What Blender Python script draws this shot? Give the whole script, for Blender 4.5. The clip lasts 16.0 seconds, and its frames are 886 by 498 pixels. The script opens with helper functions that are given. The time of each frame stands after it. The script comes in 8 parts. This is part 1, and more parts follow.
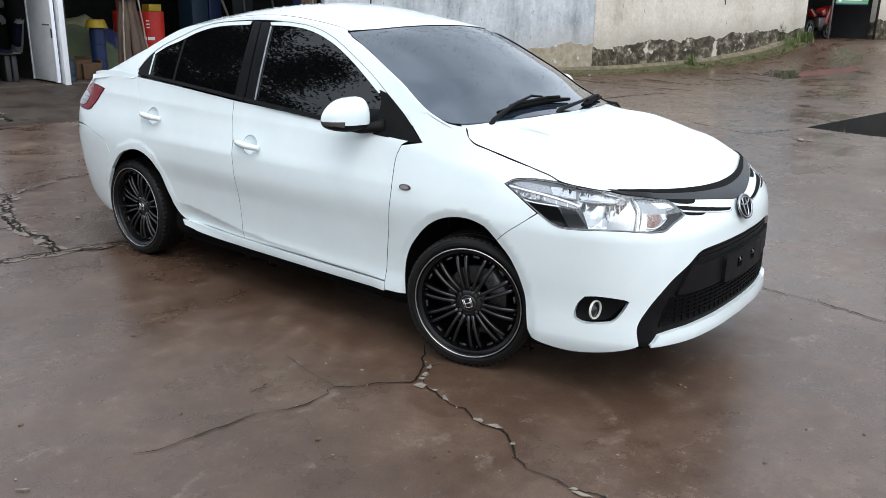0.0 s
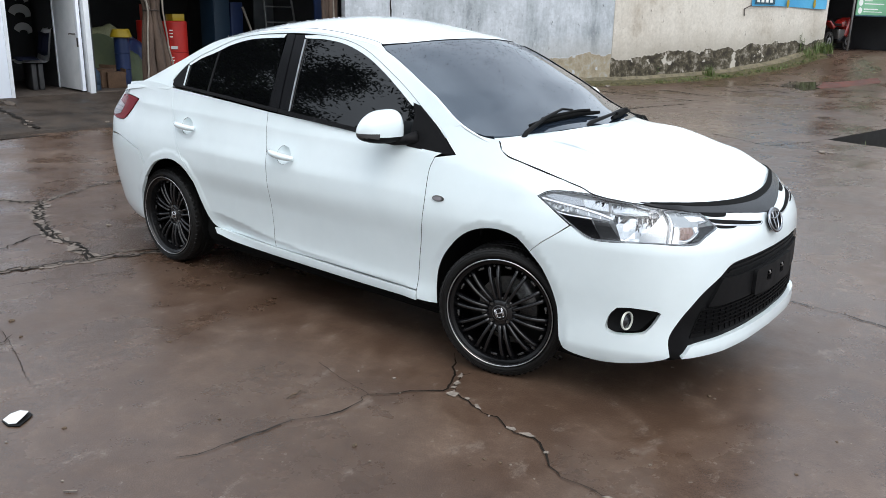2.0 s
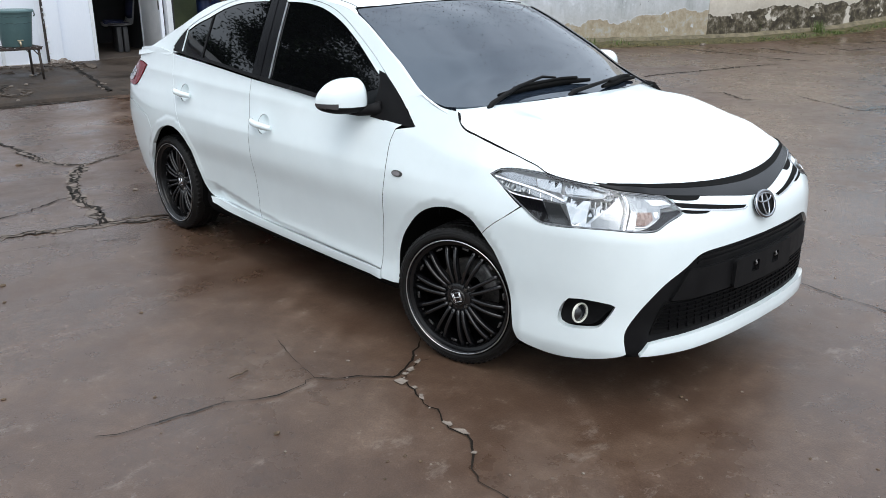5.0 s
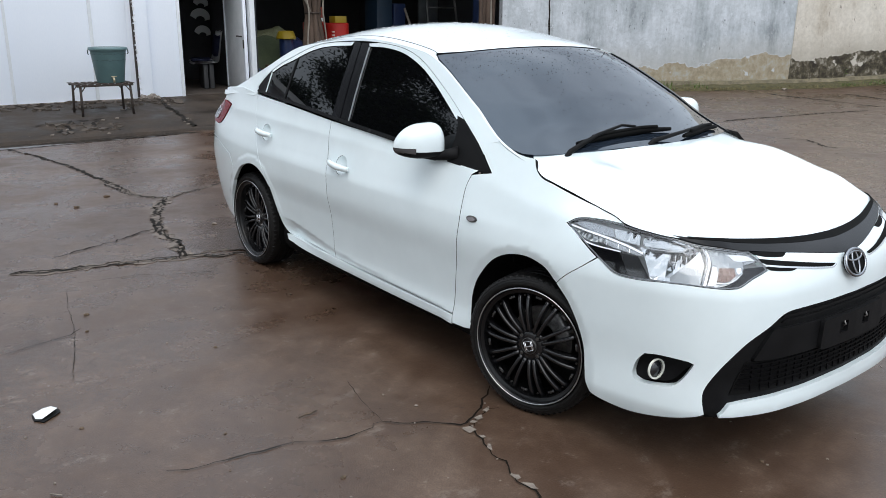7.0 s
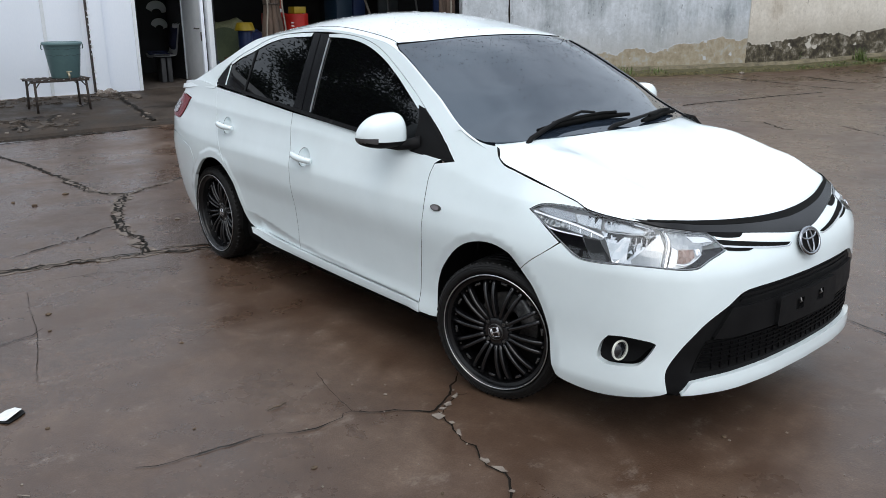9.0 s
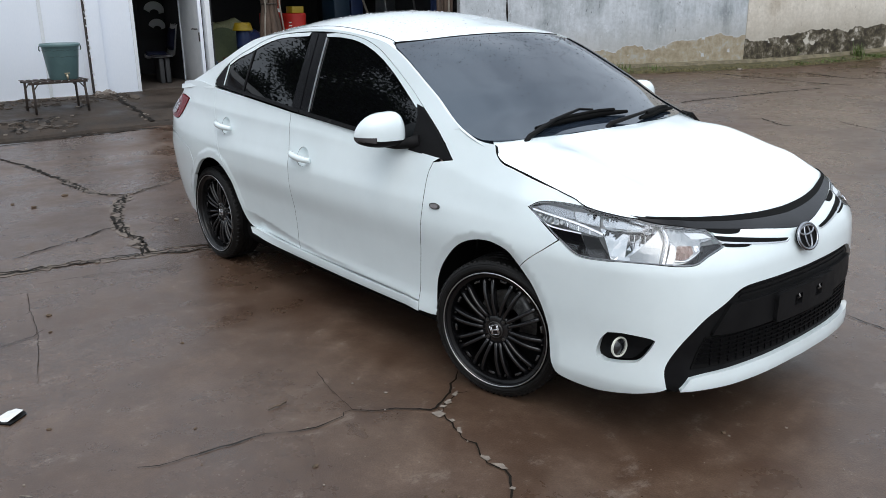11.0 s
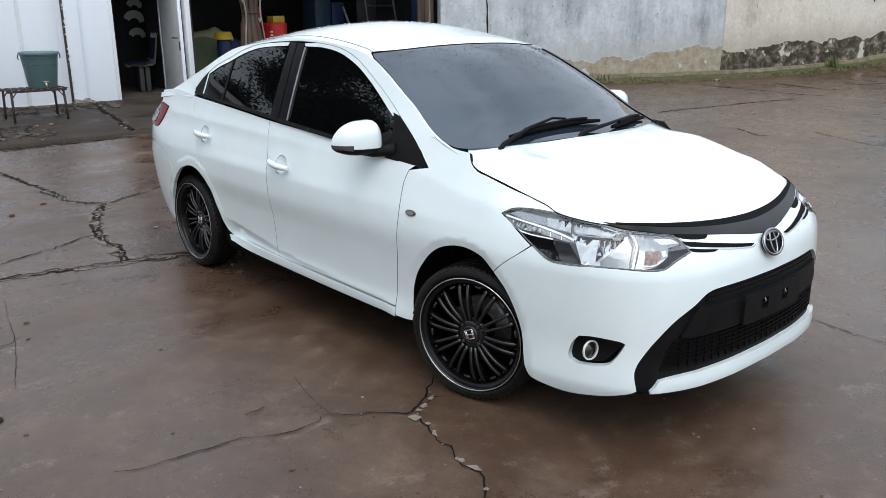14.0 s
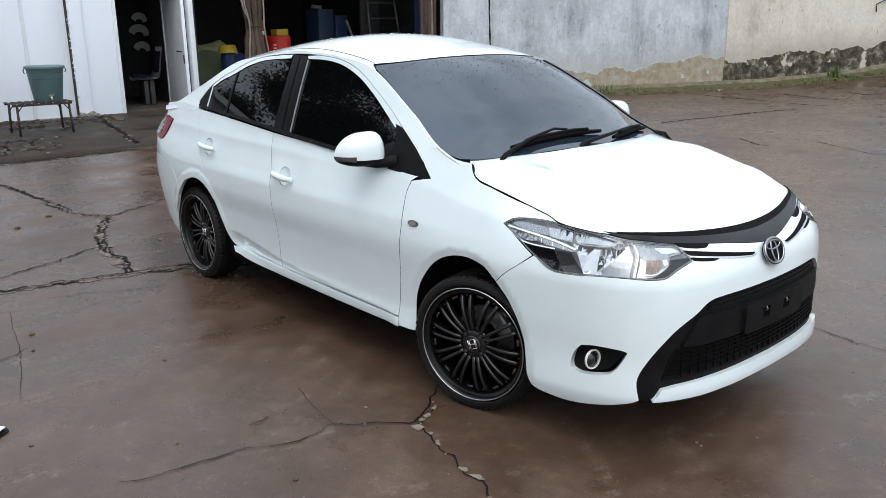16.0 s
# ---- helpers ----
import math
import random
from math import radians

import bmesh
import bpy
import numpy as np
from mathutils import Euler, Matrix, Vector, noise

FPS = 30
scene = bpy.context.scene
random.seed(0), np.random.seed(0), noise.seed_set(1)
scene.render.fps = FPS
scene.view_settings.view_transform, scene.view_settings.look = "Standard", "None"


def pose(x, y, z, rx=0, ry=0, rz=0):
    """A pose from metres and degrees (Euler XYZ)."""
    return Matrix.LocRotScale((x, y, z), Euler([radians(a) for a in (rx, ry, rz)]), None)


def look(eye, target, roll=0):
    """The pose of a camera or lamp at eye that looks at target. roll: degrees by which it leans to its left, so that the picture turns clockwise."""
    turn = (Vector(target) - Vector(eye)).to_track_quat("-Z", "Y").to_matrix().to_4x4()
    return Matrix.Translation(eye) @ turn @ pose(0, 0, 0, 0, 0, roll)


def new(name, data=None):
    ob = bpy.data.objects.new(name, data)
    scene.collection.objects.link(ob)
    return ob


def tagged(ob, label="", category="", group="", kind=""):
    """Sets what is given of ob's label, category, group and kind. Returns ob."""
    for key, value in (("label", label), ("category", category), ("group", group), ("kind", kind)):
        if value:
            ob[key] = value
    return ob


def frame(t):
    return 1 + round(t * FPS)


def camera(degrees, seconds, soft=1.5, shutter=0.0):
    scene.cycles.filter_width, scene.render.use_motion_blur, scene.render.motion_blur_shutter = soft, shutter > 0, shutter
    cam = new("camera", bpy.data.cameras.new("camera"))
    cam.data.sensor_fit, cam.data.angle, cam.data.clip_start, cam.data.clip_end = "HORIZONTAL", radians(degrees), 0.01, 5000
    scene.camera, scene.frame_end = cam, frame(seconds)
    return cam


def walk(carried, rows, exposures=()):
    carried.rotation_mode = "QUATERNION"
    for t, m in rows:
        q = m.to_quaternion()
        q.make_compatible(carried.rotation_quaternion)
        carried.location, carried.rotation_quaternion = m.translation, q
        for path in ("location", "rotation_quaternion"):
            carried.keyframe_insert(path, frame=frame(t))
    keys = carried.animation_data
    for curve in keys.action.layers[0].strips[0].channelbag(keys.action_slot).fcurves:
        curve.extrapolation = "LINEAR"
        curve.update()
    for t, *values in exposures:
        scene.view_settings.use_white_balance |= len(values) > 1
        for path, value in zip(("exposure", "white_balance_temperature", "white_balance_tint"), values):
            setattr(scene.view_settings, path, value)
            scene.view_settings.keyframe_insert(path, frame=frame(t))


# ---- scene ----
cam = camera(57.2, 16.0, soft=0.85)
PATH = [
    (0, (3.185, -3.398, 1.494), (1.997, -1.893, 0.924), 1.1),
    (0.5, (3.177, -3.362, 1.515), (1.947, -1.904, 0.915), 2.1),
    (1, (3.182, -3.424, 1.524), (1.943, -1.937, 1.021), 2.1),
    (1.5, (3.161, -3.489, 1.516), (1.926, -2.011, 0.976), 1.3),
    (2, (3.154, -3.489, 1.515), (1.936, -2.001, 0.965), 1.3),
    (2.5, (3.243, -3.407, 1.543), (2.013, -1.904, 1.066), 0.6),
    (3, (3.332, -3.301, 1.544), (2.105, -1.808, 1.031), 0.9),
    (3.5, (3.363, -3.23, 1.539), (2.216, -1.69, 0.981), 1.7),
    (4, (3.348, -3.108, 1.538), (2.135, -1.649, 0.907), 1.8),
    (4.5, (3.352, -2.983, 1.538), (2.089, -1.565, 0.909), 0.8),
    (5, (3.45, -2.897, 1.538), (2.064, -1.609, 0.891), 0.3),
    (5.2, (3.494, -2.88, 1.538), (2.07, -1.639, 0.88), 0.5),
    (7.3, (3.408, -2.895, 1.568), (1.889, -1.72, 1.012), 0.6),
    (7.5, (3.41, -2.895, 1.568), (1.895, -1.713, 1.013), 0.2),
    (8, (3.412, -2.896, 1.569), (1.941, -1.679, 0.973), 0.1),
    (8.5, (3.425, -2.899, 1.569), (1.959, -1.676, 0.974), 0.2),
    (8.7, (3.432, -2.901, 1.569), (1.972, -1.665, 0.984), -0.0),
    (10.8, (3.438, -2.905, 1.57), (1.984, -1.667, 0.975), -0.4),
    (11, (3.441, -2.906, 1.57), (1.984, -1.668, 0.981), -0.5),
    (11.5, (3.44, -2.906, 1.57), (1.981, -1.673, 0.977), -0.3),
    (12, (3.437, -2.905, 1.57), (1.958, -1.705, 0.961), -0.7),
    (12.5, (3.449, -2.908, 1.57), (1.956, -1.726, 0.959), -0.8),
    (13, (3.452, -2.909, 1.571), (1.989, -1.697, 0.946), -0.4),
    (13.5, (3.461, -2.912, 1.571), (2.023, -1.657, 0.973), -0.3),
    (14, (3.502, -2.923, 1.573), (2.069, -1.648, 1.006), -0.2),
    (14.5, (3.551, -2.908, 1.554), (2.147, -1.612, 0.964), 0.6),
    (15, (3.593, -2.908, 1.552), (2.226, -1.59, 0.924), 0.7),
    (15.5, (3.567, -2.9, 1.561), (2.163, -1.611, 0.953), 0.3),
    (16, (3.52, -2.931, 1.573), (2.075, -1.658, 1.033), -0.5),
]
walk(cam, [(t, look(eye, target, roll)) for t, eye, target, roll in PATH],
     [(0, 1.15), (5, 1.13), (7.4, 0.91), (8.7, 0.82), (12.5, 0.86), (13.5, 0.92), (16, 0.96)])

# ---- light ----
world = bpy.data.worlds.new("overcast_sky")
scene.world = world
world.use_nodes = True
wn = world.node_tree
sky = wn.nodes.new("ShaderNodeTexSky")
sky.sky_type, sky.sun_disc = "NISHITA", False
sky.sun_elevation, sky.sun_rotation = radians(60), radians(120)
sky.air_density, sky.dust_density, sky.ozone_density = 1.2, 4.0, 1.0
# an overcast layer over it: three times as bright overhead as at the horizon, with soft cloud
coord, parts_ = wn.nodes.new("ShaderNodeTexCoord"), wn.nodes.new("ShaderNodeSeparateXYZ")
wn.links.new(coord.outputs["Generated"], parts_.inputs[0])
lift = wn.nodes.new("ShaderNodeMapRange")
for key, value in (("From Min", 0.0), ("From Max", 1.0), ("To Min", 2.6), ("To Max", 7.8)):
    lift.inputs[key].default_value = value
wn.links.new(parts_.outputs["Z"], lift.inputs["Value"])
cloud = wn.nodes.new("ShaderNodeTexNoise")
cloud.inputs["Scale"].default_value, cloud.inputs["Detail"].default_value = 2.8, 5.0
wn.links.new(coord.outputs["Generated"], cloud.inputs["Vector"])
soft = wn.nodes.new("ShaderNodeMapRange")
for key, value in (("From Min", 0.3), ("From Max", 0.7), ("To Min", 0.58), ("To Max", 1.36)):
    soft.inputs[key].default_value = value
wn.links.new(cloud.outputs["Fac"], soft.inputs["Value"])
times = wn.nodes.new("ShaderNodeMath")
times.operation = "MULTIPLY"
wn.links.new(lift.outputs[0], times.inputs[0]), wn.links.new(soft.outputs[0], times.inputs[1])
grey = wn.nodes.new("ShaderNodeVectorMath")
grey.operation = "SCALE"
grey.inputs[0].default_value = (0.905, 0.985, 1.075)
wn.links.new(times.outputs[0], grey.inputs["Scale"])
veil = wn.nodes.new("ShaderNodeMix")
veil.data_type = "RGBA"
veil.inputs[0].default_value = 0.8
wn.links.new(sky.outputs["Color"], veil.inputs[6]), wn.links.new(grey.outputs[0], veil.inputs[7])
wn.links.new(veil.outputs[2], wn.nodes["Background"].inputs["Color"])
wn.nodes["Background"].inputs["Strength"].default_value = 0.15
sun = new("sun", bpy.data.lights.new("sun", "SUN"))
sun.data.energy, sun.data.angle, sun.data.color = 0.5, radians(60), (1.0, 0.99, 0.975)
sun.matrix_world = look((5, -3.5, 8.5), (0, 0, 0))


# ---- materials ----
def material(name, color=(0.5, 0.5, 0.5), rough=0.6, metal=0.0, **inputs):
    m = bpy.data.materials.new(name)
    m.use_nodes = True
    b = m.node_tree.nodes["Principled BSDF"]
    b.inputs["Base Color"].default_value = (*color, 1)
    b.inputs["Roughness"].default_value = rough
    b.inputs["Metallic"].default_value = metal
    for key, value in inputs.items():
        b.inputs[key.replace("_", " ")].default_value = value
    return m


def node(m, kind, **values):
    n = m.node_tree.nodes.new(kind)
    for key, value in values.items():
        if key in n.inputs:
            n.inputs[key].default_value = value
    return n


def noise_of(m, scale, detail=4.0, rough=0.6, stretch=(1, 1, 1), coords="Object", kind="ShaderNodeTexNoise"):
    l = m.node_tree.links
    c = node(m, "ShaderNodeTexCoord")
    mp = node(m, "ShaderNodeMapping")
    mp.inputs["Scale"].default_value = stretch
    l.new(c.outputs[coords], mp.inputs["Vector"])
    n = node(m, kind)
    n.inputs["Scale"].default_value = scale
    if kind == "ShaderNodeTexNoise":
        n.inputs["Detail"].default_value, n.inputs["Roughness"].default_value = detail, rough
    l.new(mp.outputs["Vector"], n.inputs["Vector"])
    return n


def ramp(m, source, stops):
    r = node(m, "ShaderNodeValToRGB")
    e = r.color_ramp.elements
    while len(e) < len(stops):
        e.new(0.5)
    for k, (p, c) in zip(e, stops):
        k.position = p
        k.color = (*c, 1) if isinstance(c, tuple) else (c, c, c, 1)
    m.node_tree.links.new(source, r.inputs["Fac"])
    return r


def mix(m, fac, a, b, blend="MIX"):
    n = node(m, "ShaderNodeMix")
    n.data_type, n.blend_type = "RGBA", blend
    l = m.node_tree.links
    for sock, v in ((n.inputs[0], fac), (n.inputs[6], a), (n.inputs[7], b)):
        if hasattr(v, "links"):
            l.new(v, sock)
        elif isinstance(v, tuple):
            sock.default_value = (*v, 1)
        else:
            sock.default_value = v
    return n.outputs[2]


def wire(m, socket, value):
    m.node_tree.links.new(value, m.node_tree.nodes["Principled BSDF"].inputs[socket])


def bump(m, height, strength=0.3, distance=0.01):
    b = node(m, "ShaderNodeBump", Strength=strength, Distance=distance)
    m.node_tree.links.new(height, b.inputs["Height"])
    wire(m, "Normal", b.outputs["Normal"])
    return b


def grained(name, a, b, rough=(0.5, 0.8), scale=6.0, metal=0.0, strength=0.15, stretch=(1, 1, 1), fine=60.0, **inputs):
    """Two colours mixed by large stains and fine grain, with uneven gloss and relief."""
    m = material(name, a, rough[0], metal, **inputs)
    big, small = noise_of(m, scale, 5, 0.6, stretch), noise_of(m, fine, 3, 0.6, stretch)
    f = mix(m, 0.35, big.outputs["Fac"], small.outputs["Fac"])
    r = ramp(m, f, ((0.35, a), (0.65, b)))
    wire(m, "Base Color", r.outputs["Color"])
    wire(m, "Roughness", ramp(m, big.outputs["Fac"], ((0.3, rough[0]), (0.7, rough[1]))).outputs["Color"])
    bump(m, f, strength, 0.004)
    return m


def paint_material():
    m = material("white_car_paint", (0.77, 0.815, 0.83), 0.32, 0.0, Coat_Weight=1.0, Coat_Roughness=0.04, Coat_IOR=1.5)
    n = noise_of(m, 5, 4, 0.6)
    wire(m, "Base Color", ramp(m, n.outputs["Fac"], ((0.3, (0.705, 0.79, 0.81)), (0.7, (0.745, 0.83, 0.85)))).outputs["Color"])
    wire(m, "Coat Roughness", ramp(m, noise_of(m, 9, 6, 0.7).outputs["Fac"], ((0.4, 0.03), (0.75, 0.12))).outputs["Color"])
    return m


M_PAINT = paint_material()
M_GLASS = material("tinted_glass", (0.002, 0.0022, 0.0026), 0.012, 0.0, IOR=1.42)
M_SCREEN = material("tinted_windscreen", (0.014, 0.020, 0.030), 0.03, 0.0, IOR=1.74, Specular_Tint=(0.76, 0.89, 1.0, 1.0))
M_BLACK_PLASTIC = grained("black_plastic", (0.005, 0.005, 0.0055), (0.010, 0.010, 0.0105), (0.42, 0.6), 12, strength=0.08, fine=300, Specular_IOR_Level=0.09)
M_BLACK_GLOSS = material("gloss_black", (0.004, 0.004, 0.005), 0.22, 0.0, Specular_IOR_Level=0.22)
M_TRIM_GREY = material("dark_grey_gloss", (0.018, 0.019, 0.021), 0.3, 0.0, Coat_Weight=0.35)
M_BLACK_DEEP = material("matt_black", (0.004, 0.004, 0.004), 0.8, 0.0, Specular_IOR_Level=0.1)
M_CHROME = material("chrome", (0.80, 0.80, 0.82), 0.08, 1.0)
M_BADGE = material("dark_chrome", (0.30, 0.31, 0.33), 0.12, 1.0)
M_STEEL = grained("steel", (0.42, 0.42, 0.43), (0.55, 0.55, 0.56), (0.3, 0.45), 20, 1.0, 0.05)
M_STEEL_DARK = grained("dark_steel", (0.10, 0.10, 0.10), (0.2, 0.19, 0.18), (0.4, 0.6), 30, 1.0, 0.05)
M_CALIPER = grained("cast_caliper", (0.10, 0.10, 0.10), (0.30, 0.30, 0.30), (0.4, 0.6), 30, 0.6, 0.2)
M_RIM = material("satin_black_alloy", (0.006, 0.006, 0.007), 0.19, 0.0, Specular_IOR_Level=0.65)
M_RIM_LIP = material("black_rim_lip", (0.004, 0.004, 0.0045), 0.24, 0.0, Specular_IOR_Level=0.32)
M_GRILLE = material("dark_grille", (0.003, 0.003, 0.0035), 0.5, 0.0, Specular_IOR_Level=0.06)
M_INDICATOR = material("smoked_lens", (0.10, 0.10, 0.105), 0.10, 0.5, Coat_Weight=0.6)
M_RUBBER = grained("tyre_rubber", (0.003, 0.003, 0.003), (0.009, 0.0085, 0.008), (0.38, 0.7), 22, strength=0.35, fine=180, Specular_IOR_Level=0.25)
M_RED_LENS = material("red_lens", (0.17, 0.002, 0.009), 0.12, 0.0, IOR=1.16)
M_LENS_GREY = material("clear_lens_over_reflector", (0.22, 0.20, 0.21), 0.15, 0.5, Coat_Weight=0.5)
M_LAMP_BODY = material("lamp_body", (0.60, 0.62, 0.64), 0.3, 0.25)
M_LAMP_GREY = material("lamp_grey", (0.30, 0.32, 0.33), 0.22, 0.7)
M_LAMP_MID = material("lamp_mid_grey", (0.24, 0.26, 0.28), 0.2, 0.6)
M_AMBER = material("amber_bulb", (0.17, 0.105, 0.085), 0.15)
M_RING = material("pale_ring", (0.72, 0.73, 0.66), 0.25)
M_PROJECTOR = material("projector_lens", (0.012, 0.013, 0.015), 0.05, 0.0, IOR=1.6)
M_DROP = material("water_bead", (0.42, 0.44, 0.46), 0.05, 0.0, Coat_Weight=1.0)
M_DROP_DARK = material("water_bead_on_glass", (0.006, 0.007, 0.010), 0.05, 0.0, IOR=1.30)
M_MIRROR = material("mirror", (0.9, 0.9, 0.9), 0.01, 1.0)


def reflector_material():
    m = material("lamp_reflector", (0.44, 0.46, 0.47), 0.10, 1.0)
    w = noise_of(m, 16, 3, 0.5, (1, 1, 0.4))
    bump(m, w.outputs["Fac"], 0.25, 0.004)
    return m


M_REFLECTOR = reflector_material()


def clear_material():
    m = material("clear_plastic", (1, 1, 1), 0.02)
    t, l = m.node_tree, m.node_tree.links
    clear, gloss, both = t.nodes.new("ShaderNodeBsdfTransparent"), t.nodes.new("ShaderNodeBsdfGlossy"), t.nodes.new("ShaderNodeMixShader")
    both.inputs[0].default_value, gloss.inputs["Roughness"].default_value = 0.06, 0.02
    l.new(clear.outputs[0], both.inputs[1]), l.new(gloss.outputs[0], both.inputs[2])
    l.new(both.outputs[0], t.nodes["Material Output"].inputs["Surface"])
    return m


M_CLEAR = clear_material()


from mathutils import geometry


# ---- mesh helpers ----
def mesh_of(name, verts, faces, mats, index=None, smooth=True):
    me = bpy.data.meshes.new(name)
    me.from_pydata([tuple(map(float, v)) for v in verts], [], [tuple(map(int, f)) for f in faces])
    for m in mats if isinstance(mats, (list, tuple)) else [mats]:
        me.materials.append(m)
    me.polygons.foreach_set("use_smooth", [smooth] * len(me.polygons))
    if index is not None:
        me.polygons.foreach_set("material_index", index)
    me.update()
    return me


def part(name, data, parent, material=None, label="", m=None):
    """Links a mesh, or a bmesh with a material, as one object under a thing or a part."""
    if isinstance(data, bmesh.types.BMesh):
        me = bpy.data.meshes.new(name)
        data.to_mesh(me)
        data.free()
        me.materials.append(material)
        data = me
    ob = new(name, data)
    if m is not None:
        ob.matrix_basis = m
    ob.parent = parent
    if label:
        tagged(ob, label)
    return ob


def thing(name, label, category, group="", kind="", m=None):
    ob = new(name)
    ob.empty_display_size = 0.1
    if m is not None:
        ob.matrix_basis = m
    return tagged(ob, label, category, group, kind)


def solo(name, data, material, label, category, group="", kind="", m=None):
    """A top-level thing or piece of the setting that is one mesh."""
    return tagged(part(name, data, None, material, "", m), label, category, group, kind)


def smooth_by_angle(bm, degrees=40):
    for f in bm.faces:
        f.smooth = True
    for e in bm.edges:
        if len(e.link_faces) == 2 and e.calc_face_angle(0) > radians(degrees):
            e.smooth = False
    return bm


def bm_box(x0, x1, y0, y1, z0, z1, bevel=0.0, segments=2, bm=None, m=None):
    own = bmesh.new()
    bmesh.ops.create_cube(own, size=1)
    for v in own.verts:
        v.co = ((x0 + x1) / 2 + v.co.x * (x1 - x0), (y0 + y1) / 2 + v.co.y * (y1 - y0), (z0 + z1) / 2 + v.co.z * (z1 - z0))
    if bevel:
        bmesh.ops.bevel(own, geom=own.edges[:], offset=bevel, segments=segments, affect="EDGES", profile=0.5)
        smooth_by_angle(own, 50)
    if m is not None:
        own.transform(m)
    return join_bm(bm, own)


def join_bm(bm, own):
    if bm is None:
        return own
    me = bpy.data.meshes.new("tmp")
    own.to_mesh(me)
    own.free()
    bm.from_mesh(me)
    bpy.data.meshes.remove(me)
    return bm


def lathe(profile, steps=48, closed=False, axis="Z", bm=None, m=None, sharp=35):
    """Turns (radius, height) points about an axis."""
    own = bmesh.new()
    rings = []
    for r, h in profile:
        ring = []
        for k in range(steps):
            a = 2 * math.pi * k / steps
            p = (r * math.cos(a), r * math.sin(a), h)
            ring.append(own.verts.new(p if axis == "Z" else (p[0], p[2], p[1])))
        rings.append(ring)
    pairs = list(zip(rings, rings[1:])) + ([(rings[-1], rings[0])] if closed else [])
    for a, b in pairs:
        for k in range(steps):
            own.faces.new((a[k], a[(k + 1) % steps], b[(k + 1) % steps], b[k]))
    bmesh.ops.remove_doubles(own, verts=own.verts[:], dist=1e-5)
    bmesh.ops.recalc_face_normals(own, faces=own.faces[:])
    smooth_by_angle(own, sharp)
    if m is not None:
        own.transform(m)
    return join_bm(bm, own)


def tube(points, radius, sides=8, bm=None, cap=True):
    """A round bar along points; radius one number or one a point."""
    own = bmesh.new()
    pts = [Vector(p) for p in points]
    rs = radius if isinstance(radius, (list, tuple)) else [radius] * len(pts)
    side = None
    rings = []
    for i, p in enumerate(pts):
        d = (pts[min(i + 1, len(pts) - 1)] - pts[max(i - 1, 0)]).normalized()
        if side is None:
            side = d.cross(Vector((0, 0, 1)) if abs(d.z) < 0.9 else Vector((1, 0, 0))).normalized()
        side = (side - d * side.dot(d)).normalized()
        up = d.cross(side)
        rings.append([own.verts.new(p + (side * math.cos(2 * math.pi * k / sides) + up * math.sin(2 * math.pi * k / sides)) * rs[i]) for k in range(sides)])
    for a, b in zip(rings, rings[1:]):
        for k in range(sides):
            own.faces.new((a[k], a[(k + 1) % sides], b[(k + 1) % sides], b[k])).smooth = True
    if cap:
        own.faces.new(rings[0][::-1])
        own.faces.new(rings[-1])
    return join_bm(bm, own)


def prism(outline, h0, h1, bm=None, m=None, bevel=0.0):
    """An outline in x, y raised from h0 to h1."""
    own = bmesh.new()
    low = [own.verts.new((x, y, h0)) for x, y in outline]
    top = [own.verts.new((x, y, h1)) for x, y in outline]
    own.faces.new(low[::-1]), own.faces.new(top)
    for k in range(len(low)):
        j = (k + 1) % len(low)
        own.faces.new((low[k], low[j], top[j], top[k]))
    bmesh.ops.recalc_face_normals(own, faces=own.faces[:])
    if bevel:
        bmesh.ops.bevel(own, geom=own.edges[:], offset=bevel, segments=2, affect="EDGES", profile=0.5)
        smooth_by_angle(own, 50)
    if m is not None:
        own.transform(m)
    return join_bm(bm, own)


# ---- the car's surfaces ----
def pchip(xs, ys, x):
    """Smooth monotone curve through the points, taken at x."""
    xs, ys, x = np.asarray(xs, float), np.asarray(ys, float), np.asarray(x, float)
    h = np.diff(xs)
    s = np.diff(ys) / h
    m = np.zeros(len(xs))
    same = s[:-1] * s[1:] > 0
    w1, w2 = 2 * h[1:] + h[:-1], h[1:] + 2 * h[:-1]
    safe0, safe1 = np.where(same, s[:-1], 1.0), np.where(same, s[1:], 1.0)
    m[1:-1] = np.where(same, (w1 + w2) / (w1 / safe0 + w2 / safe1), 0.0)
    m[0], m[-1] = s[0], s[-1]
    i = np.clip(np.searchsorted(xs, x) - 1, 0, len(xs) - 2)
    t = np.clip((x - xs[i]) / h[i], -0.6, 1.6)
    out = (2 * t**3 - 3 * t**2 + 1) * ys[i] + (t**3 - 2 * t**2 + t) * h[i] * m[i]
    return out + (3 * t**2 - 2 * t**3) * ys[i + 1] + (t**3 - t**2) * h[i] * m[i + 1]


# half plan of the lower body, from the middle of the nose round the flank to the middle of the tail
PLAN = [(2.14, 0), (2.134, 0.2), (2.11, 0.4), (2.048, 0.58), (1.93, 0.70), (1.75, 0.77), (1.53, 0.805), (1.25, 0.825), (0.8, 0.84), (0.2, 0.845),
        (-0.5, 0.845), (-1.0, 0.84), (-1.4, 0.825), (-1.72, 0.79), (-1.95, 0.735), (-2.1, 0.64), (-2.18, 0.48), (-2.21, 0.25), (-2.22, 0)]
PLAN_S = np.concatenate([[0], np.cumsum([math.dist(a, b) for a, b in zip(PLAN, PLAN[1:])])])
LEVELS = (0.15, 0.20, 0.26, 0.36, 0.52, 0.66, 0.74, 0.82, 0.90, 1.12)
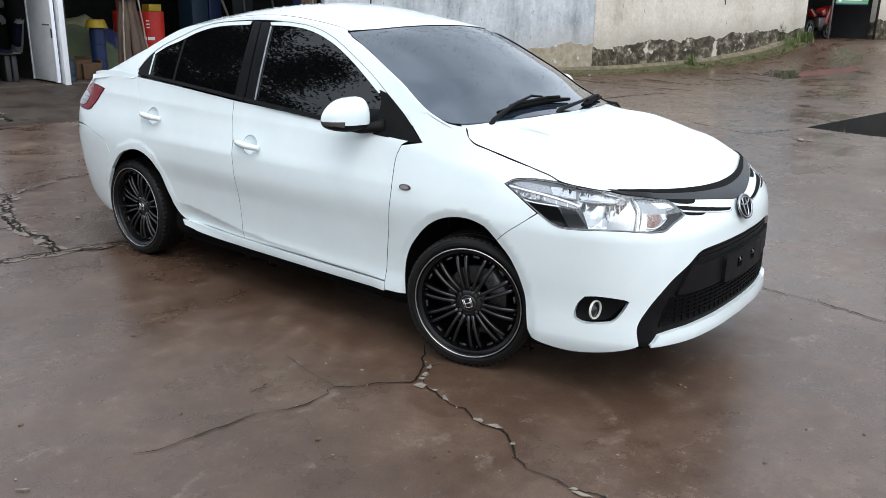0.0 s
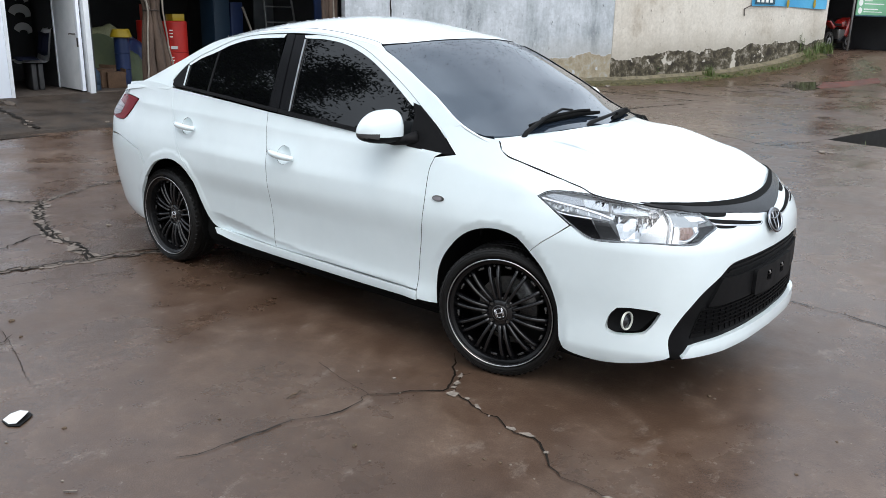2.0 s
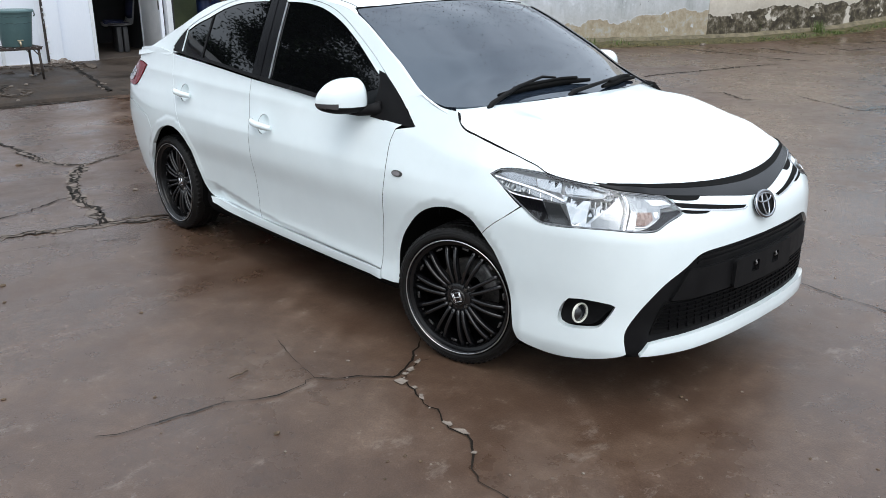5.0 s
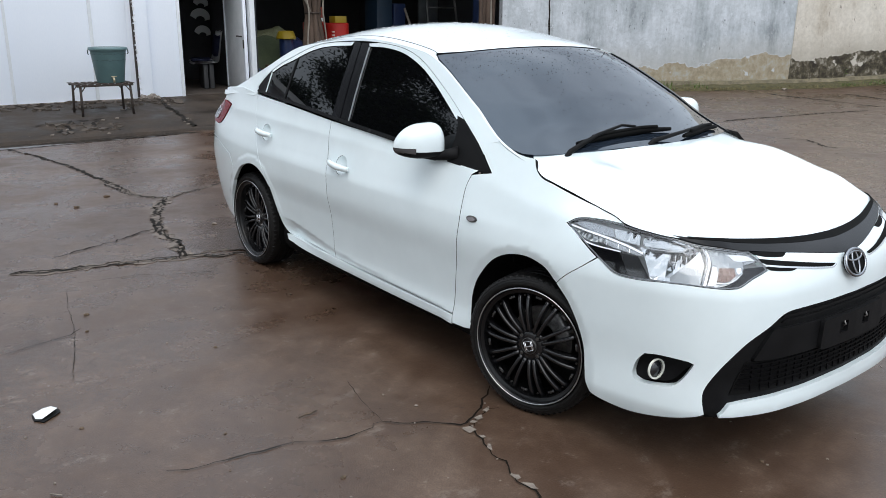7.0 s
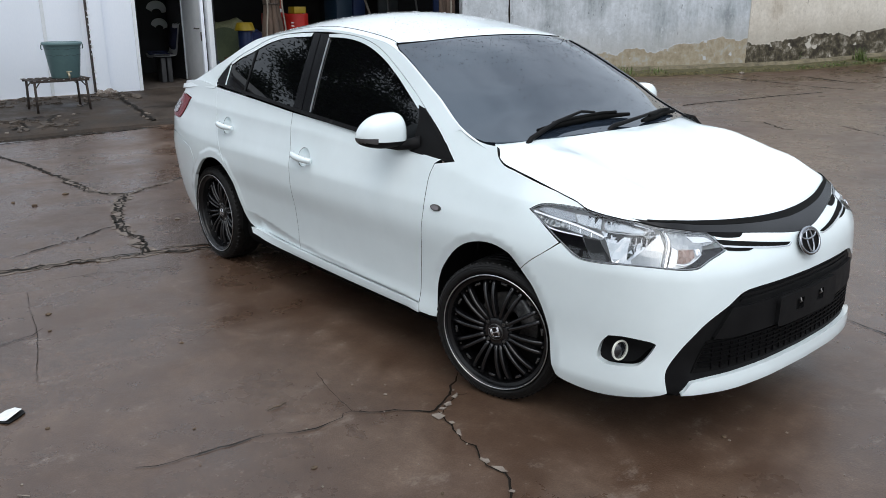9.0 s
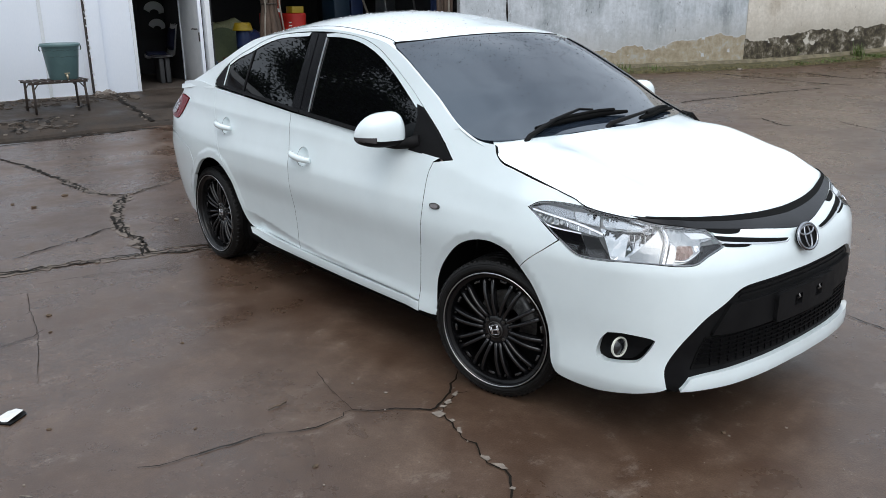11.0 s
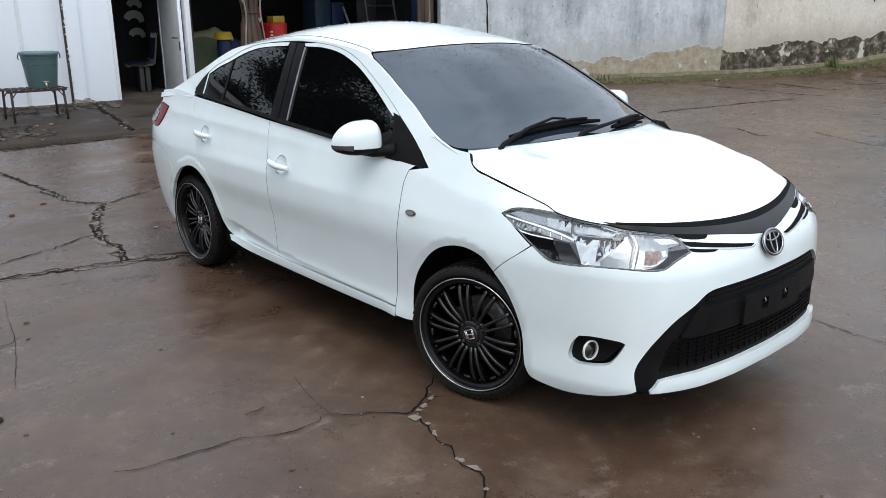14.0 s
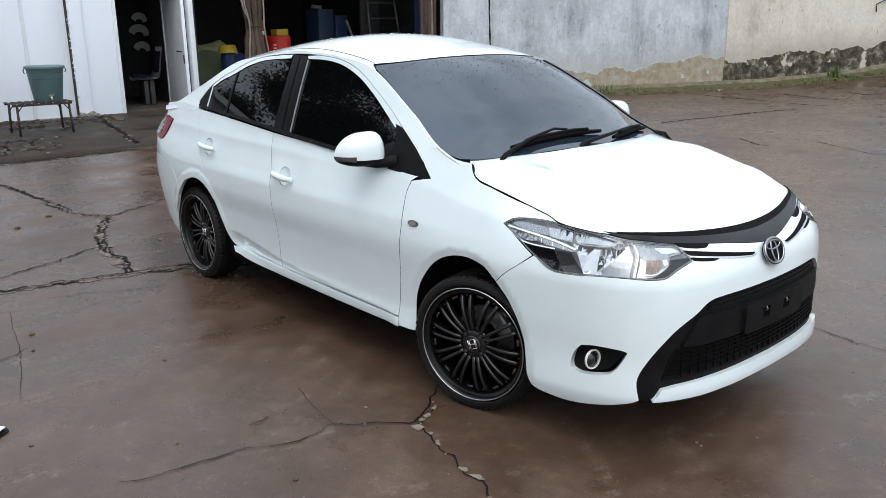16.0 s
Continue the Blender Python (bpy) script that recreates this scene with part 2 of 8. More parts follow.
# how far the body draws in from that plan at each level, at stations given by their place in PLAN
INSET = {
    0: (0.09, 0.03, 0.0, 0.005, 0.008, 0.02, 0.045, 0.16, 0.32, 0.75),
    2: (0.09, 0.03, 0.0, 0.01, 0.012, 0.022, 0.055, 0.16, 0.30, 0.7),
    5: (0.07, 0.035, 0.02, 0.022, 0.014, 0.012, 0.03, 0.085, 0.18, 0.5),
    7: (0.05, 0.03, 0.02, 0.015, 0.006, 0.005, 0.018, 0.045, 0.085, 0.21),
    8: (0.09, 0.045, 0.020, 0.030, 0.018, 0.002, 0.01, 0.032, 0.058, 0.15),
    10: (0.09, 0.045, 0.020, 0.036, 0.026, 0.004, 0.006, 0.026, 0.048, 0.10),
    12: (0.08, 0.04, 0.02, 0.015, 0.006, 0.0, 0.006, 0.02, 0.04, 0.085),
    14: (0.14, 0.09, 0.06, 0.036, 0.012, 0.002, 0.01, 0.02, 0.04, 0.09),
    18: (0.16, 0.10, 0.07, 0.045, 0.022, 0.02, 0.02, 0.03, 0.045, 0.09),
}


def plan_at(s):
    """The plan curve at the length s from the nose: x, half width, and its outward normal."""
    xs, ws = zip(*PLAN)
    f = lambda q: (pchip(PLAN_S, xs, q), pchip(np.concatenate([-PLAN_S[:0:-1], PLAN_S]), np.concatenate([-np.array(ws[:0:-1]), ws]), q))
    (x, w), (xa, wa), (xb, wb) = f(s), f(s - 0.03), f(s + 0.03)
    tx, tw = xb - xa, wb - wa
    tx = np.where(np.abs(s) < 0.03, 0, tx)
    n = np.hypot(tx, tw)
    return x, w, tw / n, -tx / n


def s_of(x):
    """The length along the plan at which the flank passes x (|x| < 1.8)."""
    xs = [p[0] for p in PLAN]
    return float(np.interp(-x, [-v for v in xs], PLAN_S))


FRONT_ARCH = [(1.773, 0.20), (1.782, 0.365), (1.757, 0.463), (1.694, 0.554), (1.623, 0.619), (1.543, 0.655), (1.45, 0.667), (1.361, 0.648), (1.299, 0.600), (1.240, 0.542), (1.196, 0.472), (1.165, 0.388), (1.153, 0.29), (1.147, 0.20)]
REAR_ARCH = [(3.40, 0.285), (3.50, 0.345), (3.55, 0.425), (3.612, 0.545), (3.685, 0.632), (3.788, 0.668), (3.891, 0.664), (4.02, 0.62), (4.15, 0.515), (4.235, 0.39), (4.265, 0.25)]


def reach(q, z, line):
    """Distance from a line across the flank's two coordinates."""
    best = np.full(np.broadcast(q, z).shape, 9.0)
    for (a0, b0), (a1, b1) in zip(line, line[1:]):
        u, v = a1 - a0, b1 - b0
        t = np.clip(((q - a0) * u + (z - b0) * v) / (u * u + v * v), 0, 1)
        best = np.minimum(best, np.hypot(q - a0 - u * t, z - b0 - v * t))
    return best


def fold_in(q, z):
    """How far the doors' foot turns in under its fold line, which rises towards the rear arch."""
    fold = np.interp(q, (1.91, 1.97, 2.19, 2.42, 2.68, 2.96, 3.20, 3.40), (0.303, 0.310, 0.317, 0.323, 0.332, 0.352, 0.385, 0.410))
    return 0.40 * np.clip(fold - z, 0, 0.1) * np.clip((3.52 - q) / 0.16, 0, 1) * np.clip((q - 1.9) / 0.08, 0, 1)


def sill_face(s, z, out=0.0):
    """The sill stands where the doors would be without their fold."""
    return flank(s, z, out + 0.55 * fold_in(np.abs(np.asarray(s, float)), np.asarray(z, float)))


def flank(s, z, out=0.0):
    """Right side of the lower body at length s from the nose and height z, moved outward by out."""
    s, z = np.asarray(s, float), np.asarray(z, float)
    q = np.abs(s)
    cols = [(PLAN_S[k], pchip(LEVELS, v, z)) for k, v in INSET.items()]
    d = cols[0][1]
    for (s0, d0), (s1, d1) in zip(cols, cols[1:]):
        t = np.clip((q - s0) / (s1 - s0), 0, 1)
        t = t * t * (3 - 2 * t)
        d = np.where(q > s0, d0 + (d1 - d0) * t, d)
    x, w, nx, nw = plan_at(q)
    d = d + 0.30 * np.clip(0.036 - reach(q, z, FRONT_ARCH), 0, 0.05)  # chamfered lip of the front arch
    t = np.clip((0.060 - reach(q, z, REAR_ARCH)) / 0.022, 0, 1)  # proud flange of the rear arch
    d = d - 0.004 * t * t * (3 - 2 * t) * np.clip((z - 0.37) / 0.09, 0, 1)
    d = d + fold_in(q, z)
    ledge = 0.9215 + 0.0205 * (q - 1.9)  # shoulder line over the door handles
    d = d - 0.007 * np.exp(-np.sqrt((z - ledge) ** 2 + 0.010 ** 2) / 0.030) * np.clip((q - 1.88) / 0.25, 0, 1) * np.clip((4.4 - q) / 0.25, 0, 1)
    line = 0.838 + 0.155 * np.clip(q - 1.28, 0, 0.8)  # shoulder crease of the front fender
    d = d - 0.0065 * np.exp(-np.sqrt((z - line) ** 2 + 0.016 ** 2) / 0.032) * np.clip((q - 1.22) / 0.12, 0, 1) * np.clip((2.1 - q) / 0.35, 0, 1)
    d = d + 0.40 * np.clip(z - 0.88, 0, 0.2) * np.clip((q - 4.42) / 0.2, 0, 1)  # the tail leans forward above the lamps
    return np.stack([x - nx * (d - out), -np.sign(s + 1e-9) * (w - nw * (d - out)), z], -1)


def belt(x):
    return 1.018 - 0.0716 * np.asarray(x, float)


def glasshouse(x, z, out=0.0):
    """Right side of the upper body at x, z."""
    x, z = np.asarray(x, float), np.asarray(z, float)
    wb = pchip((-2.12, -1.9, -1.5, -1.0, -0.2, 0.5, 0.95, 1.25), (0.50, 0.635, 0.72, 0.757, 0.768, 0.765, 0.748, 0.70), x)
    q = z - belt(x)
    return np.stack([x, -(wb - 0.40 * q - 0.12 * q * np.abs(q) + out), z], -1)


EDGE = ((-2.12, 0.998), (-1.95, 1.030), (-1.6, 1.076), (-1.2, 1.215), (-0.8, 1.37), (-0.2, 1.428), (0.27, 1.388), (0.75, 1.186), (0.95, 1.068), (1.19, 0.978))


def edge(x):
    """Where the upper body's side meets roof and glass."""
    return glasshouse(x, pchip(*zip(*EDGE), x))


def crown(x, v, out=0.0):
    """Roof, windscreen, rear glass and boot lid: x of the side edge, v from -1 (right) to 1 (left)."""
    x, v = np.asarray(x, float), np.asarray(v, float)
    e = edge(x)
    ks = (-2.12, -1.6, -1.2, -0.8, -0.2, 0.27, 0.75, 1.19)
    bx = pchip(ks, (-0.10, -0.12, -0.09, -0.03, 0.0, 0.06, 0.11, 0.13), x)
    bz = pchip(ks, (0.012, 0.03, 0.06, 0.075, 0.08, 0.05, 0.04, 0.05), x)
    g = 1 - np.abs(v) ** 2.2
    return np.stack([e[..., 0] + bx * g, e[..., 1] * -v, e[..., 2] + bz * g + out], -1)


def hood(x, y, out=0.0):
    x, y = np.asarray(x, float), np.asarray(y, float)
    zc = pchip((1.1, 1.3, 1.5, 1.7, 1.85, 1.95, 2.02), (1.072, 1.035, 0.985, 0.922, 0.862, 0.812, 0.765), x)
    k = pchip((1.1, 1.3, 1.6, 1.75, 1.86, 2.0), (0.066, 0.092, 0.092, 0.068, 0.052, 0.03), x)
    ridge = pchip((1.1, 1.25, 1.45, 1.7, 1.85, 2.0), (0.0, 0.014, 0.044, 0.048, 0.024, 0.0), x) * np.exp(-(((np.abs(y) - 0.56) / 0.12) ** 2))
    fall = np.clip((0.71 - np.abs(y)) / 0.15, 0, 1)
    ridge = ridge * fall * fall * (3 - 2 * fall)
    return np.stack([x, y, zc - k * np.abs(y / 0.68) ** 2.3 + ridge + out], -1)


def inside(poly, pts):
    """Which points lie in the polygon."""
    poly, pts = np.asarray(poly), np.asarray(pts)
    a, b = poly, np.roll(poly, -1, 0)
    x, y = pts[:, :1], pts[:, 1:]
    cross = ((a[:, 1] > y) != (b[:, 1] > y)) & (x < (b[:, 0] - a[:, 0]) * (y - a[:, 1]) / (b[:, 1] - a[:, 1] + 1e-12) + a[:, 0])
    return cross.sum(1) % 2 == 1


def shrink(poly, g):
    """The polygon drawn in by g."""
    p = np.asarray(poly, float)
    area = np.sum(p[:, 0] * np.roll(p[:, 1], -1) - np.roll(p[:, 0], -1) * p[:, 1])
    e = np.roll(p, -1, 0) - p
    n = np.stack([-e[:, 1], e[:, 0]], -1) / (np.linalg.norm(e, axis=1)[:, None] + 1e-12) * np.sign(area)
    m = n + np.roll(n, 1, 0)
    m /= np.maximum(np.sum(m * m, 1) / 2, 0.35)[:, None]
    return p + m * g


def rounded(poly, step, turn=38):
    """The outline as a curve through its points, with true corners kept."""
    p = [np.array(q, float) for q in poly]
    n = len(p)
    corner = []
    for i in range(n):
        a, b = p[i] - p[i - 1], p[(i + 1) % n] - p[i]
        c = np.dot(a, b) / (np.linalg.norm(a) * np.linalg.norm(b) + 1e-12)
        corner.append(c < math.cos(radians(turn)))
    out = []
    for i in range(n):
        j = (i + 1) % n
        p1, p2 = p[i], p[j]
        p0 = 2 * p1 - p2 if corner[i] else p[i - 1]
        p3 = 2 * p2 - p1 if corner[j] else p[(j + 1) % n]
        l = np.linalg.norm(p2 - p1)
        m1, m2 = (p2 - p0), (p3 - p2 + p2 - p1)
        m1, m2 = m1 / (np.linalg.norm(m1) + 1e-9) * l, m2 / (np.linalg.norm(m2) + 1e-9) * l
        k = max(1, math.ceil(l / step))
        for t in np.arange(k) / k:
            out.append((2 * t**3 - 3 * t**2 + 1) * p1 + (t**3 - 2 * t**2 + t) * m1 + (3 * t**2 - 2 * t**3) * p2 + (t**3 - t**2) * m2)
    return np.array(out)


def sheet(surface, outline, out=0.0, gap=0.003, holes=(), depth=0.02, cell=0.035, step=0.02, mirrored=False, scale=1.0):
    """Vertices, faces and normals of a panel cut from a surface by an outline in its two coordinates, with its edges turned in."""
    k = np.array([1.0, scale])
    poly = shrink(rounded(np.array(outline) * k, step), gap)
    cuts = [rounded(np.array(h) * k, step) for h in holes]
    lo, hi = poly.min(0), poly.max(0)
    gx, gy = np.meshgrid(np.arange(lo[0] + cell / 2, hi[0], cell), np.arange(lo[1] + cell / 2, hi[1], cell))
    inner = np.stack([gx.ravel(), gy.ravel()], -1)
    rims = [poly] + cuts
    allrim = np.concatenate(rims)
    if len(inner):
        keep = inside(poly, inner)
        for c in cuts:
            keep &= ~inside(c, inner)
        near = np.min(np.linalg.norm(inner[:, None] - allrim[None], axis=2), axis=1)
        inner = inner[keep & (near > 0.45 * cell)]
    pts = np.concatenate([allrim, inner])
    edges, n = [], 0
    for r in rims:
        edges += [(n + i, n + (i + 1) % len(r)) for i in range(len(r))]
        n += len(r)
    v2, _, tri, _, _, _ = geometry.delaunay_2d_cdt([Vector(p) for p in pts], edges, [], 0, 1e-7)
    v2 = np.array([tuple(v) for v in v2])
    tri = np.array([t for t in tri if len(t) == 3])
    mid = v2[tri].mean(1)
    keep = inside(poly, mid)
    for c in cuts:
        keep &= ~inside(c, mid)
    tri = tri[keep]

    def place(q, o=out):
        return surface(q[:, 0] / k[0], q[:, 1] / k[1], o)

    def facing(q):
        e = 0.004
        du = place(q + [e, 0]) - place(q - [e, 0])
        dv = place(q + [0, e]) - place(q - [0, e])
        c = np.cross(du, dv)
        c /= np.linalg.norm(c, axis=1)[:, None] + 1e-12
        away = place(q) - np.array([0, 0, 0.55])
        return c * np.where(np.sum(c * away, 1) < 0, -1, 1)[:, None]

    verts, norms = place(v2), facing(v2)
    f = np.cross(verts[tri[:, 1]] - verts[tri[:, 0]], verts[tri[:, 2]] - verts[tri[:, 0]])
    flip = np.sum(f * norms[tri[:, 0]], 1) < 0
    tri[flip] = tri[flip][:, ::-1]
    faces = [tuple(t) for t in tri]
    if depth:
        for r in rims:
            p, nr = place(r), facing(r)
            base = len(verts)
            verts = np.concatenate([verts, p, p - nr * depth])
            norms = np.concatenate([norms, np.zeros((2 * len(r), 3))])
            c = len(r)
            faces += [(base + i, base + (i + 1) % c, base + c + (i + 1) % c, base + c + i) for i in range(c)]
    if mirrored:
        verts, norms = verts * [1, -1, 1], norms * [1, -1, 1]
        faces = [t[::-1] for t in faces]
    return verts, faces, norms


def fuse(name, pieces, material):
    """One mesh from several panels."""
    verts, faces, norms, n = [], [], [], 0
    for v, f, m in pieces:
        verts.append(v), norms.append(m)
        faces += [tuple(i + n for i in t) for t in f]
        n += len(v)
    # turned-in edges of painted panels are coloured black as the gaps' shade
    gap_shade = material == M_PAINT and name in ("front_fender", "front_door", "rear_door", "bonnet", "roof", "boot_lid", "window_frame")
    me = mesh_of(name, np.concatenate(verts), faces, [material, M_BLACK_DEEP] if gap_shade else material, [int(len(t) == 4) for t in faces] if gap_shade else None)
    me.normals_split_custom_set_from_vertices([tuple(map(float, q)) for q in np.concatenate(norms)])
    return me


def whole(half, sign=1):
    """A closed outline from its right half, listed from the middle outward and back to the middle; the second or first coordinate changes sign."""
    other = [(-a, b) if sign == 1 else (a, -b) for a, b in half[::-1]]
    zero = (lambda q: abs(q[0]) < 1e-6) if sign == 1 else (lambda q: abs(q[1]) < 1e-6)
    return list(half) + [q for q in other if not zero(q)]


# ---- the car ----
def build_car():
    car = thing("car", "rain-wet white saloon car with black alloy wheels and tinted windows", "car")
    S = 0.62  # half width of the roof, which sets the cross coordinate of the crown to metres

    def cup_ring(s0, z0, s1, z1):
        c, r = ((s0 + s1) / 2 - 0.005, (z0 + z1) / 2), 0.052
        return [(c[0] + r * 1.02 * math.cos(a), c[1] + r * 0.92 * math.sin(a)) for a in np.linspace(0, 2 * math.pi, 18)[:-1]]

    def both(name, surface, outline, material, label="", parents=(car, car), **kw):
        """A panel on each flank."""
        return [part(name, fuse(name, [sheet(surface, outline, mirrored=side, **kw)], material), parents[side], None, label) for side in (0, 1)]

    # panels of the flank: seams in length from the nose and height
    seam_a = [(1.832, 0.921), (1.848, 0.866), (1.842, 0.729), (1.857, 0.577), (1.878, 0.44), (1.888, 0.346), (1.893, 0.300)]
    seam_b = [(2.985, 1.018), (2.965, 0.9), (2.945, 0.82), (2.922, 0.65), (2.914, 0.45), (2.915, 0.303)]
    seam_c = [(3.872, 1.078), (3.839, 0.933), (3.782, 0.809), (3.729, 0.717), (3.66, 0.64), (3.612, 0.565), (3.55, 0.445), (3.505, 0.37), (3.455, 0.325)]
    front_arch, rear_arch = [(1.773, 0.262)] + FRONT_ARCH[1:9], REAR_ARCH[1:]
    lamp_low = [(0.468, 0.749), (0.546, 0.727), (0.613, 0.703), (0.775, 0.706), (0.873, 0.703), (0.955, 0.696), (1.045, 0.698), (1.125, 0.737)]
    lamp_top = [(1.294, 0.827), (1.259, 0.848), (1.18, 0.855), (1.074, 0.852), (1.014, 0.847), (0.89, 0.838), (0.797, 0.826), (0.66, 0.815), (0.506, 0.80), (0.480, 0.774)]
    hood_side = [(1.077, 0.856), (1.124, 0.872), (1.176, 0.884), (1.279, 0.908), (1.416, 0.944), (1.480, 0.957), (1.523, 0.982), (1.550, 1.019)]

    both("front_fender", flank, [(1.732, 0.941)] + seam_a + [(1.89, 0.258)] + front_arch + [(1.244, 0.649), (1.188, 0.69), (1.129, 0.737)] + lamp_top[:4]
         + hood_side + [(1.604, 1.022), (1.667, 1.034), (1.759, 1.066), (1.84, 1.040), (1.79, 0.990)], M_PAINT, cell=0.015, gap=0.0016)
    doors_f = both("front_door", flank, seam_a + [(2.325, 0.305)] + seam_b[::-1] + [(2.651, 0.999), (2.366, 0.980), (1.95, 0.951), (1.80, 0.941)], M_PAINT, holes=[cup_ring(2.905, 0.824, 2.72, 0.808)], depth=0.012, gap=0.0016, cell=0.014)
    doors_r = both("rear_door", flank, seam_b + [(3.265, 0.308), (3.40, 0.312)] + seam_c[::-1] + [(3.6, 1.062), (3.257, 1.038)], M_PAINT, holes=[cup_ring(3.775, 0.884, 3.59, 0.870)], depth=0.012, gap=0.0012, cell=0.0105)
    both("quarter_panel", flank, seam_c[:6] + rear_arch[3:8] + [(4.15, 0.62), (4.2, 0.683), (4.376, 0.718), (4.52, 0.741), (4.675, 0.742), (4.675, 0.842), (4.53, 0.836), (4.43, 0.85), (4.255, 0.985), (4.40, 1.0), (4.64, 0.99), (4.66, 1.034), (4.45, 1.072),
         (4.36, 1.084), (4.28, 1.092), (4.12, 1.100), (3.95, 1.090)], M_PAINT, cell=0.015, gap=0.0006)
    both("sill", sill_face, [(1.893, 0.296), (2.2, 0.297), (2.6, 0.301), (3.2, 0.306), (3.40, 0.316), (3.452, 0.318), (3.43, 0.285), (3.30, 0.266), (3.03, 0.257), (2.6, 0.254), (2.2, 0.252), (1.892, 0.252)], M_PAINT, out=0.003, gap=0.001, cell=0.014, depth=0.05)
    tail = both("tail_light", flank, [(4.255, 0.985), (4.40, 1.0), (4.64, 0.985), (4.66, 0.845), (4.528, 0.838), (4.43, 0.85)], M_RED_LENS, "red and clear tail light", out=0.006)
    for side in (0, 1):
        part("clear_lens", fuse("clear_lens", [sheet(flank, [(4.455, 0.932), (4.54, 0.945), (4.655, 0.948), (4.655, 0.857), (4.56, 0.862), (4.505, 0.872)], out=0.009, mirrored=side, depth=0.003)], M_LENS_GREY), tail[side], None, "clear reversing lens")
        for z in (0.918, 0.892):
            part("lens_rib", fuse("lens_rib", [sheet(flank, [(4.49, z + 0.003), (4.65, z + 0.003), (4.65, z - 0.003), (4.495, z - 0.003)], out=0.012, mirrored=side, depth=0.003, gap=0)], M_LAMP_MID), tail[side])
    end = PLAN_S[-1] + 0.0
    rear_half = [(end, 0.20), (end, 0.70), (4.9, 0.715), (4.52, 0.737), (4.376, 0.714), (4.2, 0.678), (4.15, 0.60), (4.15, 0.515), (4.235, 0.39), (4.265, 0.22), (4.6, 0.20)]
    part("rear_bumper", fuse("rear_bumper", [sheet(flank, rear_half, mirrored=k, gap=0.0006) for k in (0, 1)], M_PAINT), car)
    part("boot_panel", fuse("boot_panel", [sheet(flank, [(end, 0.72), (end, 1.005), (4.67, 1.012), (4.681, 0.735)], mirrored=k) for k in (0, 1)], M_PAINT), car)

    # nose
    skin = [(0.0, 0.752), (0.084, 0.757), (0.218, 0.773), (0.356, 0.787), (0.49, 0.798), (0.476, 0.774)] + lamp_low + [(1.188, 0.69), (1.244, 0.649), (1.299, 0.600)]
    skin += [(1.240, 0.542), (1.196, 0.472), (1.165, 0.388), (1.153, 0.29), (1.147, 0.251), (1.128, 0.216), (1.075, 0.202), (0.962, 0.193), (0.826, 0.211), (0.71, 0.239), (0.683, 0.253)]
    mouth = [(0.694, 0.306), (0.692, 0.338), (0.672, 0.381), (0.628, 0.445), (0.557, 0.513), (0.467, 0.567), (0.417, 0.598), (0.358, 0.608), (0.118, 0.609), (0.0, 0.609)]
    pocket = [(0.950, 0.356), (0.936, 0.404), (0.909, 0.437), (0.857, 0.444), (0.754, 0.439), (0.733, 0.431), (0.751, 0.396), (0.791, 0.347), (0.831, 0.333), (0.915, 0.325), (0.944, 0.335)]
    other = [(-a, b) for a, b in pocket]
    part("front_bumper", fuse("front_bumper", [sheet(flank, whole(skin + mouth), holes=(pocket, other), cell=0.028, depth=0.03, gap=0.001)], M_PAINT), car)
    lip_top = [(0.607, 0.299), (0.539, 0.309), (0.416, 0.314), (0.262, 0.315), (0.0, 0.315)]
    lip = [(0.0, 0.252), (0.258, 0.251), (0.415, 0.25), (0.536, 0.249), (0.645, 0.245)] + lip_top
    part("front_lip", fuse("front_lip", [sheet(flank, whole(lip), out=0.008, depth=0.07, cell=0.025)], M_PAINT), car, None, "glossy white lower lip")
    dark = [(0.0, 0.609)] + mouth[-2::-1] + [(0.683, 0.253), (0.645, 0.235)] + [(0.6, 0.26), (0.4, 0.27), (0.0, 0.27)]
    grille = part("lower_grille", fuse("lower_grille", [sheet(flank, whole(dark), out=-0.014, depth=0.03, cell=0.028, gap=0.0)], M_BLACK_PLASTIC), car, None, "black plastic lower grille with an empty plate holder")
    bar = [(0.0, 0.552), (0.353, 0.551), (0.455, 0.555), (0.50, 0.49), (0.53, 0.445), (0.44, 0.440), (0.2, 0.438), (0.0, 0.438)]
    part("plate_bar", fuse("plate_bar", [sheet(flank, whole(bar), out=0.000, depth=0.03, cell=0.03)], M_BLACK_PLASTIC), grille)
    holder = [(0.0, 0.548), (0.204, 0.548), (0.216, 0.54), (0.222, 0.445), (0.205, 0.434), (0.0, 0.432)]
    slots = [[(a + k * 0.026, 0.518), (a - k * 0.026, 0.518), (a - k * 0.026, 0.476), (a + k * 0.026, 0.476)] for a, k in ((0.078, 1), (-0.078, 1))]
    plate = part("plate_holder", fuse("plate_holder", [sheet(flank, whole(holder), out=0.016, depth=0.02, cell=0.03, holes=slots)], M_BLACK_PLASTIC), grille, None, "empty black plate holder with two slots")
    for a in (0.078, -0.078):
        part("clip", tube([flank(a, 0.52, 0.012), flank(a, 0.507, 0.02), flank(a + 0.004, 0.500, 0.012)], 0.004, 6), plate, M_STEEL_DARK)
    mesh = [(0.0, 0.436), (0.43, 0.44), (0.545, 0.44), (0.575, 0.385), (0.60, 0.325), (0.4, 0.327), (0.0, 0.327)]
    part("mesh_recess", fuse("mesh_recess", [sheet(flank, whole(mesh), out=-0.009, depth=0.01, gap=0)], M_BLACK_DEEP), grille)
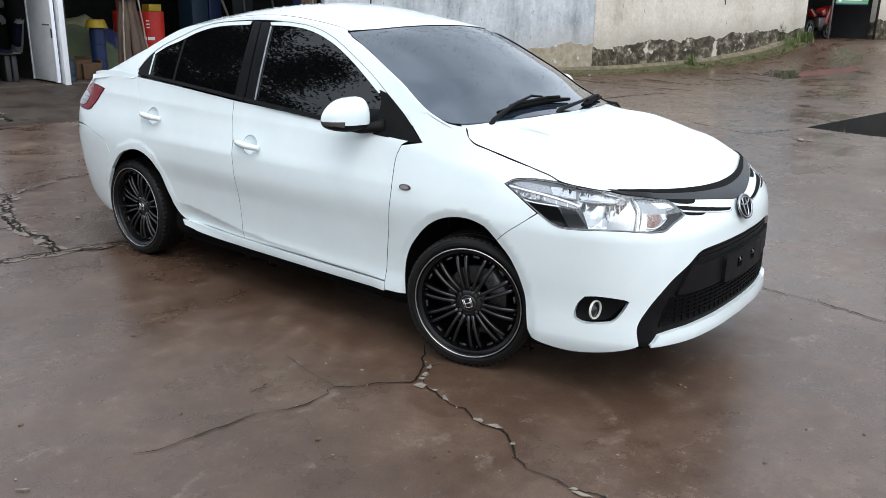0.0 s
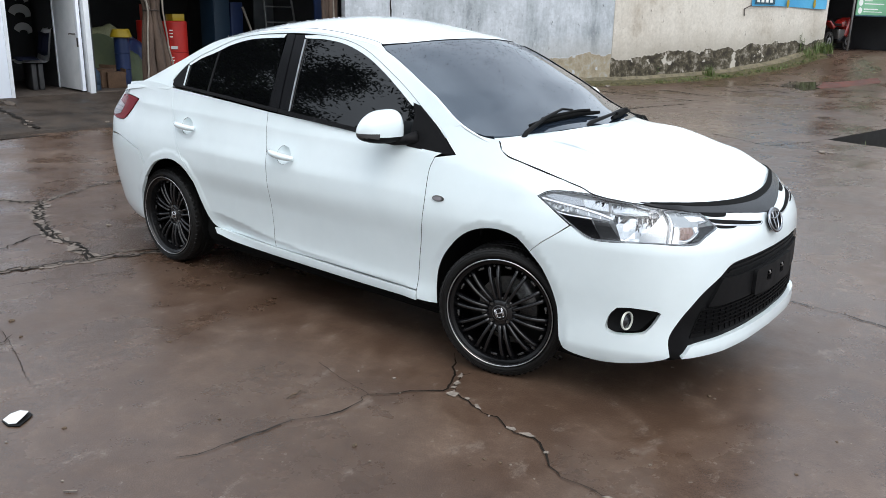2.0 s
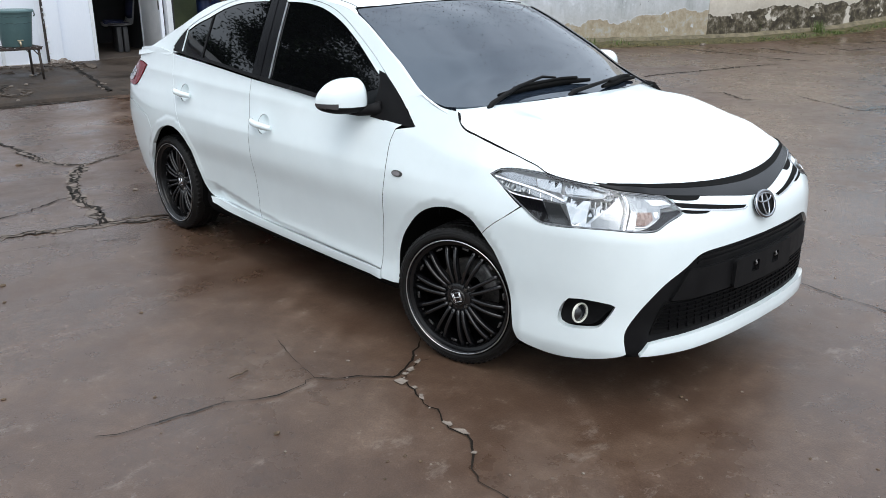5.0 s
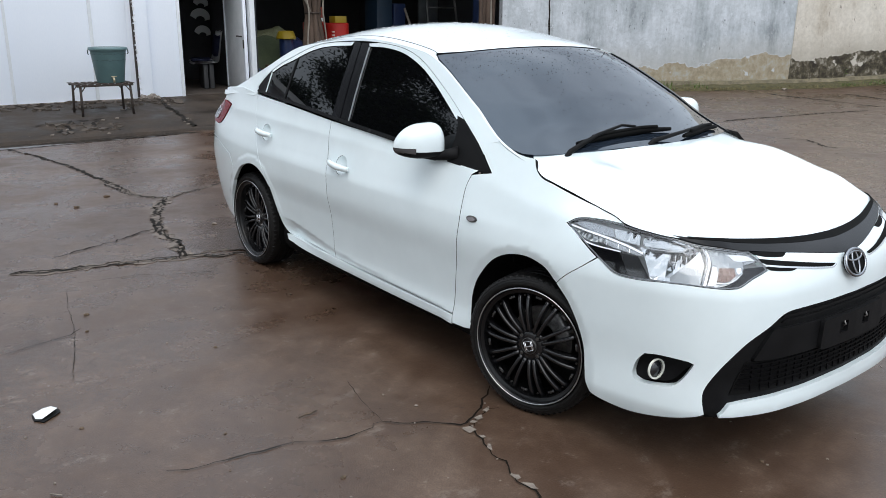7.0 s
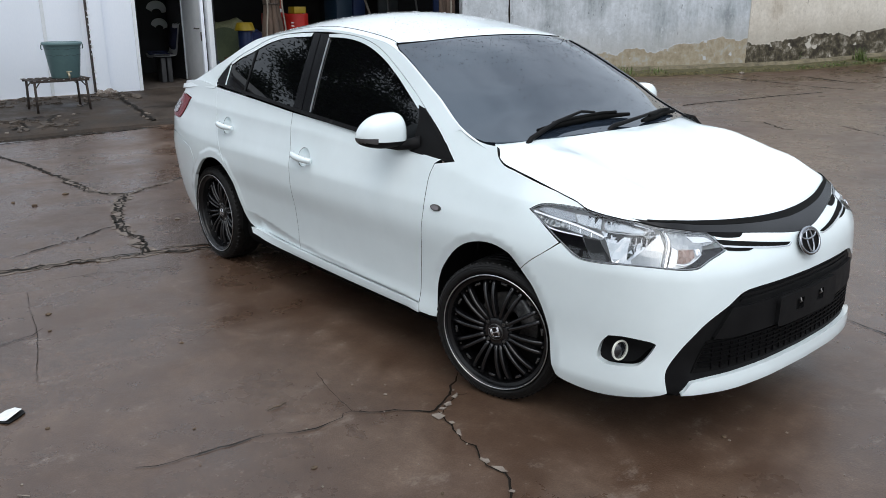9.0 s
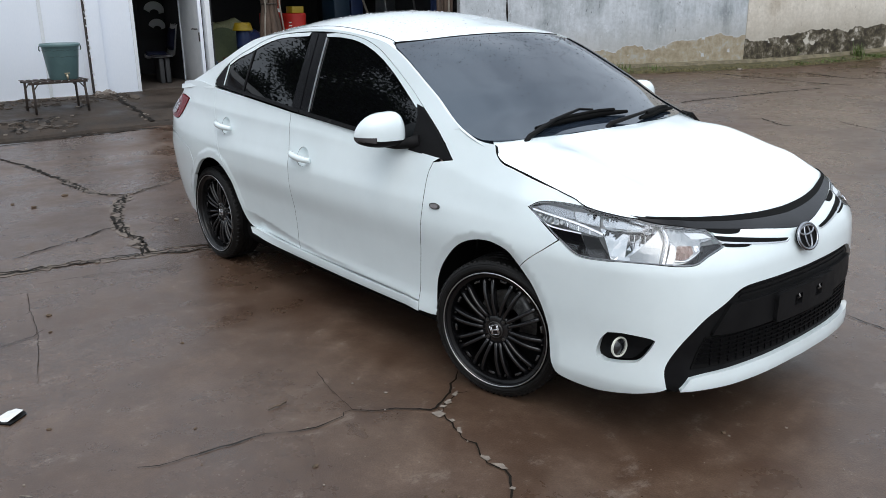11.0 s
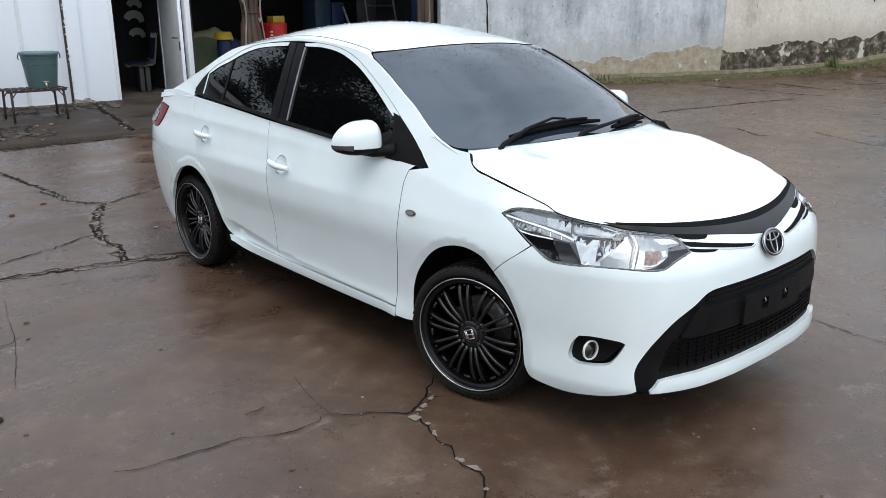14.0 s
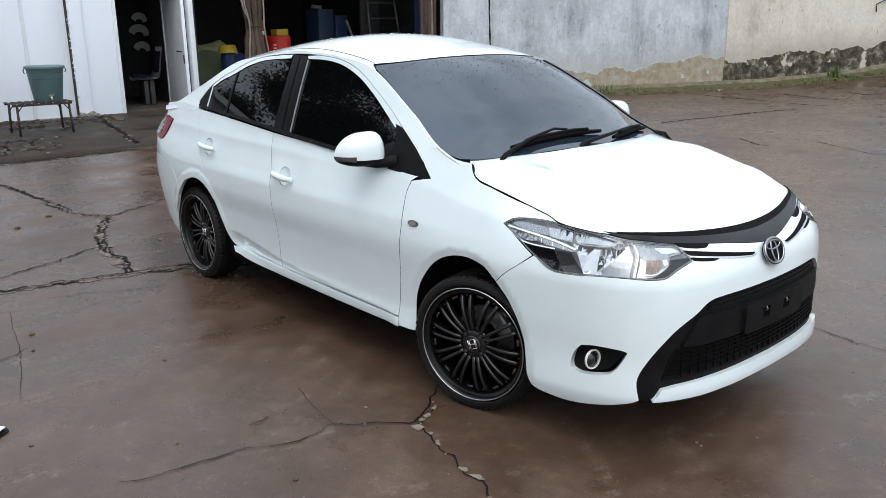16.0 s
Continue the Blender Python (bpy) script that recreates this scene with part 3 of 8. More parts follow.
    for z in (0.345, 0.362, 0.379, 0.396, 0.413, 0.430):
        w = 0.595 - (z - 0.325) * 0.45
        part("grille_slat", fuse("grille_slat", [sheet(flank, whole([(0, z + 0.003), (w, z + 0.003), (w, z - 0.003), (0, z - 0.003)]), out=-0.003 - 0.004 * (z < 0.35), depth=0.006, gap=0, cell=0.05)], M_GRILLE), grille)
    for k in range(-13, 14):
        a = k * 0.04
        part("grille_rib", fuse("grille_rib", [sheet(flank, [(a - 0.0025, 0.43), (a + 0.0025, 0.43), (a + 0.0025, 0.336), (a - 0.0025, 0.336)], out=-0.004, depth=0.005, gap=0, cell=0.05)], M_GRILLE), grille)
    for z in (0.570, 0.587):
        part("grille_slat", fuse("grille_slat", [sheet(flank, whole([(0, z + 0.004), (0.40, z + 0.004), (0.41, z - 0.004), (0, z - 0.004)]), out=-0.008, depth=0.006, gap=0, cell=0.05)], M_BLACK_PLASTIC), grille)
    band = [(0.0, 0.808), (0.132, 0.810), (0.302, 0.818), (0.456, 0.827), (0.667, 0.840), (0.895, 0.847), (0.80, 0.832), (0.659, 0.818), (0.525, 0.803), (0.356, 0.787), (0.218, 0.773), (0.084, 0.757), (0.0, 0.752)]
    part("grille_band", fuse("grille_band", [sheet(flank, whole(band), out=0.002, gap=0.001, cell=0.025)], M_BLACK_GLOSS), car, None, "gloss black band under the bonnet edge")
    # black strip laid over the band as the shadow below the bonnet
    rim = [(0.0, 0.811), (0.132, 0.813), (0.302, 0.821), (0.456, 0.830), (0.667, 0.843), (0.82, 0.847), (0.82, 0.842), (0.667, 0.836), (0.456, 0.818), (0.302, 0.807), (0.132, 0.798), (0.0, 0.795)]
    part("grille_gap_shade", fuse("grille_gap_shade", [sheet(flank, whole(rim), out=0.004, gap=0.0, cell=0.02, depth=0.004)], M_BLACK_DEEP), car, None, "black strip painted as the shaded gap under the bonnet edge")
    slits = ([(0.500, 0.799), (0.332, 0.785), (0.361, 0.777), (0.475, 0.788)], [(0.484, 0.781), (0.338, 0.762), (0.116, 0.731), (0.137, 0.724), (0.377, 0.754), (0.467, 0.766)],
             [(0.475, 0.759), (0.338, 0.749), (0.330, 0.741), (0.356, 0.737), (0.461, 0.750)])
    for q in slits:
        both("grille_slit", flank, q, M_BLACK_DEEP, "black slot", out=0.0025, gap=0, depth=0.004)
    both("chrome_strip", flank, [(0.475, 0.7655), (0.377, 0.753), (0.137, 0.723), (0.11, 0.727), (0.132, 0.7185), (0.38, 0.748), (0.47, 0.761)], M_CHROME, "thin chrome strip", out=0.003, gap=0, depth=0.004)
    # emblem: oval ring with plain inner shapes
    em = bmesh.new()
    def oval(rx, rz, tube_r, cx=0, cz=0):
        pts = [(cx + rx * math.cos(a), 0, cz + rz * math.sin(a)) for a in np.linspace(0, 2 * math.pi, 33)]
        tube(pts, tube_r, 8, bm=em, cap=False)
    oval(0.068, 0.048, 0.0062), oval(0.020, 0.043, 0.0046), oval(0.050, 0.016, 0.0046, 0, 0.023)
    em.transform(Matrix.Translation(Vector(flank(0.016, 0.722, 0.018))) @ Matrix.Rotation(radians(90), 4, "Z") @ Matrix.Rotation(radians(-22), 4, "X"))
    emblem = part("emblem", em, car, M_BADGE, "chrome oval badge")
    part("emblem_back", lathe([(0.0, 0.004), (0.05, 0.002), (0.057, -0.006)], 32, m=Matrix.Translation(Vector(flank(0.016, 0.722, 0.014))) @ Matrix.Rotation(radians(68), 4, "Y") @ Matrix.Diagonal((0.86, 1.22, 1, 1))), emblem, M_BLACK_DEEP)

    # bonnet, roof and glass
    bonnet = [(1.276, 0.0), (1.240, -0.3), (1.158, -0.50), (1.085, -0.635), (1.135, -0.672), (1.205, -0.702), (1.267, -0.698), (1.413, -0.694), (1.518, -0.688), (1.568, -0.684), (1.620, -0.688),
              (1.740, -0.670), (1.815, -0.634), (1.875, -0.575), (1.930, -0.45), (1.963, -0.30), (1.985, -0.10), (1.990, 0.0)]
    part("bonnet", fuse("bonnet", [sheet(hood, whole(bonnet, 2), cell=0.04, gap=0.0015)], M_PAINT), car)
    screen = [(0.385, 0.0), (0.383, -0.377), (0.372, -0.731), (0.352, -0.945), (0.40, -0.972), (0.544, -0.980), (0.688, -0.983), (0.8, -0.985), (0.96, -0.987), (1.01, -0.985), (1.058, -0.965), (1.078, -0.92), (1.108, -0.755), (1.137, -0.348), (1.148, 0.0)]
    part("windscreen", fuse("windscreen", [sheet(crown, whole(screen, 2), scale=S, out=-0.003, cell=0.04, gap=0.0008)], M_SCREEN), car, None, "dark tinted windscreen beaded with rain")
    roof = [(0.382, 0.0), (0.380, -0.377), (0.369, -0.731), (0.340, -0.93), (0.20, -0.915), (0.0, -0.915), (-0.5, -0.915), (-0.83, -0.90), (-0.87, -0.6), (-0.885, 0.0)]
    part("roof", fuse("roof", [sheet(crown, whole(roof, 2), scale=S, cell=0.045, gap=0.0008)], M_PAINT), car, None, "white roof with raindrops")
    back = [(-0.895, 0.0), (-0.88, -0.6), (-0.845, -0.885), (-1.1, -0.9), (-1.4, -0.92), (-1.47, -0.6), (-1.49, 0.0)]
    part("rear_window", fuse("rear_window", [sheet(crown, whole(back, 2), scale=S, out=-0.003, cell=0.05)], M_GLASS), car)
    lid = [(-1.50, 0.0), (-1.48, -0.6), (-1.45, -0.93), (-1.65, -0.94), (-1.73, -0.91), (-1.93, -0.6), (-2.05, 0.0)]
    part("boot_lid", fuse("boot_lid", [sheet(crown, whole(lid, 2), scale=S, cell=0.05)], M_PAINT), car)
    xs = np.linspace(0.96, -1.74, 30)
    top = [(float(x), float(edge(x)[2])) for x in xs]
    dlo = [(-1.164, 1.088), (-1.184, 1.12), (-1.126, 1.178), (-1.069, 1.222), (-0.965, 1.275), (-0.883, 1.305), (-0.735, 1.36), (-0.578, 1.394), (-0.299, 1.415), (-0.064, 1.413), (0.133, 1.395), (0.287, 1.354), (0.454, 1.277),
           (0.615, 1.191), (0.718, 1.126), (0.84, 1.046), (0.895, 1.003)]
    for side in (0, 1):
        rail = [sheet(glasshouse, top + [(-1.72, 1.03), (-1.55, 1.050), (-1.38, 1.070), (-1.27, 1.066), (-1.20, 1.068)] + dlo + [(0.90, 1.045)], mirrored=side, gap=0, depth=0.005, out=-0.001)]
        rail.append(sheet(crown, [(0.335, -0.935), (0.345, -0.958), (0.40, -0.984), (0.41, -1.0), (0.0, -1.0), (-0.8, -1.0), (-1.42, -1.0), (-1.42, -0.93), (-0.84, -0.905), (-0.5, -0.925), (0.0, -0.925), (0.2, -0.925)], mirrored=side, scale=S, gap=0, depth=0.01))
        rail.append(sheet(crown, [(-1.43, -0.935), (-1.42, -1.0), (-1.6, -1.0), (-1.69, -1.0), (-1.73, -0.93), (-1.65, -0.945)], mirrored=side, scale=S, gap=0, depth=0.01))
        part("side_rail", fuse("side_rail", rail, M_PAINT), car)
        inner = -0.987 if side == 0 else -0.94
        part("screen_trim", fuse("screen_trim", [sheet(crown, [(0.40, inner), (0.40, -1.0), (0.75, -1.0), (1.0, -1.0), (1.12, -1.0), (1.12, inner), (1.0, inner), (0.7, inner)], out=-0.002 + 0.004 * side, mirrored=side, scale=S, gap=0, depth=0.008)], M_BLACK_GLOSS if side else M_PAINT), car)
    # side windows: white frames, dark glass, black posts and sills
    rear_glass = [(-1.059, 1.090), (-1.056, 1.203), (-0.96, 1.25), (-0.867, 1.28), (-0.719, 1.337), (-0.562, 1.371), (-0.312, 1.388), (-0.283, 1.034)]
    front_glass = [(-0.112, 1.028), (-0.153, 1.388), (0.0, 1.387), (0.15, 1.367), (0.308, 1.317), (0.448, 1.25), (0.56, 1.185), (0.668, 1.118), (0.70, 1.08), (0.705, 0.968)]
    for side in (0, 1):
        fd, rd = doors_f[side], doors_r[side]
        cut = dict(mirrored=side)
        part("window_frame", fuse("window_frame", [sheet(glasshouse, [(-0.175, 1.408), (-0.064, 1.413), (0.133, 1.395), (0.287, 1.354), (0.454, 1.277), (0.615, 1.191), (0.718, 1.126), (0.668, 1.118), (0.56, 1.185), (0.448, 1.25), (0.308, 1.317), (0.15, 1.367), (0.0, 1.387), (-0.158, 1.389)], out=-0.003, **cut)], M_PAINT), fd)
        part("window_frame", fuse("window_frame", [sheet(glasshouse, [(-0.30, 1.413), (-0.578, 1.394), (-0.735, 1.36), (-0.883, 1.305), (-0.965, 1.275), (-1.069, 1.222), (-1.058, 1.205), (-0.96, 1.252), (-0.867, 1.282), (-0.719, 1.337), (-0.562, 1.371), (-0.314, 1.388)], out=-0.003, **cut)], M_PAINT), rd)
        part("window", fuse("window", [sheet(glasshouse, front_glass, out=-0.008, gap=0, depth=0, **cut)], M_GLASS), fd, None, "dark tinted side window")
        part("window", fuse("window", [sheet(glasshouse, rear_glass, out=-0.008, gap=0, depth=0, **cut)], M_GLASS), rd, None, "dark tinted side window")
        part("window_divider", fuse("window_divider", [sheet(glasshouse, [(-0.827, 1.297), (-0.812, 1.303), (-0.812, 1.066), (-0.827, 1.067)], out=-0.003, gap=0, **cut)], M_BLACK_PLASTIC), rd)
        part("corner_trim", fuse("corner_trim", [sheet(glasshouse, [(-1.164, 1.096), (-1.183, 1.12), (-1.125, 1.177), (-1.070, 1.221), (-1.058, 1.204), (-1.060, 1.088)], out=-0.004, gap=0, **cut)], M_BLACK_PLASTIC), rd)
        part("chrome_edge", fuse("chrome_edge", [sheet(glasshouse, [(-1.065, 1.212), (-1.056, 1.206), (-1.054, 1.084), (-1.063, 1.085)], out=-0.001, gap=0, depth=0.004, **cut)], M_PAINT), rd)
        part("chrome_edge", fuse("chrome_edge", [sheet(glasshouse, [(-0.158, 1.389), (-0.148, 1.388), (-0.108, 1.034), (-0.118, 1.034)], out=-0.001, gap=0, depth=0.004, **cut)], M_STEEL), fd)
        part("post_trim", fuse("post_trim", [sheet(glasshouse, [(-0.235, 1.41), (-0.175, 1.408), (-0.158, 1.389), (-0.118, 1.028), (-0.19, 1.030)], out=-0.002, gap=0.002, **cut)], M_BLACK_GLOSS), fd)
        part("post_trim", fuse("post_trim", [sheet(glasshouse, [(-0.30, 1.413), (-0.238, 1.41), (-0.194, 1.030), (-0.278, 1.036)], out=-0.002, gap=0.002, **cut)], M_BLACK_GLOSS), rd)
        part("belt_trim", fuse("belt_trim", [sheet(glasshouse, [(0.70, 0.978), (-0.19, 1.040), (-0.19, 1.021), (0.70, 0.957)], out=0.004, gap=0.001, **cut)], M_BLACK_PLASTIC), fd)
        part("belt_trim", fuse("belt_trim", [sheet(glasshouse, [(-0.195, 1.040), (-0.6, 1.071), (-1.05, 1.100), (-1.166, 1.108), (-1.166, 1.094), (-1.05, 1.085), (-0.6, 1.053), (-0.195, 1.022)], out=0.004, gap=0.001, **cut)], M_BLACK_PLASTIC), rd)
        part("mirror_sail", fuse("mirror_sail", [sheet(glasshouse, [(0.67, 1.14), (0.718, 1.126), (0.84, 1.046), (0.975, 0.938), (0.90, 0.935), (0.70, 0.948), (0.70, 1.08)], out=0.004, gap=0.002, **cut)], M_BLACK_PLASTIC), fd)
    # door handles with their hollows
    def handle(door, side, s0, z0, s1, z1):
        pts = [flank(s0 + (s1 - s0) * t, z0 + (z1 - z0) * t, 0.012 + 0.026 * math.sin(math.pi * min(max(t, 0.0), 1.0)) ** 0.6) for t in np.linspace(0, 1, 13)]
        rs = [0.010 + 0.0065 * math.sin(math.pi * t) ** 0.5 for t in np.linspace(0.03, 0.97, 13)]
        bm = tube(pts, rs, 10)
        c, r = ((s0 + s1) / 2 - 0.005, (z0 + z1) / 2), 0.052
        cup = sheet(flank, [(c[0] + r * 1.02 * math.cos(a), c[1] + r * 0.92 * math.sin(a)) for a in np.linspace(0, 2 * math.pi, 18)[:-1]], out=-0.0, gap=0, depth=0, cell=0.012)
        v = cup[0]
        f = np.clip(1 - (np.hypot(v[:, 0] - flank(*c)[0], v[:, 2] - c[1]) / r) ** 2, 0, 1)
        v = v + np.array([0, 1, 0]) * (f * 0.020 + 0.0015)[:, None]
        if side:
            bm.transform(Matrix.Diagonal((1, -1, 1, 1)))
            v = v * [1, -1, 1]
        bmesh.ops.recalc_face_normals(bm, faces=bm.faces[:])
        h = part("door_handle", bm, door, M_PAINT, "white pull handle")
        part("handle_cup", mesh_of("handle_cup", v, cup[1] if not side else [t[::-1] for t in cup[1]], M_PAINT), door)
        key = flank(s0 + 0.002, z0 + 0.0, 0.022)
        if s0 < 3:
            part("lock", lathe([(0.0, 0.003), (0.006, 0.003), (0.006, -0.004)], 16, m=Matrix.Translation(Vector(key * (1, -1 if side else 1, 1))) @ Matrix.Rotation(radians(-90 if side else 90), 4, "X")), h, M_STEEL_DARK)
    for side in (0, 1):
        handle(doors_f[side], side, 2.905, 0.824, 2.72, 0.808)
        handle(doors_r[side], side, 3.775, 0.884, 3.59, 0.870)
        m = both_marker(car, side)
    return car, doors_f, doors_r


def both_marker(car, side):
    s, z = 1.768, 0.753
    rim = [(s + 0.031 * math.cos(a), z + 0.013 * math.sin(a)) for a in np.linspace(0, 2 * math.pi, 15)[:-1]]
    a = part("side_marker", fuse("side_marker", [sheet(flank, rim, out=0.004, gap=0, depth=0.006, cell=0.01, step=0.006, mirrored=side)], M_STEEL_DARK), car, None, "small chrome-rimmed side marker lamp")
    lens = [(s + 0.023 * math.cos(b), z + 0.0085 * math.sin(b)) for b in np.linspace(0, 2 * math.pi, 15)[:-1]]
    part("lens", fuse("lens", [sheet(flank, lens, out=0.007, gap=0, depth=0.003, cell=0.01, step=0.006, mirrored=side)], M_LENS_GREY), a)
    return a


def headlight(car, side):
    cut = dict(mirrored=side)
    outline = [(1.294, 0.827), (1.259, 0.848), (1.18, 0.855), (1.074, 0.852), (1.014, 0.847), (0.89, 0.838), (0.797, 0.826), (0.66, 0.815), (0.506, 0.80), (0.480, 0.774),
               (0.468, 0.749), (0.546, 0.727), (0.613, 0.703), (0.775, 0.706), (0.873, 0.703), (0.955, 0.696), (1.045, 0.698), (1.125, 0.737)]
    back = sheet(flank, outline, out=-0.05, depth=0, gap=0.001, **cut)
    ring = shrink(rounded(np.array(outline), 0.02), 0.001)
    k, flip = len(ring), np.array([1, -1 if side else 1, 1])
    wall = np.concatenate([flank(ring[:, 0], ring[:, 1], -0.05), flank(ring[:, 0], ring[:, 1], -0.001)]) * flip
    faces = [(i, (i + 1) % k, k + (i + 1) % k, k + i) for i in range(k)]
    lamp = part("headlight", fuse("headlight", [back, (wall, faces, np.zeros((2 * k, 3)))], M_LAMP_BODY), car, None, "clear headlight with chrome reflectors and a black surround")

    def piece(name, poly, depth_in, material, label="", rise_=0.0, bowl=0.0, facets=0.0, seed=1, cell=0.02):
        """A part behind the lens; rise_ tilts shading normals skyward to brighten it, facets breaks them up."""
        v, f, n = sheet(flank, poly, out=-depth_in, depth=0.008, gap=0.001, cell=cell, step=0.012, mirrored=side)
        c = v.mean(0)
        r = np.hypot(v[:, 0] - c[0], v[:, 2] - c[2])
        away = np.array([c[0], c[1], 0]) / np.hypot(c[0], c[1])
        v = v - away * (np.clip(1 - (r / (r.max() + 1e-6)) ** 2, 0, 1) * bowl)[:, None]
        me = mesh_of(name, v, f, material)
        if rise_ or facets:
            rng, loops = random.Random(seed), []
            for poly_ in me.polygons:
                base = Vector(poly_.normal) + Vector((0, 0, rise_)) + Vector((rng.gauss(0, 1), rng.gauss(0, 1), rng.gauss(0, 1))) * facets
                loops += [base.normalized()] * poly_.loop_total
            me.normals_split_custom_set([tuple(q) for q in loops])
        return part(name, me, lamp, None, label)

    def strip(name, line, width, depth_in, material, rise_=0.8):
        up = np.array([0.0, width])
        line = [np.array(q) for q in line]
        piece(name, [tuple(q + up / 2) for q in line] + [tuple(q - up / 2) for q in line[::-1]], depth_in, material, rise_=rise_)

    rim_pts = [flank(s_, z_, 0.0005) for s_, z_ in shrink(rounded(np.array(outline), 0.02), 0.004)]
    bezel = tube(rim_pts + rim_pts[:1], 0.0018, 6, cap=False)
    if side:
        bezel.transform(Matrix.Diagonal((1, -1, 1, 1)))
        bmesh.ops.reverse_faces(bezel, faces=bezel.faces[:])
    part("bezel", bezel, lamp, M_LAMP_MID, "thin dark edge")
    piece("marker_lens", [(1.268, 0.830), (1.228, 0.841), (1.112, 0.834), (1.088, 0.808), (1.147, 0.810), (1.216, 0.818)], 0.005, M_LAMP_MID, "smoked side marker lens", rise_=0.1)
    piece("upper_reflector", [(1.108, 0.834), (1.00, 0.835), (0.986, 0.80), (1.031, 0.802), (1.085, 0.807)], 0.004, M_REFLECTOR, "chrome panel brightened by tilted normals", rise_=0.9, facets=0.06, seed=3)
    strip("reflector_edge", [(1.286, 0.824), (1.201, 0.813), (1.116, 0.804), (1.022, 0.791), (0.961, 0.779)], 0.008, 0.002, M_CHROME)
    strip("reflector_edge", [(1.276, 0.815), (1.193, 0.779), (1.045, 0.771)], 0.006, 0.002, M_CHROME)
    piece("side_reflector", [(1.262, 0.812), (1.205, 0.808), (1.125, 0.800), (1.10, 0.785), (1.195, 0.784)], 0.006, M_LAMP_GREY, "chrome side reflector", rise_=0.2, facets=0.35, seed=9)
    piece("inner_strip", [(1.133, 0.800), (0.995, 0.785), (0.964, 0.768), (1.05, 0.774), (1.102, 0.780)], 0.007, M_LAMP_GREY, "ribbed chrome strip", rise_=0.2)
    for k in range(9):
        a = 1.118 - 0.016 * k
        z0 = 0.797 - 0.0016 * k
        piece("rib", [(a, z0), (a - 0.005, z0), (a - 0.012, z0 - 0.016), (a - 0.007, z0 - 0.016)], 0.004, M_CHROME if k % 3 == 0 else M_LAMP_MID, rise_=0.5)
    piece("outer_mask", [(1.196, 0.775), (1.05, 0.768), (1.003, 0.713), (0.990, 0.699), (1.044, 0.701), (1.124, 0.738)], 0.007, M_BLACK_GLOSS, "black inner mask")
    piece("mask_panel", [(1.044, 0.767), (0.978, 0.768), (0.912, 0.702), (0.992, 0.700), (1.006, 0.714)], 0.006, M_TRIM_GREY, "dark grey mask panel", facets=0.03)
    piece("reflector", [(0.985, 0.795), (0.91, 0.800), (0.833, 0.800), (0.755, 0.806), (0.728, 0.772), (0.740, 0.707), (0.833, 0.705), (0.912, 0.703), (0.944, 0.758)], 0.008, M_REFLECTOR, "large chrome reflector bowl", rise_=0.75, facets=0.22, seed=4, bowl=0.008, cell=0.024)
    piece("upper_reflector", [(0.985, 0.828), (0.91, 0.832), (0.833, 0.828), (0.80, 0.822), (0.82, 0.803), (0.91, 0.802), (0.975, 0.800)], 0.004, M_REFLECTOR, rise_=0.9, facets=0.05, seed=5)
    # wedge of the same bowl, its duller reflection put into a grey
    piece("reflector_sector", [(0.755, 0.808), (0.730, 0.772), (0.740, 0.708), (0.845, 0.706), (0.850, 0.722), (0.795, 0.775)], 0.004, M_LAMP_GREY, "grey wedge painted as the bowl's duller reflection", rise_=0.05)
    for k in range(4):
        a = 0.868 - 0.020 * k
        piece("rib", [(a, 0.790), (a - 0.006, 0.790), (a - 0.010, 0.770), (a - 0.004, 0.770)], 0.003, M_LAMP_MID)
    piece("shade_edge", [(0.96, 0.799), (0.80, 0.803), (0.80, 0.799), (0.96, 0.794)], 0.003, M_LAMP_MID)
    piece("bulb_shield", [(0.800 + 0.024 * math.cos(a), 0.806 + 0.014 * math.sin(a)) for a in np.linspace(0, 2 * math.pi, 13)[:-1]], 0.002, M_LAMP_MID, "chrome bulb shield", facets=0.5, seed=7, cell=0.012)
    arc = [(0.752, 0.817), (0.731, 0.796), (0.724, 0.775), (0.730, 0.748), (0.738, 0.706)]
    piece("mask_rib", arc + [(q - 0.007, z_) for q, z_ in arc[::-1]], 0.002, M_LAMP_MID, "dark arched rib")
    piece("mask_rib", [(q - 0.008, z_) for q, z_ in arc] + [(q - 0.018, z_) for q, z_ in arc[::-1]], 0.003, M_CHROME, "chrome arched rib", rise_=0.7)
    piece("inner_reflector", [(0.725, 0.812), (0.588, 0.801), (0.508, 0.792), (0.482, 0.772), (0.563, 0.766), (0.576, 0.748), (0.640, 0.707), (0.715, 0.706), (0.704, 0.773)], 0.007, M_LAMP_GREY, "inner chrome reflector", rise_=0.30, facets=0.10, seed=6)
    piece("inner_facet", [(0.700, 0.770), (0.682, 0.762), (0.690, 0.708), (0.716, 0.708)], 0.004, M_CHROME, rise_=0.9)
    piece("inner_facet", [(0.640, 0.798), (0.53, 0.790), (0.50, 0.776), (0.60, 0.780)], 0.004, M_CHROME, rise_=0.9)
    piece("indicator_bulb", [(0.677, 0.764), (0.615, 0.763), (0.612, 0.740), (0.648, 0.722), (0.684, 0.722)], 0.004, M_AMBER, "amber indicator bulb", facets=0.3, seed=8, cell=0.014)
    piece("inner_facet", [(0.612, 0.764), (0.585, 0.762), (0.580, 0.748), (0.604, 0.742)], 0.003, M_CHROME, rise_=0.6, facets=0.5, seed=2, cell=0.01)
    strip("reflector_edge", [(0.686, 0.7185), (0.644, 0.7195), (0.579, 0.748)], 0.004, 0.002, M_CHROME)
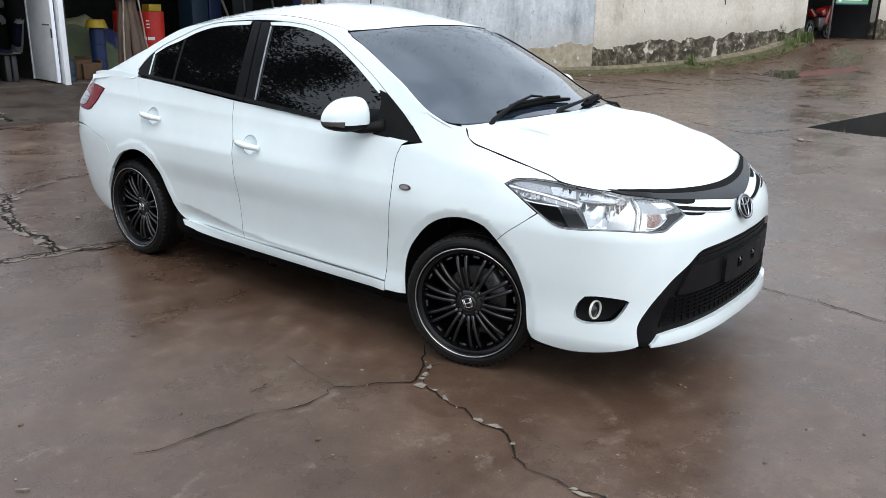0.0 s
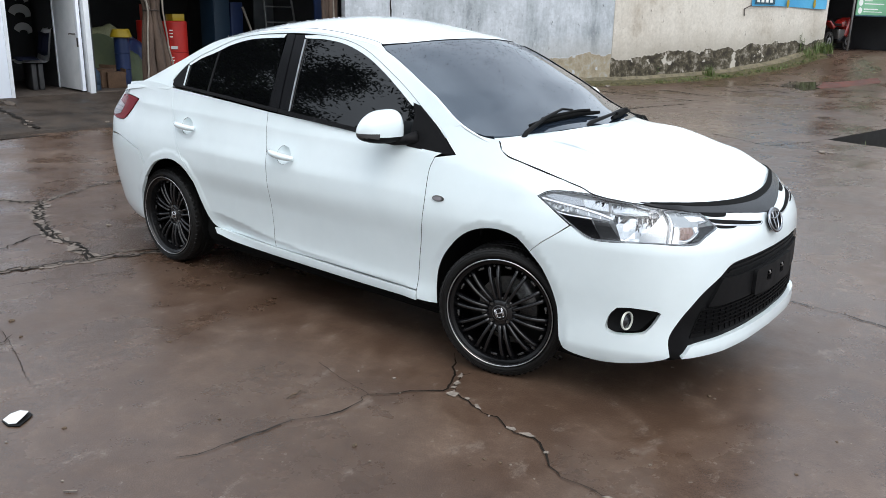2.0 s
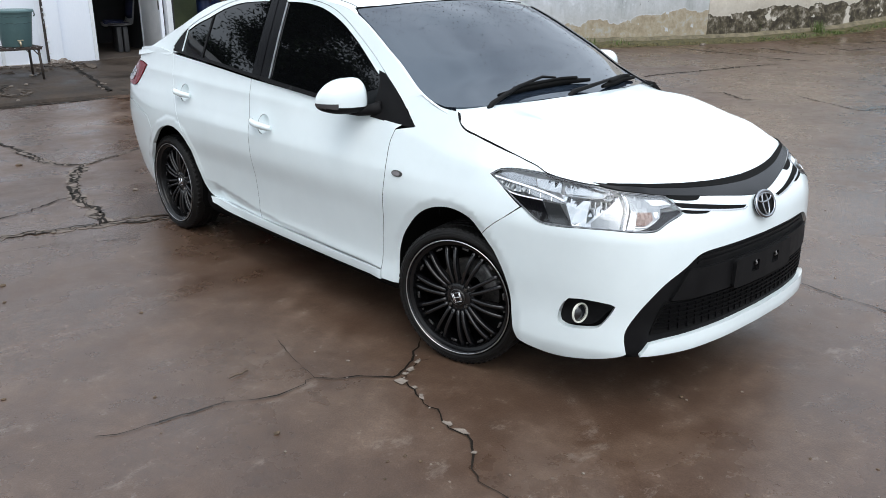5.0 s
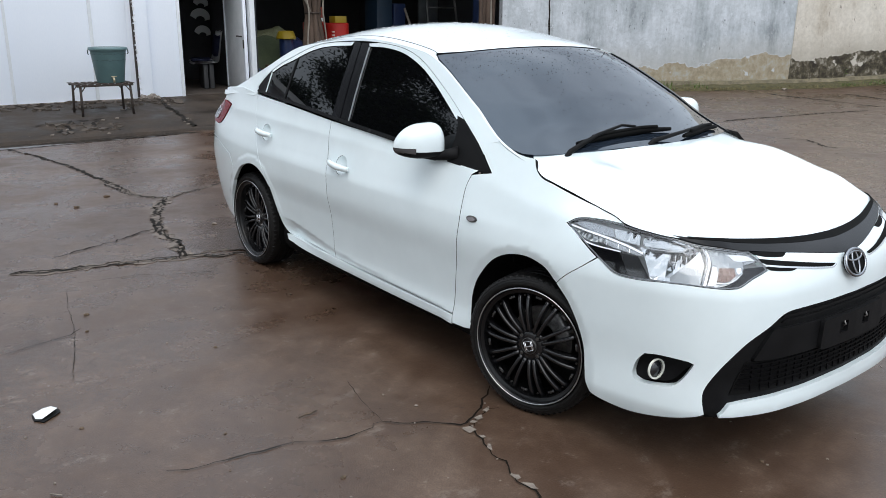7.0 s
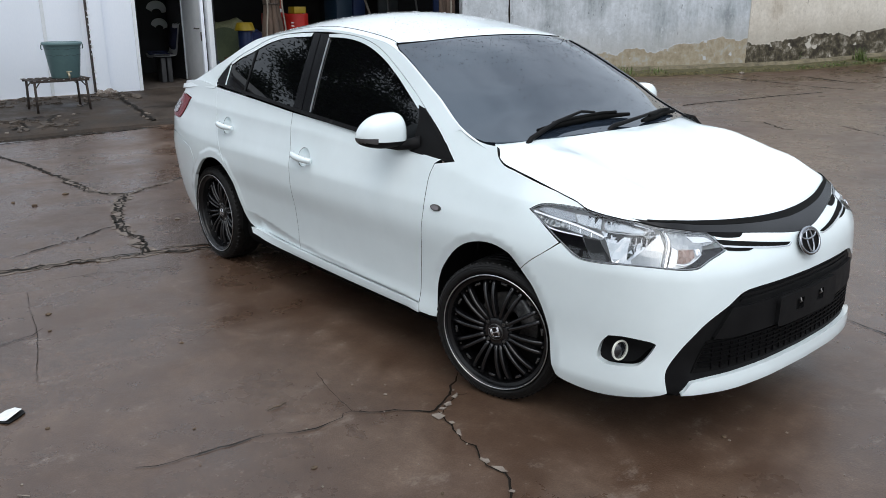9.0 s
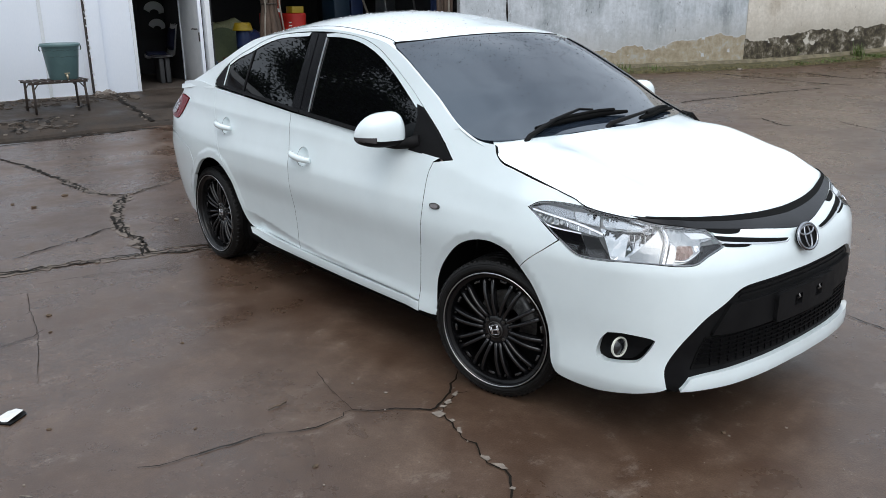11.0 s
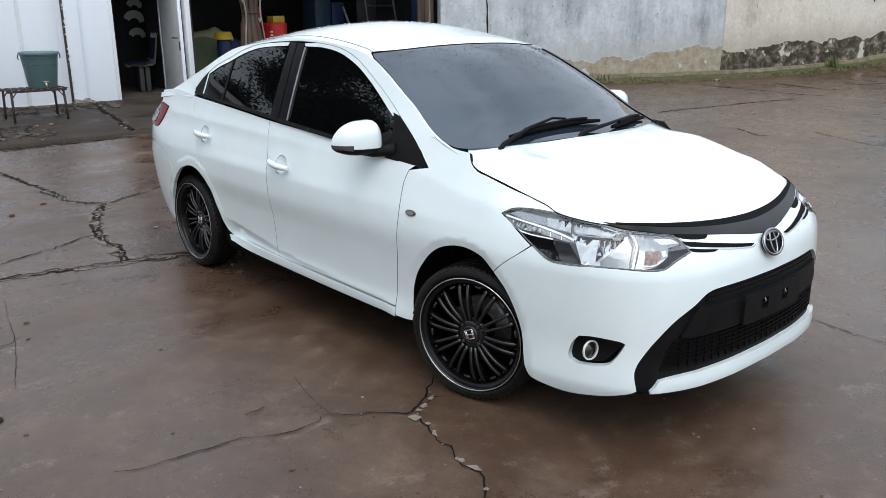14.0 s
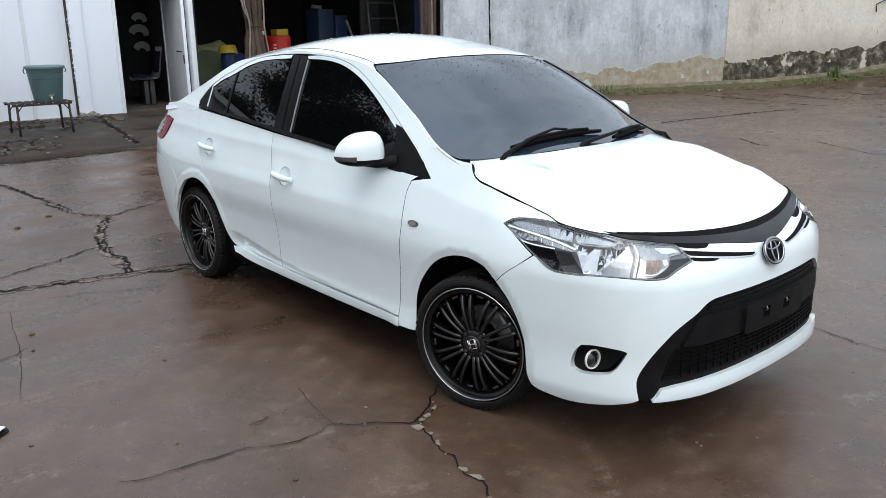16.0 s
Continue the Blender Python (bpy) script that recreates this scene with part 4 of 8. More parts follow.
    piece("end_mask", [(0.566, 0.760), (0.480, 0.760), (0.473, 0.748), (0.606, 0.705), (0.690, 0.706), (0.644, 0.715), (0.579, 0.746)], 0.004, M_BLACK_GLOSS, "black end mask")
    part("lens", fuse("lens", [sheet(flank, outline, out=0.001, depth=0.006, gap=0.0005, cell=0.025, step=0.012, **cut)], M_CLEAR), lamp, None, "clear plastic lens").visible_shadow = False
    return lamp


def fog_lamp(car, side):
    pocket = [(0.950, 0.356), (0.936, 0.404), (0.909, 0.437), (0.857, 0.444), (0.754, 0.439), (0.733, 0.431), (0.751, 0.396), (0.791, 0.347), (0.831, 0.333), (0.915, 0.325), (0.944, 0.335)]
    v, f, n = sheet(flank, pocket, out=-0.002, depth=0, gap=-0.002, cell=0.014, step=0.012)
    c0 = flank(0.86, 0.385)
    r = np.linalg.norm((v - c0) * (1, 1, 1.3), axis=1)
    nrm = np.array([0.80, -0.60, 0])
    v = v - nrm * (np.clip(1 - (r / 0.13) ** 2, 0, 1) ** 0.6 * 0.055 + 0.004)[:, None]
    if side:
        v, f = v * [1, -1, 1], [t[::-1] for t in f]
    lamp = part("fog_lamp", mesh_of("fog_lamp", v, f, M_BLACK_PLASTIC), car, None, "fog lamp with a pale ring in a black pocket")
    c = flank(0.867, 0.384, -0.012) * (1, -1 if side else 1, 1)
    ax = Vector((0.99, -0.12 * (-1 if side else 1), 0.06)).normalized().to_track_quat("Z", "Y").to_matrix().to_4x4()
    m = Matrix.Translation(Vector(c)) @ ax
    part("ring", lathe([(0.0365, -0.004), (0.0380, 0.0), (0.0370, 0.004), (0.0325, 0.004), (0.0310, 0.0)], 32, m=m), lamp, M_RING, "pale ring")
    part("lens", lathe([(0.0, 0.012), (0.012, 0.010), (0.026, 0.003), (0.034, -0.006)], 32, m=m), lamp, M_PROJECTOR)
    return lamp


def door_mirror(door, side):
    k = -1 if side else 1

    def section(u):
        """The housing's cross-section at u from the outer tip (0) to the car's side (1): centre, top, bottom, front and back."""
        end = (1 - (1 - min(u / 0.62, 1)) ** 2.2) ** 0.5
        inner = 1 - 0.25 * max(0, (u - 0.82) / 0.18) ** 2
        y = -0.968 + 0.196 * u
        top, low = 1.012 + (0.092 + 0.010 * u) * end ** 1.25 * inner, 1.012 - 0.050 * end ** 0.8 * inner
        front, back = 0.586 + 0.088 * end * inner + 0.035 * u, 0.586 - 0.042 * end + 0.02 * u
        return y, top, low, front, back

    nu, nv = 26, 28
    verts, faces, cols = [], [], []
    for i in range(nu + 1):
        u = (i / nu) ** 1.6
        y, top, low, front, back = section(u)
        for j in range(nv):
            a = 2 * math.pi * j / nv
            c, s_ = math.cos(a), math.sin(a)
            c, s_ = math.copysign(abs(c) ** 0.72, c), math.copysign(abs(s_) ** 0.72, s_)
            zm = 1.012
            verts.append(((front + back) / 2 + c * (front - back) / 2, y * k, zm + s_ * ((top - zm) if s_ > 0 else (zm - low))))
        if i:
            b = i * nv
            for j in range(nv):
                q = (b - nv + j, b - nv + (j + 1) % nv, b + (j + 1) % nv, b + j)
                faces.append(q if side == 0 else q[::-1])
                cols.append(np.mean([verts[t] for t in q], axis=0))
    faces.append(tuple(range(nu * nv, nu * nv + nv)))
    cols.append(np.array([0.6, 0, 1.05]))
    lens = lambda c: 0.992 < c[2] < 1.012 and abs(c[1]) > 0.91 and c[0] > 0.575
    white = [f for f, c in zip(faces, cols) if c[2] >= 0.992 and not lens(c)]
    black = [f for f, c in zip(faces, cols) if c[2] < 0.992 and not lens(c)]
    clear = [f for f, c in zip(faces, cols) if lens(c)]
    body = part("door_mirror", mesh_of("door_mirror", verts, white, M_PAINT), door, None, "white door mirror on a black foot")
    part("lower_shell", mesh_of("lower_shell", verts, black, M_BLACK_PLASTIC), body)
    part("indicator", mesh_of("indicator", verts, clear, M_INDICATOR), body, None, "clear indicator lens")
    part("foot", tube([(0.645, -0.86 * k, 0.982), (0.665, -0.81 * k, 0.972), (0.70, -0.77 * k, 0.978), (0.74, -0.735 * k, 0.985)], [0.018, 0.020, 0.024, 0.034], 12), body, M_BLACK_PLASTIC)
    if side:
        body.location = (0.035, 0.075, 0.02)
    part("mirror_glass", bm_box(0.556, 0.560, -0.89, -0.80, 0.998, 1.05, 0.001, 1, m=Matrix.Diagonal((1, k, 1, 1))), body, M_MIRROR)


def wiper(car, arm, blade):
    pts = [crown(x, v, o) for x, v, o in arm]
    w = part("wiper", tube(pts, [0.013, 0.011, 0.008, 0.006, 0.005][:len(pts)], 8), car, M_BLACK_PLASTIC, "black windscreen wiper")
    part("wiper_hub", lathe([(0.0, 0.016), (0.012, 0.014), (0.018, 0.0), (0.018, -0.02)], 16, m=Matrix.Translation(Vector(pts[0]))), w, M_BLACK_PLASTIC)
    line = [Vector(crown(x, v, 0.012)) for x, v in blade]
    own = bmesh.new()
    fine = [line[0].lerp(line[-1], 0)]
    for a, b in zip(line, line[1:]):
        fine += [a.lerp(b, k / 6) for k in range(1, 7)]
    tube(fine, [0.008 + 0.007 * math.sin(math.pi * i / (len(fine) - 1)) for i in range(len(fine))], 6, bm=own)
    tube([p + Vector((0.004, 0, 0.014)) for p in fine[3:-3]], 0.008, 6, bm=own)
    part("blade", own, w, M_BLACK_DEEP)


TYRE = [(0.222, -0.172), (0.258, -0.186), (0.280, -0.183), (0.289, -0.170), (0.291, -0.148), (0.291, -0.130), (0.285, -0.128), (0.285, -0.120), (0.292, -0.118), (0.292, -0.095), (0.286, -0.093), (0.286, -0.086),
        (0.292, -0.084), (0.292, -0.062), (0.286, -0.060), (0.286, -0.053), (0.292, -0.051), (0.291, -0.032), (0.287, -0.012), (0.280, -0.003), (0.276, 0.000), (0.2745, -0.0012), (0.272, 0.002), (0.266, 0.0045), (0.2645, 0.003), (0.262, 0.005), (0.254, 0.0045), (0.249, 0.001), (0.244, -0.006)]
RIM = [(0.242, -0.010), (0.2455, 0.001), (0.243, 0.005), (0.238, 0.005), (0.235, 0.002), (0.232, -0.006), (0.225, -0.010), (0.219, -0.012), (0.216, -0.020), (0.213, -0.05), (0.206, -0.075), (0.204, -0.195), (0.214, -0.20)]


def spoke_mesh(dish):
    """One slim spoke along x, from the hub to the rim, bowed outward."""
    own = bmesh.new()
    rings = []
    for t in np.linspace(0, 1, 9):
        r = 0.058 + t * 0.157
        h = -dish + 0.012 * math.sin(math.pi * t * 0.9) - 0.014 * t**3 + (dish - 0.022) * t**2 * 0.35
        w, d = 0.0080 - 0.0012 * math.sin(math.pi * t) + 0.001 * t, 0.012
        off = 0.0096 + 0.0120 * t
        rings.append([own.verts.new((r, off + a * w, h + b * d)) for a, b in ((-1, -1.6), (1, -1.6), (1, 0.35), (0.62, 0.8), (-0.62, 0.8), (-1, 0.35))])
    for a, b in zip(rings, rings[1:]):
        for k in range(6):
            own.faces.new((a[k], a[(k + 1) % 6], b[(k + 1) % 6], b[k])).smooth = True
    own.faces.new(rings[0][::-1]), own.faces.new(rings[-1])
    bmesh.ops.recalc_face_normals(own, faces=own.faces[:])
    me = bpy.data.meshes.new("spoke")
    own.to_mesh(me)
    own.free()
    me.materials.append(M_RIM)
    flipped = me.copy()
    flipped.transform(Matrix.Diagonal((1, -1, 1, 1)))
    flipped.flip_normals()
    return me, flipped


def wheel(car, m, dish, label, share={}):
    w = new("wheel")
    w.matrix_basis, w.parent, w.empty_display_size = m, car, 0.1
    tagged(w, label)
    if "tyre" not in share:
        share["tyre"] = lathe(TYRE, 96, sharp=60)
        share["rim"] = lathe(RIM, 80)
        for k, mat in (("tyre", M_RUBBER), ("rim", M_RIM_LIP)):
            me = bpy.data.meshes.new(k)
            share[k].to_mesh(me), share[k].free()
            me.materials.append(mat)
            share[k] = me
        bm = bmesh.new()
        for k in range(64):  # shoulder blocks of the tread
            bm_box(0.270, 0.2895, -0.0088, 0.0088, -0.045, -0.0085, 0.002, 1, bm=bm, m=Matrix.Rotation(2 * math.pi * k / 64, 4, "Z") @ Matrix.Rotation(0.25, 4, "X"))
        share["blocks"] = bpy.data.meshes.new("tread_blocks")
        bm.to_mesh(share["blocks"]), bm.free()
        share["blocks"].materials.append(M_RUBBER)
    t = part("tyre", share["tyre"], w)
    tagged(part("tread_block", share["blocks"], t), kind="stuff")
    if "marks" not in share:  # raised moulding on the sidewall
        bm, rng = bmesh.new(), random.Random(12)
        for a0, n_ in ((0.3, 9), (2.0, 6), (3.4, 10), (5.0, 5)):
            for k in range(n_):
                bm_box(0.2505, 0.2595 - 0.003 * rng.random(), -0.0035, 0.0035, 0.0035, 0.0058, 0.0, bm=bm, m=Matrix.Rotation(a0 + k * 0.045, 4, "Z"))
        share["marks"] = bpy.data.meshes.new("sidewall_moulding")
        bm.to_mesh(share["marks"]), bm.free()
        share["marks"].materials.append(M_RUBBER)
    tagged(part("sidewall_moulding", share["marks"], t), kind="stuff")
    rim = part("rim", share["rim"], w, None, "black alloy rim with a fine silver line")
    part("pinstripe", lathe([(0.2432, 0.0048), (0.2415, 0.0064), (0.2398, 0.0064), (0.2383, 0.0048)], 80), rim, M_STEEL, "fine silver line")
    if dish not in share:
        share[dish] = spoke_mesh(dish)
    for k in range(10):
        for me in share[dish]:
            part("spoke", me, rim, None, "", Matrix.Rotation(2 * math.pi * (k + 0.25) / 10, 4, "Z"))
    lobes = [((0.074 + 0.009 * math.cos(10 * a - math.pi / 2)) * math.cos(a), (0.074 + 0.009 * math.cos(10 * a - math.pi / 2)) * math.sin(a)) for a in np.linspace(0, 2 * math.pi, 121)[:-1]]
    hub = part("hub", prism(lobes, -dish - 0.028, -dish - 0.001, bevel=0.004), rim, M_RIM, "dished hub with four nut holes")
    part("hub_face", lathe([(0.030, -dish + 0.006), (0.040, -dish + 0.006), (0.062, -dish + 0.002), (0.068, -dish - 0.004)], 48), hub, M_RIM)
    cap = part("centre_cap", lathe([(0.0, -dish + 0.013), (0.029, -dish + 0.012), (0.033, -dish + 0.008), (0.034, -dish)], 40), rim, M_RIM)
    part("cap_ring", lathe([(0.0315, -dish + 0.010), (0.0325, -dish + 0.0125), (0.0345, -dish + 0.0115), (0.0345, -dish + 0.004)], 40), cap, M_STEEL_DARK)
    badge = bmesh.new()
    for a, b, c, d in ((-0.016, -0.011, -0.016, 0.016), (0.011, 0.016, -0.016, 0.016), (-0.012, 0.012, -0.003, 0.002), (-0.019, 0.019, 0.018, 0.0205), (-0.017, 0.017, -0.0205, -0.018), (-0.0205, -0.018, -0.018, 0.019), (0.018, 0.0205, -0.018, 0.019)):
        bm_box(a, b, c, d, -dish + 0.010, -dish + 0.0145, 0.001, 1, bm=badge)
    part("cap_badge", badge, rim, M_CHROME, "small chrome badge")
    for k in range(4):
        a = 2 * math.pi * (k + 0.3) / 4
        part("lug_nut", lathe([(0.0, 0.002), (0.006, 0.002), (0.0085, -0.002), (0.0085, -0.008)], 6, m=Matrix.Translation((0.052 * math.cos(a), 0.052 * math.sin(a), -dish + 0.008))), rim, M_STEEL_DARK)
        part("nut_hole", lathe([(0.010, 0.0), (0.0125, 0.0035), (0.0145, 0.0)], 20, m=Matrix.Translation((0.052 * math.cos(a), 0.052 * math.sin(a), -dish + 0.004))), hub, M_RIM)
    rivet = lathe([(0.0, 0.004), (0.0035, 0.003), (0.0045, -0.004)], 8)
    me = bpy.data.meshes.new("rivet")
    rivet.to_mesh(me), rivet.free()
    me.materials.append(M_STEEL_DARK)
    for k in range(20):
        a = 2 * math.pi * (k + 0.5) / 20
        part("rivet", me, rim, None, "", Matrix.Translation((0.205 * math.cos(a), 0.205 * math.sin(a), -dish * 0.5 - 0.018)))
    for k in range(10):
        a = 2 * math.pi * (k + 0.75) / 10
        m_ = Matrix.Rotation(a, 4, "Z") @ Matrix.Translation((0.203, 0, -dish * 0.5 - 0.020))
        part("rim_clip", bm_box(-0.006, 0.007, -0.016, 0.016, -0.004, 0.004, 0.002, 1, m=m_), rim, M_RIM)
        part("rim_clip", bm_box(-0.002, 0.002, -0.012, 0.012, 0.004, 0.006, 0.0, 1, m=m_), rim, M_STEEL_DARK)
    part("brake_disc", lathe([(0.06, -0.115), (0.135, -0.115), (0.135, -0.135), (0.06, -0.135)], 48, closed=True), w, M_STEEL_DARK)
    cal = bm_box(0.075, 0.145, -0.055, 0.055, -0.15, -0.085, 0.01, 2, m=Matrix.Rotation(radians(20), 4, "Z"))
    part("brake_caliper", cal, w, M_CALIPER, "cast metal caliper")
    return w


def raindrops(name, parent, count, place, material_, size, seed, label):
    """Beads of water lying on a surface."""
    rng = random.Random(seed)
    verts, faces = [], []
    for _ in range(count):
        p, n = place(rng)
        r = size * rng.uniform(0.35, 1.0) ** 1.5
        t = n.cross(Vector((0, 1, 0.2))).normalized()
        b = n.cross(t)
        k, long = len(verts), rng.uniform(0.8, 1.6)
        verts += [p + (t * math.cos(a) * long + b * math.sin(a)) * r - n * 0.0005 for a in np.linspace(0, 2 * math.pi, 8)[:-1]]
        verts += [p + (t * math.cos(a) * long + b * math.sin(a)) * r * 0.6 + n * r * 0.45 for a in np.linspace(0, 2 * math.pi, 8)[:-1]]
        verts.append(p + n * r * 0.6)
        for i in range(7):
            j = (i + 1) % 7
            faces += [(k + i, k + j, k + 7 + j, k + 7 + i), (k + 7 + i, k + 7 + j, k + 14)]
    return tagged(part(name, mesh_of(name, verts, faces, material_), parent, None, label), kind="stuff")


def on_crown(x, v, out):
    p = Vector(crown(x, v, out))
    n = (Vector(crown(x + 0.01, v, out)) - p).cross(Vector(crown(x, v + 0.01, out)) - p).normalized()
    return p, n if n.z > 0 else -n


def finish_car():
    car, doors_f, doors_r = build_car()
    for side in (0, 1):
        headlight(car, side)
        fog_lamp(car, side)
        door_mirror(doors_f[side], side)
    wiper(car, [(1.125, -0.800, -0.030), (1.112, -0.735, 0.006), (1.076, -0.513, 0.034), (1.030, -0.259, 0.034), (1.036, -0.15, 0.026)], [(1.078, -0.655), (1.058, -0.42), (1.050, -0.12), (1.064, 0.14)])
    wiper(car, [(1.135, -0.230, -0.030), (1.130, -0.14, 0.006), (1.132, 0.137, 0.030), (1.092, 0.45, 0.030), (1.080, 0.56, 0.022)], [(1.135, 0.14), (1.112, 0.32), (1.085, 0.5), (1.075, 0.74)])
    part("cowl", fuse("cowl", [sheet(crown, whole([(1.10, 0.0), (1.05, -0.82), (1.12, -0.80), (1.15, -0.5), (1.17, 0.0)], 2), out=-0.03, scale=0.62, cell=0.05)], M_BLACK_PLASTIC), car)
    def on_screen(rng):
        top = rng.random() < 0.55
        x = 0.40 + (0.22 * rng.random() ** 1.6 if top else 0.72 * rng.random())
        v = rng.uniform(-0.95, 0.95) if top else 0.95 - 1.5 * rng.random() ** 2.2
        return on_crown(x, max(-0.95, v), -0.003)
    raindrops("raindrop", car, 1100, on_screen, M_DROP_DARK, 0.0033, 1, "raindrops on the windscreen")
    raindrops("raindrop", car, 700, lambda rng: on_crown(rng.uniform(-0.8, 0.33), rng.uniform(-0.9, 0.9), 0.0), M_DROP, 0.0042, 2, "raindrops on the roof")
    right, left = Matrix.Rotation(radians(90), 4, "X"), Matrix.Rotation(radians(-90), 4, "X")
    steer = Matrix.Rotation(radians(15), 4, "Z")
    wheel(car, Matrix.Translation((1.263, -0.79, 0.292)) @ steer @ right @ Matrix.Rotation(0.35, 4, "Z"), 0.018, "front wheel turned to the left")
    wheel(car, Matrix.Translation((-1.268, -0.787, 0.292)) @ right @ Matrix.Rotation(0.1, 4, "Z"), 0.055, "rear wheel with a deep black rim")
    wheel(car, Matrix.Translation((1.278, 0.79, 0.292)) @ steer @ left, 0.018, "front wheel turned to the left")
    wheel(car, Matrix.Translation((-1.268, 0.787, 0.292)) @ left, 0.055, "rear wheel with a deep black rim")
    # black backing sheets added behind the panels so that gaps and arches read dark
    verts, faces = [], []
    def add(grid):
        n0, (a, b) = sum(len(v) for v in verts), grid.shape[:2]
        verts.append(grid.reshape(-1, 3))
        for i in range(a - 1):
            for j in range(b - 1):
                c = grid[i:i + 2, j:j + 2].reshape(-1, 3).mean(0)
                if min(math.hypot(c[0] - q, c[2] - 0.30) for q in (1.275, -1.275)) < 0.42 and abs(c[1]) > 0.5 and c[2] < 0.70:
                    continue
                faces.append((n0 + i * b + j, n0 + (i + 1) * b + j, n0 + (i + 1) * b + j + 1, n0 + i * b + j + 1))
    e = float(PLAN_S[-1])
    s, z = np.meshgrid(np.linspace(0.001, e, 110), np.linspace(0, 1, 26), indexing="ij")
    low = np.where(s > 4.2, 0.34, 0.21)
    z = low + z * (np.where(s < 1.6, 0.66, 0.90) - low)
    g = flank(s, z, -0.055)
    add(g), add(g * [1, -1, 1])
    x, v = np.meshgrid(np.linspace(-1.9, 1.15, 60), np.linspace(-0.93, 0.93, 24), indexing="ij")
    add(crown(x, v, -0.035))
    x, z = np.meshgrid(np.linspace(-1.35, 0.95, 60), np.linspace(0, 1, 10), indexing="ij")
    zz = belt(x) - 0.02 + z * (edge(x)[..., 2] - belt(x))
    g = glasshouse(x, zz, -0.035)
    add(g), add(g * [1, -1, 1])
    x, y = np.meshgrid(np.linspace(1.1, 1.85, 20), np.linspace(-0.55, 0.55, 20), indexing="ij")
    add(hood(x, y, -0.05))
    part("gap_backing", mesh_of("gap_backing", np.concatenate(verts), faces, M_BLACK_DEEP), car)
    # plain black box, added low to deepen the shadow under the car
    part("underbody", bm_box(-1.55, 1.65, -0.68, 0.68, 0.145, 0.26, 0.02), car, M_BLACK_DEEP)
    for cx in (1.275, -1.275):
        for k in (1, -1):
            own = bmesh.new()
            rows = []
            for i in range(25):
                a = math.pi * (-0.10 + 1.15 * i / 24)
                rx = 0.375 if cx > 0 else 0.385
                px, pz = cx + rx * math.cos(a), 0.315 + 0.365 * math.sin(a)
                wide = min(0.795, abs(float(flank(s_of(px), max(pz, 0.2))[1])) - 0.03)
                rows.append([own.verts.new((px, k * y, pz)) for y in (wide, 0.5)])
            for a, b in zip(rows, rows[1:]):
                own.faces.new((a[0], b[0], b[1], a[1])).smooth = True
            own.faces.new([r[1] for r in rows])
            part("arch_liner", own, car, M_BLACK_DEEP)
    return car



# ---- surfaces of the yard and the walls ----
def ground_material():
    m = material("wet_concrete", (0.1, 0.085, 0.07), 0.4, Specular_IOR_Level=0.4)
    big, mid, fine = noise_of(m, 0.45, 6, 0.62), noise_of(m, 2.6, 6, 0.7), noise_of(m, 130, 3, 0.6)
    speck = noise_of(m, 11, 6, 0.78)
    c = mix(m, 0.28, mix(m, 0.55, big.outputs["Fac"], mid.outputs["Fac"]), speck.outputs["Fac"])
    base = ramp(m, c, ((0.32, (0.022, 0.0115, 0.0072)), (0.43, (0.055, 0.0318, 0.0205)), (0.50, (0.070, 0.0420, 0.0276)), (0.56, (0.094, 0.0600, 0.0410)), (0.66, (0.155, 0.108, 0.079)))).outputs["Color"]
    grit = ramp(m, fine.outputs["Fac"], ((0.36, (0.84, 0.83, 0.82)), (0.62, (1.08, 1.08, 1.08)))).outputs["Color"]
    col = mix(m, 1.0, base, grit, "MULTIPLY")
    col = mix(m, ramp(m, speck.outputs["Fac"], ((0.615, 0.0), (0.66, 0.55))).outputs["Color"], col, (0.16, 0.14, 0.12))
    col = mix(m, ramp(m, speck.outputs["Fac"], ((0.31, 0.85), (0.35, 0.0))).outputs["Color"], col, (0.035, 0.028, 0.023))
    scuff = noise_of(m, 5.5, 9, 0.78, (1, 0.5, 1))
    col = mix(m, ramp(m, scuff.outputs["Fac"], ((0.585, 0.0), (0.65, 0.55))).outputs["Color"], col, (0.165, 0.130, 0.105))
    pits = noise_of(m, 30, 4, 0.65, (0.6, 1, 1))
    col = mix(m, ramp(m, pits.outputs["Fac"], ((0.27, 0.8), (0.31, 0.0))).outputs["Color"], col, (0.020, 0.014, 0.011))
    wire(m, "Base Color", col)
    wet = noise_of(m, 0.8, 5, 0.6, (1, 0.7, 1))
    r = mix(m, 0.35, wet.outputs["Fac"], mid.outputs["Fac"])
    wire(m, "Roughness", ramp(m, r, ((0.36, 0.13), (0.50, 0.30), (0.62, 0.50))).outputs["Color"])
    h = mix(m, 0.3, mix(m, 0.5, mid.outputs["Fac"], speck.outputs["Fac"]), fine.outputs["Fac"])
    bump(m, h, 0.4, 0.007)
    return m


